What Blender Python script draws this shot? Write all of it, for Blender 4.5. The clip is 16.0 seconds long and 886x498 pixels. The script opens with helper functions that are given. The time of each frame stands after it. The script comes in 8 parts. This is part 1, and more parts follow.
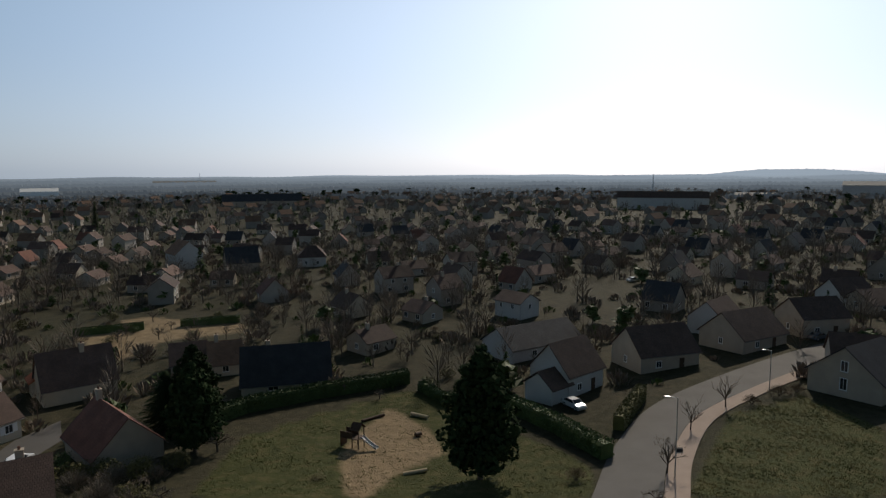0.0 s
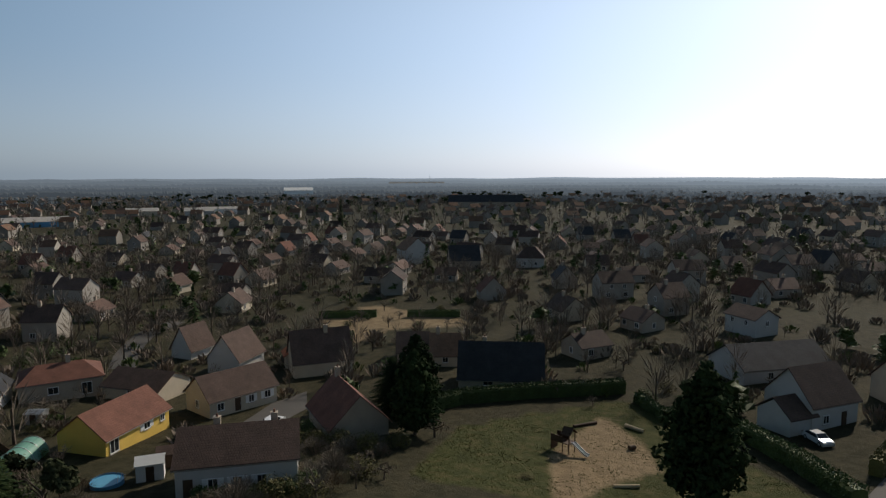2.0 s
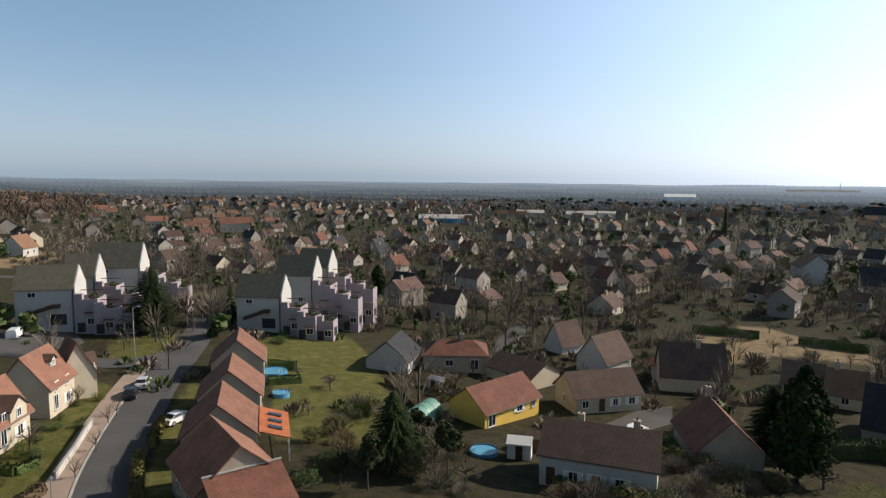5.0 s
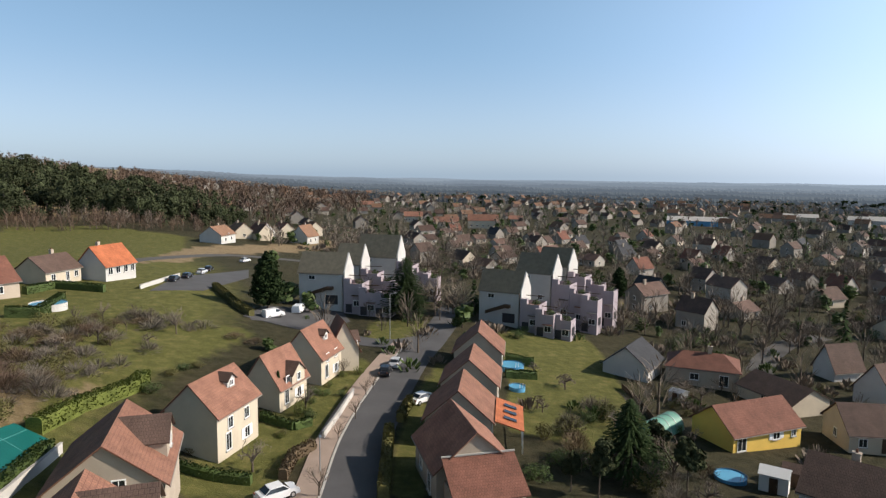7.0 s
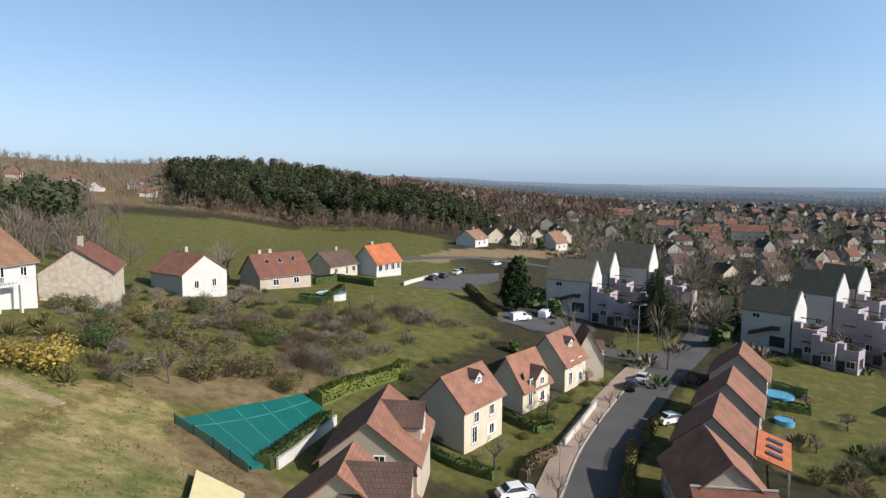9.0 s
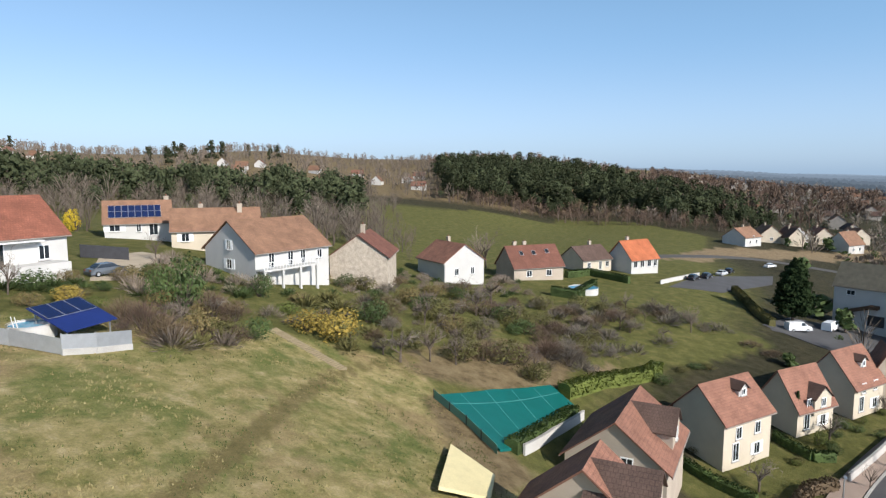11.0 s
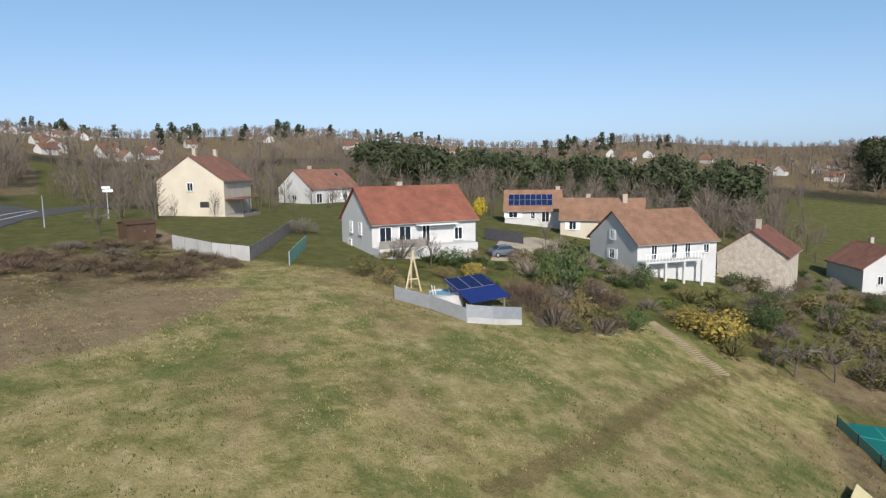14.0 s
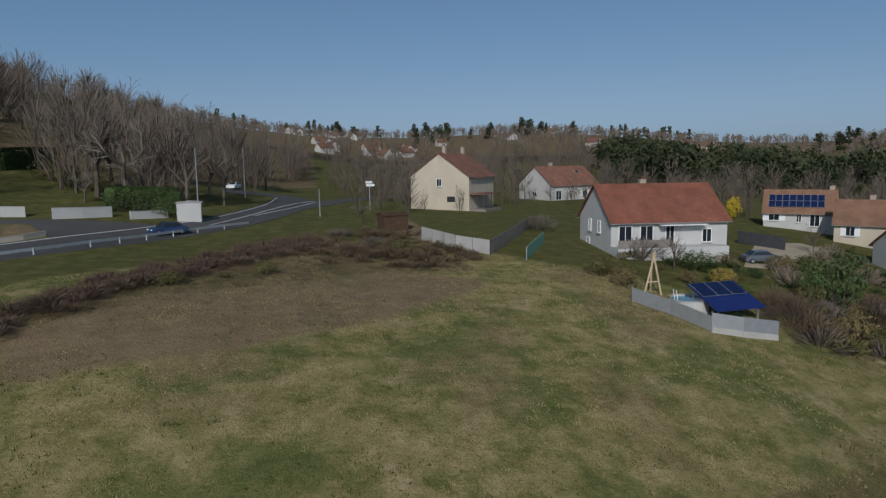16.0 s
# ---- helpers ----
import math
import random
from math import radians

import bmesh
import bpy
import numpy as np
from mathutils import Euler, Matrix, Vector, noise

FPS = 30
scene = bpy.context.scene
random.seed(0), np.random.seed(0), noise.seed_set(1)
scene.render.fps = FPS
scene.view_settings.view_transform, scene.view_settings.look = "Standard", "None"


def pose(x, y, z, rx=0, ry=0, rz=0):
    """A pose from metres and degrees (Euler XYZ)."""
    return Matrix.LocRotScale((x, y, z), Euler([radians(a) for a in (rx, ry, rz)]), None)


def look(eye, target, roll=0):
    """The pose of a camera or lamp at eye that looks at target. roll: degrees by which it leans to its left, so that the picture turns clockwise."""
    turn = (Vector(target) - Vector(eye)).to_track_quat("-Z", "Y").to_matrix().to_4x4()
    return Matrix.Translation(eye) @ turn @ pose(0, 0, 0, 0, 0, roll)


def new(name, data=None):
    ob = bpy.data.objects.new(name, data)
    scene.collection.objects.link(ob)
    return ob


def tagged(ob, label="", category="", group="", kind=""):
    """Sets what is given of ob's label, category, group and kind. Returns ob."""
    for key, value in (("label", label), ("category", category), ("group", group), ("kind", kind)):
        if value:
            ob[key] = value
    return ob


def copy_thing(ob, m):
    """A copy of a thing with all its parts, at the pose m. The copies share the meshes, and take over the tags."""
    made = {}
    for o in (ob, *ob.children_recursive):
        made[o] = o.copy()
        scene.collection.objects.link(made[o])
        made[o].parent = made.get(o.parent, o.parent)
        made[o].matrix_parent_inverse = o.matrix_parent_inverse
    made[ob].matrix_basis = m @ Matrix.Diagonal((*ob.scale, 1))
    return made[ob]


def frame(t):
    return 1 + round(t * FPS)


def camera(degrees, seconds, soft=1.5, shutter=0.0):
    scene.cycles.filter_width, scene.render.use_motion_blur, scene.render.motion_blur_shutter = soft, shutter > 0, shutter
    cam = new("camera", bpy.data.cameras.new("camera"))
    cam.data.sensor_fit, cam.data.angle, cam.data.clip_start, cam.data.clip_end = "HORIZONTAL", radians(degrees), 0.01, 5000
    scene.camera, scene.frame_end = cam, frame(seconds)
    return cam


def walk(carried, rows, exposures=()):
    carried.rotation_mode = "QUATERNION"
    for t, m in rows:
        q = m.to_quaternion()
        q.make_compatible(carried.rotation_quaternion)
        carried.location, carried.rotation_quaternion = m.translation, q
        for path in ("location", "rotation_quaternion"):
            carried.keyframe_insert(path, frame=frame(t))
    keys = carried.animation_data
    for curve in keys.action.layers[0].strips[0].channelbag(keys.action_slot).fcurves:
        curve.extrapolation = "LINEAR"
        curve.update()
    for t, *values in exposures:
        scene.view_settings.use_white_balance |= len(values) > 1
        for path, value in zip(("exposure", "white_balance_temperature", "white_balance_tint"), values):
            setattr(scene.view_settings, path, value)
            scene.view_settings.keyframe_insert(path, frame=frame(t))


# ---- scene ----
cam = camera(69.0, 16.0, soft=1.3)
walk(cam, [
    (0.0, pose(0, 0, 37.5, 83.06, 0.22, -0.03)),
    (0.5, pose(0, 0, 37.5, 83.14, 0.26, 4.29)),
    (1.0, pose(0, 0, 37.5, 83.21, 0.16, 9.25)),
    (1.5, pose(0, 0, 37.5, 83.26, 0.10, 13.68)),
    (2.0, pose(0, 0, 37.5, 83.28, 0.11, 19.36)),
    (2.5, pose(0, 0, 37.5, 83.30, 0.05, 24.44)),
    (3.0, pose(0, 0, 37.5, 83.31, -0.03, 30.16)),
    (3.5, pose(0, 0, 37.5, 83.52, -0.10, 35.19)),
    (4.0, pose(0, 0, 37.5, 83.70, -0.16, 40.94)),
    (6.5, pose(0, 0, 37.5, 83.40, -0.53, 67.92)),
    (7.0, pose(0, 0, 37.5, 83.46, -0.50, 73.41)),
    (7.5, pose(0, 0, 37.5, 83.68, -0.45, 78.95)),
    (8.0, pose(0, 0, 37.5, 83.88, -0.27, 84.41)),
    (8.5, pose(0, 0, 37.5, 83.94, -0.31, 89.86)),
    (11.0, pose(0, 0, 37.5, 83.28, 0.08, 117.67)),
    (11.5, pose(0, 0, 37.5, 83.06, 0.16, 123.36)),
    (12.0, pose(0, 0, 37.5, 82.90, 0.26, 129.00)),
    (12.5, pose(0, 0, 37.5, 82.73, 0.34, 134.57)),
    (13.0, pose(0, 0, 37.5, 82.84, 0.48, 140.13)),
    (13.5, pose(0, 0, 37.5, 82.79, 0.60, 145.58)),
    (14.0, pose(0, 0, 37.5, 82.70, 0.69, 150.91)),
    (14.5, pose(0, 0, 37.5, 82.68, 0.68, 156.23)),
    (15.0, pose(0, 0, 37.5, 82.76, 0.77, 161.50)),
    (15.5, pose(0, 0, 37.5, 82.73, 0.72, 166.78)),
    (16.0, pose(0, 0, 37.5, 82.68, 0.69, 171.91)),
], [(0.0, -0.93, 7000, 13), (2.0, -0.8, 7000, 13), (4.0, -0.28, 7100, 14), (7.0, 0.12, 6800, 14), (11.0, 0.2, 6250, 13), (13.0, 0.14, 6200, 13), (14.5, -0.14, 6150, 13), (15.5, -0.74, 6050, 12), (16.0, -1.08, 5950, 11)])

# ---------------------------------------------------------------- light
SUN_AZ, SUN_EL = 19.0, 31.0          # degrees to the right of +y, above the horizon
world = bpy.data.worlds.new("sky")
scene.world = world
world.use_nodes = True
wn = world.node_tree.nodes
sky = wn.new("ShaderNodeTexSky")
sky.sky_type, sky.sun_disc = "NISHITA", False
sky.sun_elevation, sky.sun_rotation = radians(SUN_EL), radians(SUN_AZ)
sky.altitude, sky.air_density, sky.dust_density, sky.ozone_density = 300, 0.8, 1.6, 2.5
wl = world.node_tree.links
wn["Background"].inputs["Strength"].default_value = 0.15
soften = wn.new("ShaderNodeHueSaturation")
soften.inputs["Saturation"].default_value = 0.7
even = wn.new("ShaderNodeMix")
even.data_type = "RGBA"
even.inputs["Factor"].default_value = 0.5
even.inputs[7].default_value = (0.95, 2.9, 4.9, 1)          # clear blue that evens the sky out
# the dome darkens smoothly from the bright horizon to the zenith
dome = wn.new("ShaderNodeTexCoord")
height = wn.new("ShaderNodeSeparateXYZ")
deepen = wn.new("ShaderNodeMapRange")
deepen.interpolation_type = "SMOOTHSTEP"
deepen.inputs["From Min"].default_value, deepen.inputs["From Max"].default_value = 0.16, 0.7
deepen.inputs["To Min"].default_value, deepen.inputs["To Max"].default_value = 1.0, 0.20
zenith = wn.new("ShaderNodeVectorMath")
zenith.operation = "SCALE"
wl.new(dome.outputs["Generated"], height.inputs[0])
wl.new(height.outputs["Z"], deepen.inputs["Value"])
wl.new(sky.outputs["Color"], soften.inputs["Color"])
wl.new(soften.outputs["Color"], even.inputs[6])
# pale haze along the horizon, and the wide glow that haze scatters round the sun
low = wn.new("ShaderNodeMapRange")
low.interpolation_type = "SMOOTHSTEP"
low.inputs["From Min"].default_value, low.inputs["From Max"].default_value = 0.0, 0.2
low.inputs["To Min"].default_value, low.inputs["To Max"].default_value = 1.0, 0.0
mist = wn.new("ShaderNodeVectorMath")
mist.operation = "SCALE"
mist.inputs[0].default_value = (0.85, 0.62, 0.42)
facing = wn.new("ShaderNodeVectorMath")
facing.operation = "DOT_PRODUCT"
facing.inputs[1].default_value = (math.sin(radians(SUN_AZ)) * math.cos(radians(SUN_EL)), math.cos(radians(SUN_AZ)) * math.cos(radians(SUN_EL)), math.sin(radians(SUN_EL)))
ahead = wn.new("ShaderNodeMath")
ahead.operation = "MAXIMUM"
ahead.inputs[1].default_value = 0.0
spread_glow = wn.new("ShaderNodeMath")
spread_glow.operation = "POWER"
spread_glow.inputs[1].default_value = 2.0
glow = wn.new("ShaderNodeVectorMath")
glow.operation = "SCALE"
glow.inputs[0].default_value = (4.5, 6.0, 8.3)
with_glow, with_mist = wn.new("ShaderNodeVectorMath"), wn.new("ShaderNodeVectorMath")
wl.new(height.outputs["Z"], low.inputs["Value"])
wl.new(low.outputs[0], mist.inputs["Scale"])
wl.new(dome.outputs["Generated"], facing.inputs[0])
wl.new(facing.outputs["Value"], ahead.inputs[0])
wl.new(ahead.outputs[0], spread_glow.inputs[0])
wl.new(spread_glow.outputs[0], glow.inputs["Scale"])
wl.new(even.outputs[2], with_glow.inputs[0])
wl.new(glow.outputs[0], with_glow.inputs[1])
wl.new(with_glow.outputs[0], with_mist.inputs[0])
wl.new(mist.outputs[0], with_mist.inputs[1])
wl.new(with_mist.outputs[0], zenith.inputs[0])
wl.new(deepen.outputs[0], zenith.inputs["Scale"])
wl.new(zenith.outputs[0], wn["Background"].inputs["Color"])
lamp = bpy.data.lights.new("sun", "SUN")
lamp.energy, lamp.angle, lamp.color = 5.0, radians(0.5), (1.0, 0.94, 0.83)
sun = new("sun", lamp)
sa, se = radians(SUN_AZ), radians(SUN_EL)
SUN_WAY = Vector((math.sin(sa) * math.cos(se), math.cos(sa) * math.cos(se), math.sin(se)))
sun.matrix_world = look(SUN_WAY * 400 + Vector((0, 0, 30)), (0, 0, 30))

# ---------------------------------------------------------------- materials
MATS = {}


def material(name, base, rough=0.8, dark=0.75, light=1.2, scale=3.0, fine=40.0, bump=0.15, metal=0.0, tint=None, rnd=0.0, spec=0.3):
    """Base colour varied at two scales, with fine relief; rnd: change from object to object."""
    if name in MATS:
        return MATS[name]
    m = bpy.data.materials.new(name)
    m.use_nodes = True
    nt = m.node_tree
    N, Lk = nt.nodes, nt.links
    b = N["Principled BSDF"]
    b.inputs["Roughness"].default_value = rough
    b.inputs["Metallic"].default_value = metal
    b.inputs["Specular IOR Level"].default_value = spec
    co = N.new("ShaderNodeTexCoord")
    oi = N.new("ShaderNodeObjectInfo")
    add = N.new("ShaderNodeVectorMath")
    add.operation = "ADD"
    Lk.new(co.outputs["Object"], add.inputs[0])
    Lk.new(oi.outputs["Random"], add.inputs[1])
    n1 = N.new("ShaderNodeTexNoise")
    n1.inputs["Scale"].default_value, n1.inputs["Detail"].default_value = scale, 4
    n2 = N.new("ShaderNodeTexNoise")
    n2.inputs["Scale"].default_value, n2.inputs["Detail"].default_value = fine, 3
    Lk.new(add.outputs[0], n1.inputs["Vector"])
    Lk.new(add.outputs[0], n2.inputs["Vector"])
    ramp = N.new("ShaderNodeValToRGB")
    c0 = tuple(min(1, c * dark) for c in base)
    c1 = tuple(min(1, c * light) for c in (tint or base))
    ramp.color_ramp.elements[0].position, ramp.color_ramp.elements[1].position = 0.3, 0.7
    ramp.color_ramp.elements[0].color = (*c0, 1)
    ramp.color_ramp.elements[1].color = (*c1, 1)
    mixf = N.new("ShaderNodeMath")
    mixf.operation = "MULTIPLY_ADD"
    Lk.new(n2.outputs["Fac"], mixf.inputs[0])
    mixf.inputs[1].default_value = 0.5
    half = N.new("ShaderNodeMath")
    half.operation = "MULTIPLY_ADD"
    half.inputs[1].default_value, half.inputs[2].default_value = 0.5, 0.0
    Lk.new(n1.outputs["Fac"], half.inputs[0])
    Lk.new(half.outputs[0], mixf.inputs[2])
    Lk.new(mixf.outputs[0], ramp.inputs["Fac"])
    out = ramp.outputs["Color"]
    if rnd:
        hsv = N.new("ShaderNodeHueSaturation")
        mr = N.new("ShaderNodeMapRange")
        mr.inputs["To Min"].default_value, mr.inputs["To Max"].default_value = 1 - rnd, 1 + rnd
        Lk.new(oi.outputs["Random"], mr.inputs["Value"])
        Lk.new(mr.outputs[0], hsv.inputs["Value"])
        Lk.new(out, hsv.inputs["Color"])
        out = hsv.outputs["Color"]
    Lk.new(out, b.inputs["Base Color"])
    if bump:
        bp = N.new("ShaderNodeBump")
        bp.inputs["Strength"].default_value, bp.inputs["Distance"].default_value = bump, 0.03
        Lk.new(n2.outputs["Fac"], bp.inputs["Height"])
        Lk.new(bp.outputs["Normal"], b.inputs["Normal"])
    MATS[name] = m
    return m


def tile_material(name, base, light=1.35, rnd=0.12):
    """Roof tiles: courses and tiles from brick texture in the roof's own UV metres."""
    if name in MATS:
        return MATS[name]
    m = material(name, base, 0.85, 0.62, light, 0.6, 9.0, 0.0, rnd=rnd)
    nt = m.node_tree
    N, Lk = nt.nodes, nt.links
    b = N["Principled BSDF"]
    uv = N.new("ShaderNodeUVMap")
    br = N.new("ShaderNodeTexBrick")
    br.inputs["Scale"].default_value = 1.0
    br.inputs["Brick Width"].default_value, br.inputs["Row Height"].default_value = 0.28, 0.34
    br.inputs["Mortar Size"].default_value, br.inputs["Mortar Smooth"].default_value = 0.03, 0.5
    br.inputs["Color1"].default_value, br.inputs["Color2"].default_value = (0.75, 0.75, 0.75, 1), (1.15, 1.1, 1.05, 1)
    br.inputs["Mortar"].default_value = (0.42, 0.40, 0.38, 1)
    Lk.new(uv.outputs[0], br.inputs["Vector"])
    mul = N.new("ShaderNodeMix")
    mul.data_type, mul.blend_type = "RGBA", "MULTIPLY"
    mul.inputs["Factor"].default_value = 0.5
    src = b.inputs["Base Color"].links[0].from_socket
    Lk.new(src, mul.inputs[6])
    Lk.new(br.outputs["Color"], mul.inputs[7])
    Lk.new(mul.outputs[2], b.inputs["Base Color"])
    bp = N.new("ShaderNodeBump")
    bp.inputs["Strength"].default_value, bp.inputs["Distance"].default_value = 0.5, 0.04
    bp.invert = True
    Lk.new(br.outputs["Fac"], bp.inputs["Height"])
    Lk.new(bp.outputs["Normal"], b.inputs["Normal"])
    return m


RENDER_WHITE = material("render_white", (0.54, 0.525, 0.495), 0.9, 0.86, 1.06, 0.5, 30, 0.1)
RENDER_CREAM = material("render_cream", (0.56, 0.485, 0.375), 0.9, 0.82, 1.1, 0.5, 30, 0.1)
RENDER_BEIGE = material("render_beige", (0.43, 0.36, 0.285), 0.9, 0.8, 1.12, 0.5, 30, 0.1)
RENDER_GREY = material("render_grey", (0.52, 0.50, 0.48), 0.9, 0.8, 1.1, 0.4, 30, 0.12)
RENDER_YELLOW = material("render_yellow", (0.78, 0.52, 0.12), 0.9, 0.88, 1.08, 0.5, 30, 0.1)
RENDER_PINK = material("render_pink", (0.37, 0.315, 0.335), 0.9, 0.82, 1.1, 0.5, 30, 0.1)
RENDER_FAR = material("render_far", (0.37, 0.335, 0.29), 0.9, 0.8, 1.1, 0.5, 30, 0.0, rnd=0.3)
STONE = material("stone_wall", (0.48, 0.41, 0.325), 0.95, 0.6, 1.25, 1.5, 9, 0.5)
TILE_RED = tile_material("tiles_red", (0.235, 0.09, 0.058))
TILE_ORANGE = tile_material("tiles_orange", (0.46, 0.145, 0.065))
TILE_TERRA = tile_material("tiles_terracotta", (0.265, 0.13, 0.09))
TILE_RUST = tile_material("tiles_rust", (0.20, 0.088, 0.062))
TILE_BROWN = tile_material("tiles_brown", (0.262, 0.148, 0.094))
TILE_DARK = tile_material("tiles_dark_brown", (0.115, 0.075, 0.06))
TILE_SLATE = tile_material("slates", (0.05, 0.052, 0.058))
TILE_FAR = tile_material("tiles_far", (0.125, 0.078, 0.062), rnd=0.45)
ROOF_FELT = material("roof_felt", (0.15, 0.135, 0.10), 0.9, 0.7, 1.3, 1.0, 20, 0.2)
WHITE_PAINT = material("white_paint", (0.82, 0.82, 0.80), 0.5, 0.93, 1.03, 2, 20, 0.0)
DARK_WOOD = material("dark_wood", (0.085, 0.05, 0.03), 0.7, 0.7, 1.3, 2, 25, 0.2)
PALE_WOOD = material("pale_wood", (0.55, 0.43, 0.27), 0.75, 0.75, 1.2, 2, 25, 0.2)
GREY_WOOD = material("grey_wood", (0.25, 0.22, 0.19), 0.85, 0.7, 1.25, 2, 25, 0.2)
CONCRETE = material("concrete", (0.42, 0.40, 0.37), 0.9, 0.75, 1.15, 0.8, 15, 0.2)
ASPHALT = material("asphalt", (0.085, 0.083, 0.085), 0.85, 0.75, 1.3, 0.25, 12, 0.15)
ASPHALT_PALE = material("asphalt_pale", (0.095, 0.088, 0.081), 0.85, 0.75, 1.25, 0.25, 12, 0.15)
PAVING = material("pavement_pink", (0.34, 0.26, 0.21), 0.9, 0.8, 1.15, 0.4, 12, 0.15)
STEP_EARTH = material("step_earth", (0.27, 0.215, 0.13), 0.95, 0.7, 1.25, 0.8, 14, 0.3)
GRAVEL = material("gravel", (0.42, 0.35, 0.26), 0.95, 0.75, 1.2, 0.6, 14, 0.3)
PAINT_LINE = material("road_paint", (0.78, 0.78, 0.76), 0.7, 0.85, 1.05, 2, 20, 0.0)
METAL = material("galvanised", (0.50, 0.51, 0.52), 0.45, 0.85, 1.1, 2, 20, 0.05, metal=0.7)
DARK_METAL = material("dark_metal", (0.05, 0.05, 0.055), 0.5, 0.8, 1.2, 2, 20, 0.05, metal=0.4)
RUBBER = material("rubber", (0.02, 0.02, 0.02), 0.8, 0.8, 1.2, 2, 20, 0.05)
BLUE_PLASTIC = material("blue_plastic", (0.10, 0.33, 0.55), 0.4, 0.85, 1.1, 2, 20, 0.05)
WATER_BLUE = material("pool_water", (0.10, 0.35, 0.52), 0.08, 0.9, 1.1, 1, 10, 0.1, spec=0.5)
TEAL_TARP = material("teal_tarp", (0.004, 0.115, 0.10), 0.55, 0.85, 1.15, 0.35, 6, 0.1)
SEAM = material("tarp_seam", (0.05, 0.22, 0.20), 0.6, 0.85, 1.15, 1, 6, 0.0)
BLUE_TARP = material("blue_tarp", (0.015, 0.03, 0.14), 0.5, 0.85, 1.15, 0.5, 6, 0.1)
SOLAR = material("solar_cell", (0.012, 0.022, 0.075), 0.15, 0.85, 1.2, 1, 8, 0.0, spec=0.6)
PALE_SHEET = material("pale_sheet", (0.72, 0.62, 0.34), 0.6, 0.88, 1.08, 1, 8, 0.1)
GREEN_SHEET = material("green_polytunnel", (0.14, 0.32, 0.25), 0.5, 0.9, 1.1, 1, 8, 0.05)
BARK = material("bark", (0.115, 0.09, 0.07), 0.95, 0.7, 1.3, 2, 20, 0.3, rnd=0.2)
TWIG = material("twigs", (0.185, 0.148, 0.115), 0.95, 0.6, 1.45, 0.06, 5, 0.0, rnd=0.3)
TWIG_RED = material("twigs_red", (0.125, 0.084, 0.06), 0.95, 0.7, 1.3, 0.6, 9, 0.0, rnd=0.25)
TWIG_GREY = material("twigs_grey", (0.175, 0.148, 0.118), 0.95, 0.7, 1.3, 0.6, 9, 0.0, rnd=0.2)
NEEDLE = material("needles", (0.026, 0.042, 0.016), 0.95, 0.6, 1.5, 0.5, 6, 0.0, rnd=0.25, spec=0.08)
PINE = material("pine_needles", (0.044, 0.052, 0.026), 0.95, 0.5, 1.7, 0.07, 2.5, 0.0, rnd=0.3, spec=0.08)
LEAF = material("evergreen_leaf", (0.062, 0.092, 0.026), 0.7, 0.6, 1.5, 0.6, 6, 0.0, rnd=0.25)
LEAF_OLIVE = material("olive_leaf", (0.115, 0.105, 0.035), 0.8, 0.6, 1.4, 0.6, 6, 0.0, rnd=0.2)
LEAF_LIGHT = material("privet_leaf", (0.10, 0.12, 0.026), 0.7, 0.6, 1.5, 0.6, 6, 0.0, rnd=0.2)
BLOSSOM = material("yellow_blossom", (0.62, 0.45, 0.03), 0.8, 0.65, 1.25, 0.7, 6, 0.0, rnd=0.15)
OCHRE = material("ochre_leaf", (0.19, 0.145, 0.06), 0.85, 0.6, 1.35, 0.7, 6, 0.0, rnd=0.2)
GOLD = material("gold_shrub", (0.33, 0.24, 0.05), 0.85, 0.6, 1.3, 0.7, 6, 0.0, rnd=0.15)
DRY = material("dry_brush", (0.15, 0.108, 0.066), 0.95, 0.65, 1.3, 0.6, 8, 0.0, rnd=0.2)
DRY_GRASS = material("dry_grass", (0.29, 0.235, 0.105), 0.95, 0.7, 1.25, 0.4, 5, 0.0)
GREEN_GRASS = material("green_grass", (0.085, 0.098, 0.028), 0.95, 0.7, 1.25, 0.4, 5, 0.0)
GLASS = bpy.data.materials.new("window_glass")
GLASS.use_nodes = True
gb = GLASS.node_tree.nodes["Principled BSDF"]
gb.inputs["Base Color"].default_value = (0.02, 0.025, 0.03, 1)
gb.inputs["Roughness"].default_value, gb.inputs["Specular IOR Level"].default_value = 0.06, 0.6


def paint(name, col):
    return material("car_paint_" + name, col, 0.22, 0.95, 1.04, 1, 8, 0.0, spec=0.6)


# ---------------------------------------------------------------- mesh helpers
def part(name, bm, mat, parent=None, label=""):
    me = bpy.data.meshes.new(name)
    bm.to_mesh(me)
    bm.free()
    for x in (mat if isinstance(mat, (list, tuple)) else [mat]):
        me.materials.append(x)
    ob = new(name, me)
    if parent:
        ob.parent = parent
    if label:
        ob["label"] = label
    return ob


def share(name, me, parent, m=None):
    ob = new(name, me)
    ob.parent = parent
    if m is not None:
        ob.matrix_basis = m
    return ob


def thing(name, m, label, category, group="", kind=""):
    ob = new(name)
    ob.matrix_basis = m
    return tagged(ob, label, category, group, kind)


def box(bm, x0, x1, y0, y1, z0, z1, mi=0):
    v = [bm.verts.new(p) for p in ((x0, y0, z0), (x1, y0, z0), (x1, y1, z0), (x0, y1, z0), (x0, y0, z1), (x1, y0, z1), (x1, y1, z1), (x0, y1, z1))]
    for f in ((3, 2, 1, 0), (4, 5, 6, 7), (0, 1, 5, 4), (1, 2, 6, 5), (2, 3, 7, 6), (3, 0, 4, 7)):
        bm.faces.new([v[i] for i in f]).material_index = mi


def boxed(*dims):
    bm = bmesh.new()
    box(bm, *dims)
    return bm


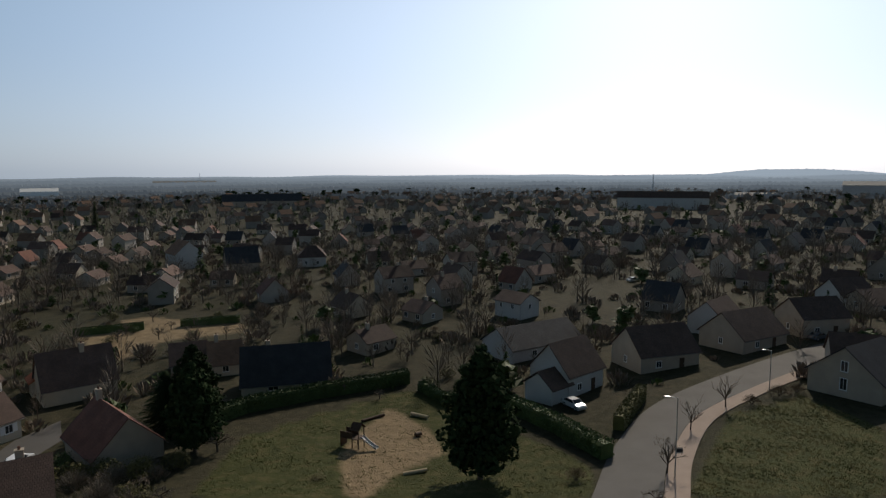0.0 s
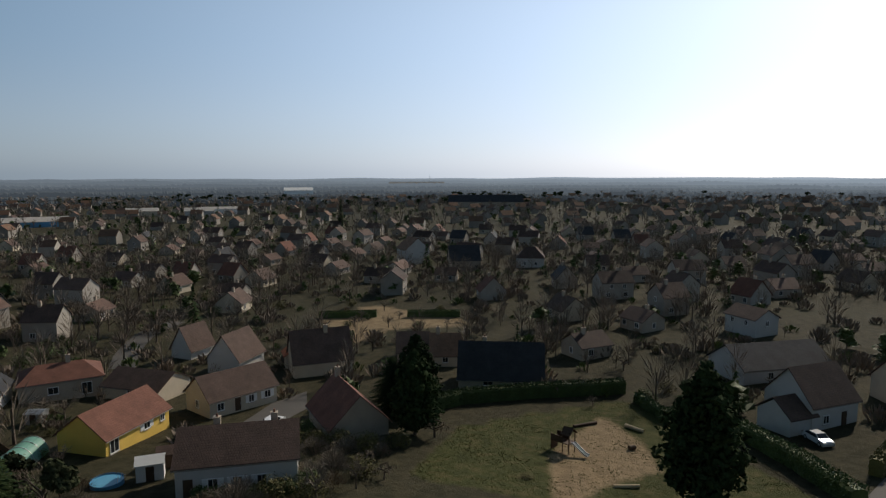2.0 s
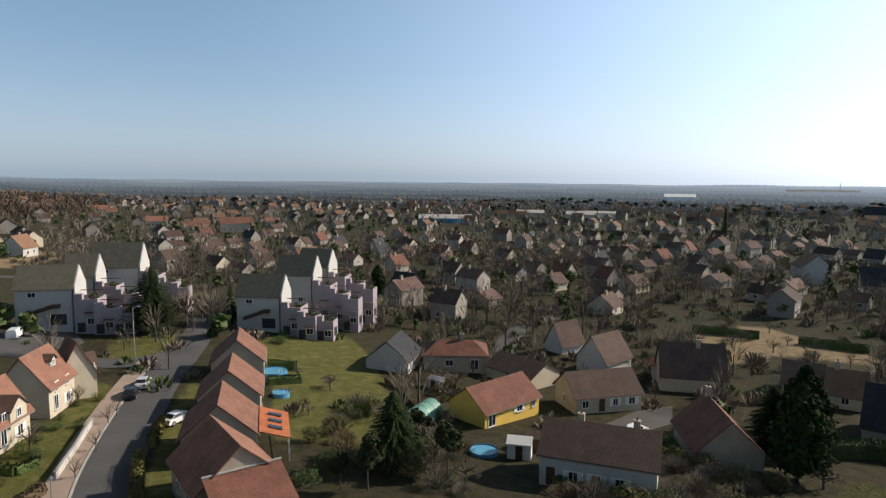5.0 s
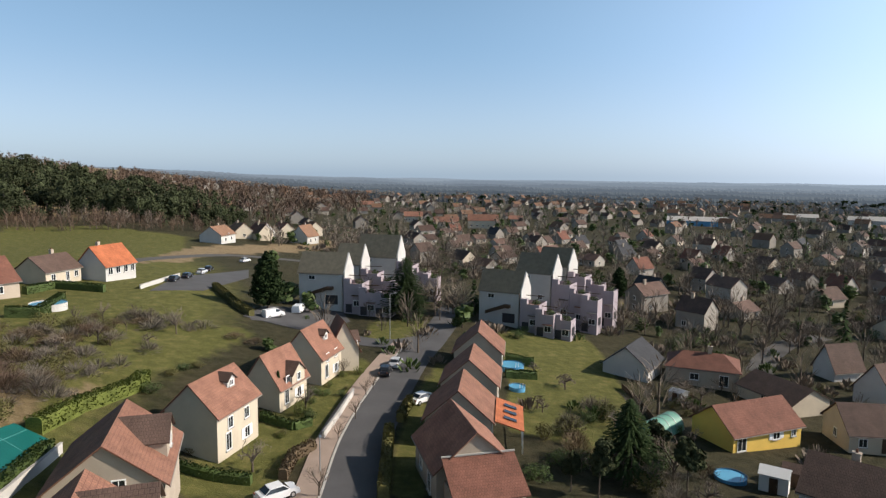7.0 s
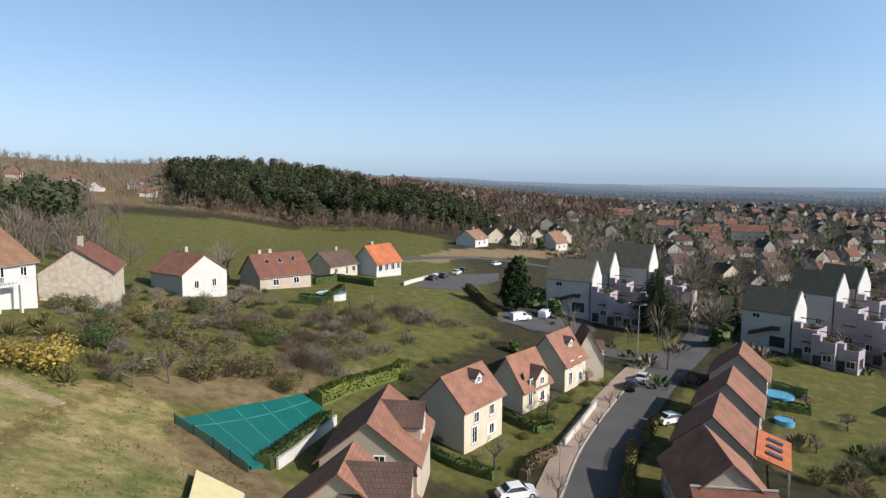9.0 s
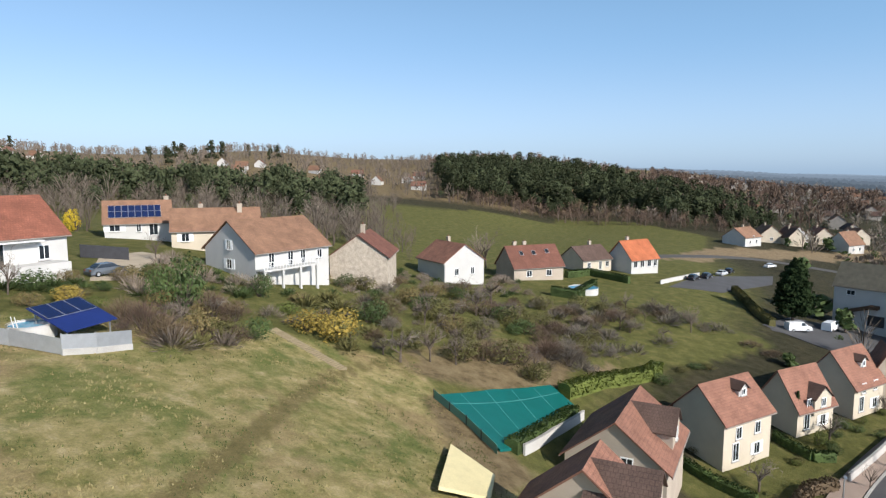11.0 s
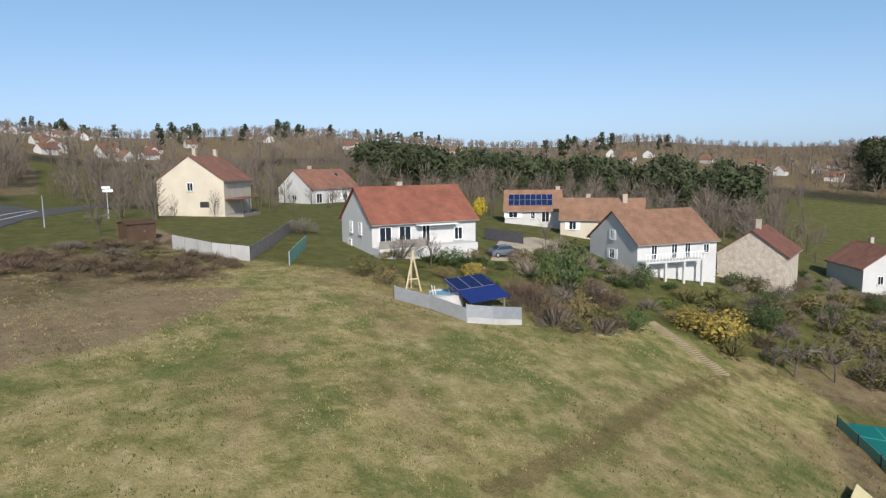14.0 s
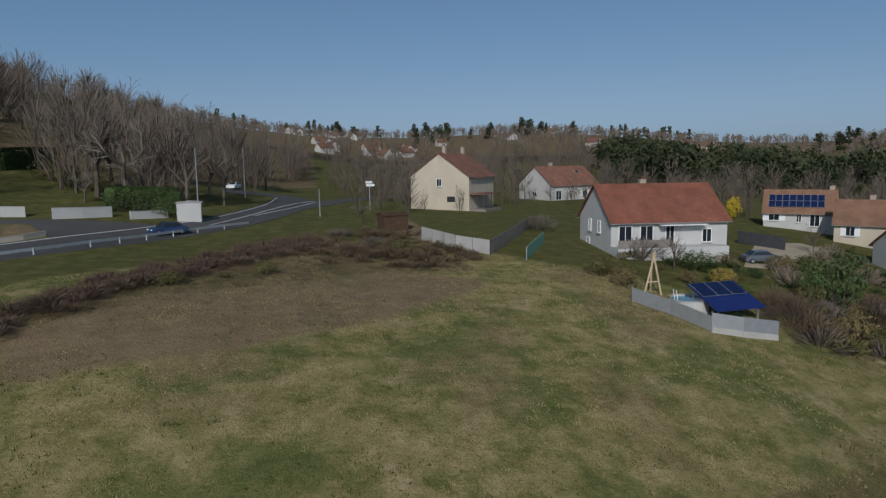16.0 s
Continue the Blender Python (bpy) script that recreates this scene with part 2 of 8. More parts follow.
def prism(bm, pts, a, b, mi=0):
    """Extrude the polygon pts (a function of offset gives the two rings) between rings a(p) and b(p)."""
    r0 = [bm.verts.new(a(p)) for p in pts]
    r1 = [bm.verts.new(b(p)) for p in pts]
    n = len(pts)
    bm.faces.new(r0[::-1]).material_index = mi
    bm.faces.new(r1).material_index = mi
    for i in range(n):
        bm.faces.new((r0[i], r0[(i + 1) % n], r1[(i + 1) % n], r1[i])).material_index = mi


def tube(bm, p, q, r0, r1, n=5, mi=0, cap=True):
    p, q = Vector(p), Vector(q)
    d = (q - p).normalized()
    a = d.orthogonal().normalized()
    b = d.cross(a)
    ring = []
    for c, r in ((p, r0), (q, r1)):
        ring.append([bm.verts.new(c + (a * math.cos(6.2832 * i / n) + b * math.sin(6.2832 * i / n)) * r) for i in range(n)])
    for i in range(n):
        bm.faces.new((ring[0][i], ring[0][(i + 1) % n], ring[1][(i + 1) % n], ring[1][i])).material_index = mi
    if cap:
        bm.faces.new(ring[1]).material_index = mi


def ground(x, y):
    return float(land(x, y))

# ---------------------------------------------------------------- land
EYE = 37.5
# heights of the land: (bearing to the left of straight ahead, distance, height)
TOWN = [(0, 0, 16.9), (0, 40, 8.1), (0, 75, 0.8), (2, 106.2, 0), (0, 250, 1.2), (0, 625, 0), (0, 2250, 0),
        (40, 57.5, 5), (47, 93.8, 0.6), (60, 125, 1.2), (80, 85, 5), (94, 71.2, 5.6), (73, 143.8, 5), (85, 162.5, 6.2),
        (75, 500, 0), (60, 1875, 0), (-30, 77.5, 3.8), (-35, 97.5, 3.8), (-30, 143.8, 3.8), (-20, 375, 1.2), (-40, 1875, 6.2)]
HILL = [(96, 162.5, 11.9), (84, 160, 5), (108, 65, 10.6), (101, 58.8, 8.1), (134, 32.5, 20.9), (143, 58.8, 24.1), (118, 40, 16.9),
        (127, 63.8, 18.8), (133, 82.5, 22.5), (124, 120, 20), (117, 131.2, 15.6), (110, 150, 14.4), (121, 77.5, 17.5), (109, 82.5, 13.1), (96, 112.5, 10),
        (154, 72.5, 26.8), (172, 103.8, 29.6), (195, 76.2, 29.2), (206, 56.2, 28.8), (184, 137.5, 31.2), (143, 118.8, 26.9)]
BEYOND = [(143, 237.5, 27.5), (143, 400, 33.8), (160, 187.5, 30), (165, 937.5, 82.5), (174, 437.5, 47.5), (204, 156.2, 45), (203, 262.5, 62.5), (189, 212.5, 36.2),
          (215, 87.5, 31.2), (240, 75, 25), (270, 75, 16.2), (300, 75, 7.5), (250, 375, 56.2), (290, 375, 18.8), (105, 237.5, 12.5), (107, 362.5, 12.5),
          (120, 250, 18.8), (118, 375, 25), (105, 500, 27), (110, 700, 49), (97, 450, 15), (88, 475, 7.5), (127, 625, 44), (133, 812.5, 65), (90, 1500, 18.8), (140, 1875, 75), (200, 1875, 112.5)]


def spread(x, y):
    r = np.hypot(x, y)
    return x / (1 + r / 150), y / (1 + r / 150)


def kernel(d2):
    return d2 * np.log(d2 + 1e-9)


def fit_land(knots):
    a = np.array(knots, float)
    u, v = spread(-np.sin(np.radians(a[:, 0])) * a[:, 1], np.cos(np.radians(a[:, 0])) * a[:, 1])
    n = len(a)
    m = np.zeros((n + 3, n + 3))
    m[:n, :n] = kernel((u[:, None] - u) ** 2 + (v[:, None] - v) ** 2) + 60 * np.eye(n)
    m[:n, n:] = np.stack([np.ones(n), u, v], 1)
    m[n:, :n] = m[:n, n:].T
    return u, v, np.linalg.solve(m, np.concatenate([a[:, 2], np.zeros(3)]))


LAND = fit_land(TOWN + HILL + BEYOND)


def land(x, y):
    """Height of the ground, for numbers or arrays."""
    x, y = np.asarray(x, float), np.asarray(y, float)
    u, v = spread(x, y)
    U, V, w = LAND
    z = kernel((u[..., None] - U) ** 2 + (v[..., None] - V) ** 2) @ w[:-3]
    return z + w[-3] + w[-2] * u + w[-1] * v


# outlines of the kinds of ground cover
LAWNS = [
    [(-27.9, 66.1), (-28.1, 86.4), (-19.7, 96.0), (-6.3, 107.5), (-2.4, 104.4), (15.5, 78.9), (17.7, 72.7), (15.7, 64.2)],
    [(25.1, 63.1), (40.6, 88.3), (54.5, 94.6), (57.4, 80.3), (44.7, 61.7)],
    [(-127.2, 50.8), (-134.7, 63.4), (-126.7, 72.1), (-112.4, 68.3), (-97.6, 62.2), (-84.6, 53.8), (-78.0, 43.0), (-84.0, 36.7), (-106.2, 43.6)],
    [(-83.9, -24.4), (-110.9, -27.3), (-137.9, -20.1), (-125.9, -10.2), (-122.9, 1.0), (-103.2, -8.9), (-94.4, -14.9)],
    [(-9.4, -114.9), (-16.9, -109.6), (-30.6, -106.8), (-16.0, -81.0), (-7.8, -83.2)],
    [(-20.4, -80.9), (-22.3, -72.2), (-21.2, -51.9), (-24.8, -46.1), (-30.0, -48.5), (-41.6, -61.5), (-38.8, -69.4), (-28.8, -72.3)],
    [(-258.3, -141.2), (-297.8, -136.2), (-304.9, -88.4), (-297.9, -52.4), (-246.4, -43.0), (-207.1, -59.6), (-169.0, -76.8), (-147.1, -81.6)],
    [(-22.1, -60.7), (-28.4, -79.1), (-39.7, -76.1), (-40.9, -64.9), (-50.7, -67.0), (-53.3, -59.0), (-54.9, -52.7), (-67.5, -54.2), (-89.8, -55.7), (-107.3, -48.5), (-114.5, -37.7), (-106.8, -23.9), (-84.7, -21.6), (-68.3, -27.2), (-61.2, -33.6), (-50.8, -36.4), (-46.9, -45.0), (-33.8, -46.5), (-24.2, -50.6)],
    [(43.6, -87.7), (52.6, -106.9), (51.4, -115.1), (38.0, -108.4), (33.5, -96.0)],
    [(32.1, -55.2), (30.4, -60.2), (23.9, -68.2), (13.0, -83.7), (5.2, -95.9), (-1.3, -89.6), (4.3, -77.2), (16.4, -60.2), (25.1, -49.3)],
    [(-63.4, -7.6), (-69.8, -8.8), (-80.9, -0.9), (-93.8, 8.7), (-110.5, 19.2), (-104.1, 19.0), (-87.4, 11.2), (-75.4, 6.9), (-68.8, 2.6), (-63.2, 1.3)],
    [(-60.8, 12.8), (-73.8, 16.2), (-93.0, 24.0), (-106.7, 31.7), (-106.8, 33.8), (-86.0, 23.9), (-71.8, 18.6), (-59.9, 16.7)],
    [(-77.3, 32.5), (-92.8, 38.9), (-108.4, 51.1), (-97.2, 62.3), (-76.9, 54.2), (-69.4, 40.8)],
    [(-122.2, 20.1), (-137.6, 25.2), (-138.8, 38.4), (-125.8, 34.8), (-120.0, 26.4)],
    [(-334.1, -108.1), (-336.6, -62.6), (-307.7, -27.7), (-260.5, -23.6), (-211.6, -33.6), (-189.6, -62.0)],
    [(-5.7, -86.4), (-9.9, -105.8), (-25.0, -119.1), (-29.7, -103.1), (-24.4, -89.0), (-17.4, -79.6), (-12.0, -82.4)],
    [(13.4, -194.8), (-22.6, -240.5), (-29.5, -311.8), (5.2, -302.4)],
]
MEADOWS = [
    [(-5, -77.5), (15, -65), (27.5, -52.5), (50, -37.5), (47.5, 25), (12.5, 42.5), (-15, 22.5), (-42.5, -15), (-60, -35), (-50, -45), (-33.75, -52.5), (-17.5, -65)],
]
BARE = [
    [(-10.7, 66.0), (-13.8, 81.3), (-11.9, 89.9), (-8.6, 99.5), (-2.1, 89.8), (0.3, 81.5), (-5.8, 73.9), (-8.3, 66.1)],
    [(-87.9, 149.6), (-82.5, 172.8), (-52.1, 159.6), (-42.4, 155.5), (-64.0, 147.2), (-67.0, 129.4)],
    [(-83.9, -22.0), (-91.5, -19.5), (-85.4, -18.7), (-80.7, -20.5)],
    [(-283.0, 10.4), (-332.4, 31.9), (-328.4, 48.6), (-282.5, 27.0)],
    [(-200.6, -33.1), (-235.7, -28.6), (-271.1, -20.4), (-310.4, 24.5), (-277.4, 21.8), (-239.7, -16.3), (-213.4, -19.5)],
    [(39.1, -78.3), (36.6, -79.2), (34.3, -76.9), (32.9, -73.5), (35.8, -71.3)],
    [(-2.9, -92.8), (-8.3, -98.0), (-11.4, -73.5), (-8.8, -73.6)],
    [(21.6, -41.9), (13.9, -50.7), (-3.8, -59.1), (-12.5, -55.0), (-2.9, -45.3), (7.8, -39.3), (18.8, -36.1)],
]
TRACKS = [
    ([(-15.8, -23.9), (-20.2, -25.2), (-25.1, -27.0), (-30.5, -29.3), (-36.3, -31.9), (-44.2, -35.1), (-50.8, -36.4), (-59.5, -36.0), (-70.5, -35.0)], 0.6),
    ([(-139.8, 83.9), (-166.3, 107.2), (-177.7, 116.7)], 1.0),
]
SCRUB = [
    [(56.1, -114.5), (90.0, -186.3), (119.7, -357.7), (66.8, -370.5), (14.1, -274.7), (10.2, -195.0), (25.7, -152.6), (31.0, -117.2), (38.3, -111.8)],
    [(21.9, -42.7), (19.0, -53.9), (8.4, -79.5), (-8.4, -70.5), (-11.9, -59.2), (1.3, -56.8), (13.5, -49.2), (21.1, -41.0)],
    [(-60.8, -38.0), (-80.7, -33.9), (-88.2, -25.7), (-76.5, -22.1), (-63.1, -27.8), (-56.3, -33.9)],
    [(-52.3, -30.2), (-55.3, -29.3), (-49.9, -16.7), (-40.3, -16.8), (-45.2, -22.9)],
]

# ---------------------------------------------------------------- ground
def seg_dist(x, y, pts):
    d = np.full(np.shape(x), 1e9)
    for (ax, ay), (bx, by) in zip(pts, pts[1:]):
        t = np.clip(((x - ax) * (bx - ax) + (y - ay) * (by - ay)) / ((bx - ax) ** 2 + (by - ay) ** 2), 0, 1)
        d = np.minimum(d, np.hypot(x - ax - t * (bx - ax), y - ay - t * (by - ay)))
    return d


def inside(x, y, pts):
    r = np.zeros(np.shape(x), bool)
    for (ax, ay), (bx, by) in zip(pts, pts[1:] + pts[:1]):
        c = ((ay > y) != (by > y)) & (x < (bx - ax) * (y - ay) / (by - ay + 1e-12) + ax)
        r ^= c
    return r


def soft_inside(x, y, pts, w):
    d = seg_dist(x, y, pts + pts[:1])
    return np.clip(0.5 + np.where(inside(x, y, pts), d, -d) / (2 * w), 0, 1)


def ground_mesh():
    na, rings = 420, [0.0] + [2.5 * (4700 / 2.5) ** (i / 210) for i in range(211)]
    a = np.arange(na) * 2 * np.pi / na
    X = np.concatenate([[0.0]] + [np.cos(a) * r for r in rings[1:]])
    Y = np.concatenate([[0.0]] + [np.sin(a) * r for r in rings[1:]])
    Z = land(X, Y)
    faces = [(0, 1 + i, 1 + (i + 1) % na) for i in range(na)]
    for k in range(len(rings) - 2):
        o = 1 + k * na
        faces += [(o + i, o + na + i, o + na + (i + 1) % na, o + (i + 1) % na) for i in range(na)]
    me = bpy.data.meshes.new("ground")
    me.from_pydata(np.stack([X, Y, Z], 1).tolist(), [], faces)
    for p in me.polygons:
        p.use_smooth = True
    r = np.hypot(X, Y)
    az = np.degrees(np.arctan2(-X, Y)) % 360
    lawn = np.zeros(len(X))
    for poly in LAWNS[2:]:
        lawn = np.maximum(lawn, soft_inside(X, Y, poly, 1.0))
    # the two sunward lawns, coloured darker for their backlit look
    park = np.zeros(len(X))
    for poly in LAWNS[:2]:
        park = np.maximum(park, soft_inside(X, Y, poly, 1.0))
    meadow = np.zeros(len(X))
    for poly in MEADOWS:
        meadow = np.maximum(meadow, soft_inside(X, Y, poly, 2.0))
    bare = np.zeros(len(X))
    for poly in BARE:
        bare = np.maximum(bare, soft_inside(X, Y, poly, 1.2))
    track = np.zeros(len(X))
    for pts, w in TRACKS:
        track = np.maximum(track, np.clip(1.7 - seg_dist(X, Y, pts) / w, 0, 1))
    scrub = np.zeros(len(X))
    for poly in SCRUB:
        scrub = np.maximum(scrub, soft_inside(X, Y, poly, 1.5))
    lawn = np.maximum(lawn, 0.8 * np.clip((Z - 7) / 4, 0, 1) * np.clip((330 - r) / 30, 0, 1))
    scrub = np.maximum(scrub, np.clip((Z - 12) / 5, 0, 1) * np.clip((r - 325) / 40, 0, 1))
    for nm, val in (("lawn", lawn), ("park", park), ("meadow", meadow), ("bare", bare), ("scrub", scrub), ("track", track)):
        at = me.attributes.new(nm, "FLOAT", "POINT")
        at.data.foreach_set("value", val.astype(np.float32))
    return me


def ground_material():
    m = bpy.data.materials.new("ground_cover")
    m.use_nodes = True
    nt = m.node_tree
    N, Lk = nt.nodes, nt.links
    b = N["Principled BSDF"]
    b.inputs["Roughness"].default_value, b.inputs["Specular IOR Level"].default_value = 0.95, 0.15
    co = N.new("ShaderNodeNewGeometry")

    def tex(scale, detail=5, rough=0.6, off=0):
        n = N.new("ShaderNodeTexNoise")
        n.inputs["Scale"].default_value, n.inputs["Detail"].default_value, n.inputs["Roughness"].default_value = scale, detail, rough
        mp = N.new("ShaderNodeVectorMath")
        mp.operation = "ADD"
        mp.inputs[1].default_value = (off, off * 2, 0)
        Lk.new(co.outputs["Position"], mp.inputs[0])
        Lk.new(mp.outputs[0], n.inputs["Vector"])
        return n.outputs["Fac"]

    def ramp(fac, *stops):
        r = N.new("ShaderNodeValToRGB")
        e = r.color_ramp.elements
        while len(e) < len(stops):
            e.new(0.5)
        for el, (p, c) in zip(e, stops):
            el.position, el.color = p, (*c, 1)
        Lk.new(fac, r.inputs["Fac"])
        return r.outputs["Color"]

    def mix(f, a, b_, mode="MIX"):
        k = N.new("ShaderNodeMix")
        k.data_type, k.blend_type = "RGBA", mode
        if isinstance(f, float):
            k.inputs["Factor"].default_value = f
        else:
            Lk.new(f, k.inputs["Factor"])
        Lk.new(a, k.inputs[6])
        Lk.new(b_, k.inputs[7])
        return k.outputs[2]

    def attr(nm, jag=0.5, scale=0.6):
        at = N.new("ShaderNodeAttribute")
        at.attribute_name = nm
        s = N.new("ShaderNodeMath")
        s.operation = "MULTIPLY_ADD"
        Lk.new(tex(scale, 5, 0.7, 31), s.inputs[0])
        s.inputs[1].default_value = jag
        sub = N.new("ShaderNodeMath")
        sub.operation = "SUBTRACT"
        Lk.new(at.outputs["Fac"], sub.inputs[0])
        sub.inputs[1].default_value = jag * 0.5
        Lk.new(sub.outputs[0], s.inputs[2])
        mr = N.new("ShaderNodeMapRange")
        mr.inputs["From Min"].default_value, mr.inputs["From Max"].default_value = 0.3, 0.7
        Lk.new(s.outputs[0], mr.inputs["Value"])
        return mr.outputs[0]

    fine = tex(7.0, 6, 0.75)
    mid = tex(0.55, 6, 0.68, 9)
    big = tex(0.045, 5, 0.6, 4)
    yard = mix(big, ramp(mid, (0.3, (0.030, 0.026, 0.014)), (0.62, (0.072, 0.058, 0.036))), ramp(mid, (0.35, (0.027, 0.034, 0.013)), (0.7, (0.068, 0.060, 0.031))))
    lawn = ramp(mid, (0.25, (0.068, 0.076, 0.021)), (0.5, (0.118, 0.118, 0.035)), (0.75, (0.21, 0.178, 0.07)))
    # darker copy of the lawn ramp, with backlit dimness put into the colour
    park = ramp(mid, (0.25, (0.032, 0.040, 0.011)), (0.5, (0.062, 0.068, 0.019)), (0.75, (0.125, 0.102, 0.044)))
    meadow = ramp(mid, (0.30, (0.15, 0.155, 0.046)), (0.43, (0.28, 0.245, 0.092)), (0.57, (0.43, 0.345, 0.162)), (0.72, (0.60, 0.475, 0.285)))
    bare = ramp(mid, (0.3, (0.20, 0.142, 0.082)), (0.7, (0.335, 0.25, 0.148)))
    scrub = ramp(mid, (0.3, (0.10, 0.075, 0.038)), (0.5, (0.20, 0.148, 0.08)), (0.75, (0.29, 0.23, 0.13)))
    green = ramp(mid, (0.3, (0.095, 0.125, 0.033)), (0.55, (0.16, 0.175, 0.052)), (0.78, (0.30, 0.25, 0.11)))
    patch_a = ramp(tex(0.085, 6, 0.72, 17), (0.48, (0, 0, 0)), (0.57, (1, 1, 1)))
    patch_b = ramp(tex(0.11, 6, 0.66, 53), (0.52, (0, 0, 0)), (0.66, (1, 1, 1)))
    brown = ramp(mid, (0.3, (0.20, 0.145, 0.068)), (0.7, (0.37, 0.275, 0.145)))
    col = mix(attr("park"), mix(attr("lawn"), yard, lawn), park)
    col = mix(attr("meadow", 0.6, 0.3), col, mix(patch_a, mix(big, meadow, mix(0.35, meadow, lawn)), mix(0.85, meadow, green)))
    dull = N.new("ShaderNodeMath")
    dull.operation = "MULTIPLY"
    Lk.new(patch_b, dull.inputs[0])
    Lk.new(attr("meadow", 0.6, 0.3), dull.inputs[1])
    col = mix(dull.outputs[0], col, mix(0.85, meadow, brown))
    col = mix(attr("scrub", 0.8, 0.4), col, scrub)
    col = mix(attr("bare", 0.7, 0.8), col, bare)
    col = mix(attr("track", 0.9, 0.7), col, ramp(mid, (0.3, (0.125, 0.108, 0.038)), (0.7, (0.25, 0.195, 0.088))))
    col = mix(0.7, col, ramp(fine, (0.25, (0.55, 0.55, 0.5)), (0.5, (0.95, 0.95, 0.95)), (0.75, (1.4, 1.38, 1.25))), "MULTIPLY")
    Lk.new(col, b.inputs["Base Color"])
    bp = N.new("ShaderNodeBump")
    bp.inputs["Strength"].default_value, bp.inputs["Distance"].default_value = 0.9, 0.25
    Lk.new(tex(3.0, 6, 0.75, 2), bp.inputs["Height"])
    Lk.new(bp.outputs["Normal"], b.inputs["Normal"])
    return m


soil = ground_mesh()
soil.materials.append(ground_material())
tagged(new("ground", soil), "hillside and plain of grass, gardens and bare earth", "ground", kind="structure")


# ---------------------------------------------------------------- houses
CACHE = {}


def shared(key, make, mat):
    """One mesh for all alike pieces."""
    if key not in CACHE:
        bm = bmesh.new()
        make(bm)
        me = bpy.data.meshes.new(key)
        bm.to_mesh(me)
        bm.free()
        for x in (mat if isinstance(mat, (list, tuple)) else [mat]):
            me.materials.append(x)
        CACHE[key] = me
    return CACHE[key]


def frame_bars(w, h, d=0.1, t=0.09, mid=True):
    def make(bm):
        box(bm, -w / 2, w / 2, -d, 0.02, -t, 0)
        box(bm, -w / 2, w / 2, -d, 0.02, h - t, h)
        box(bm, -w / 2, -w / 2 + t, -d, 0.02, 0, h - t)
        box(bm, w / 2 - t, w / 2, -d, 0.02, 0, h - t)
        if mid:
            box(bm, -t / 3, t / 3, -d * 0.8, 0.02, 0, h - t)
    return make


def opening(parent, m, w, h, kind):
    """A window, french door, plain door or garage door, set in the wall at m (local x along the wall, -y outwards)."""
    if kind in ("window", "shuttered", "tall", "plain"):
        win = share("window", shared("window_%.1f_%.1f" % (w, h), frame_bars(w, h), WHITE_PAINT), parent, m)
        share("pane", shared("pane_%.1f_%.1f" % (w, h), lambda bm: box(bm, -w / 2 + 0.05, w / 2 - 0.05, -0.045, 0.01, 0.02, h - 0.05), GLASS), win)
        if kind != "plain":
            share("sill", shared("sill_%.1f" % w, lambda bm: box(bm, -w / 2 - 0.08, w / 2 + 0.08, -0.2, 0.02, -0.17, -0.09), CONCRETE), win)
        if kind == "shuttered":
            def leaf(bm):
                box(bm, -w / 4, w / 4, -0.07, -0.02, -0.05, h)
                for k in range(4):
                    z = h * (0.12 + 0.22 * k)
                    box(bm, -w / 4 + 0.04, w / 4 - 0.04, -0.09, -0.07, z, z + h * 0.14)
            for s in (-1, 1):
                share("shutter", shared("shutter_%.1f_%.1f" % (w, h), leaf, WHITE_PAINT), win, Matrix.Translation((s * (w * 0.76), 0, 0)))
    elif kind == "garage":
        def door(bm):
            for k in range(5):
                box(bm, -w / 2, w / 2, -0.07, 0.02, h * k / 5 + 0.01, h * (k + 1) / 5 - 0.01)
        share("garage_door", shared("garage_%.1f" % w, door, CONCRETE), parent, m)
    elif kind == "dark":
        share("garage_opening", shared("garage_dark_%.1f_%.1f" % (w, h), lambda bm: box(bm, -w / 2, w / 2, -0.03, 0.02, 0, h), DARK_METAL), parent, m)
    else:
        def leaf(bm):
            box(bm, -w / 2, w / 2, -0.06, 0.02, 0, h)
            box(bm, -w / 2 + 0.15, w / 2 - 0.15, -0.08, -0.06, 0.15, h * 0.45)
            box(bm, -w / 2 + 0.15, w / 2 - 0.15, -0.08, -0.06, h * 0.52, h - 0.15)
        d = share("door", shared("door_%.1f" % w, leaf, DARK_WOOD), parent, m)
        share("handle", shared("door_handle", lambda bm: box(bm, 0.3, 0.36, -0.14, -0.08, 1.0, 1.12), METAL), d)


def gable_walls(L, W, he, hr, deep=2.5):
    bm = bmesh.new()
    pts = [(-W / 2, -deep), (W / 2, -deep), (W / 2, he), (0, hr), (-W / 2, he)]
    prism(bm, pts, lambda p: (L / 2, p[0], p[1]), lambda p: (-L / 2, p[0], p[1]))
    bmesh.ops.recalc_face_normals(bm, faces=bm.faces)
    return bm


def roof_slab(bm, uv, pts, th):
    """pts: ridge end, ridge end, eave end, eave end of one slope, upper side; thickness th downwards."""
    top = [bm.verts.new(p) for p in pts]
    low = [bm.verts.new(Vector(p) - Vector((0, 0, th))) for p in pts]
    f = bm.faces.new(top)
    o = Vector(pts[0])
    eu = (Vector(pts[1]) - o).normalized()
    ev = f.calc_center_median() - o
    ev = (ev - eu * ev.dot(eu)).normalized()
    for lp in f.loops:
        d = lp.vert.co - o
        lp[uv].uv = (d.dot(eu), d.dot(ev))
    bm.faces.new(low[::-1])
    n = len(pts)
    for i in range(n):
        bm.faces.new((top[i], low[i], low[(i + 1) % n], top[(i + 1) % n]))


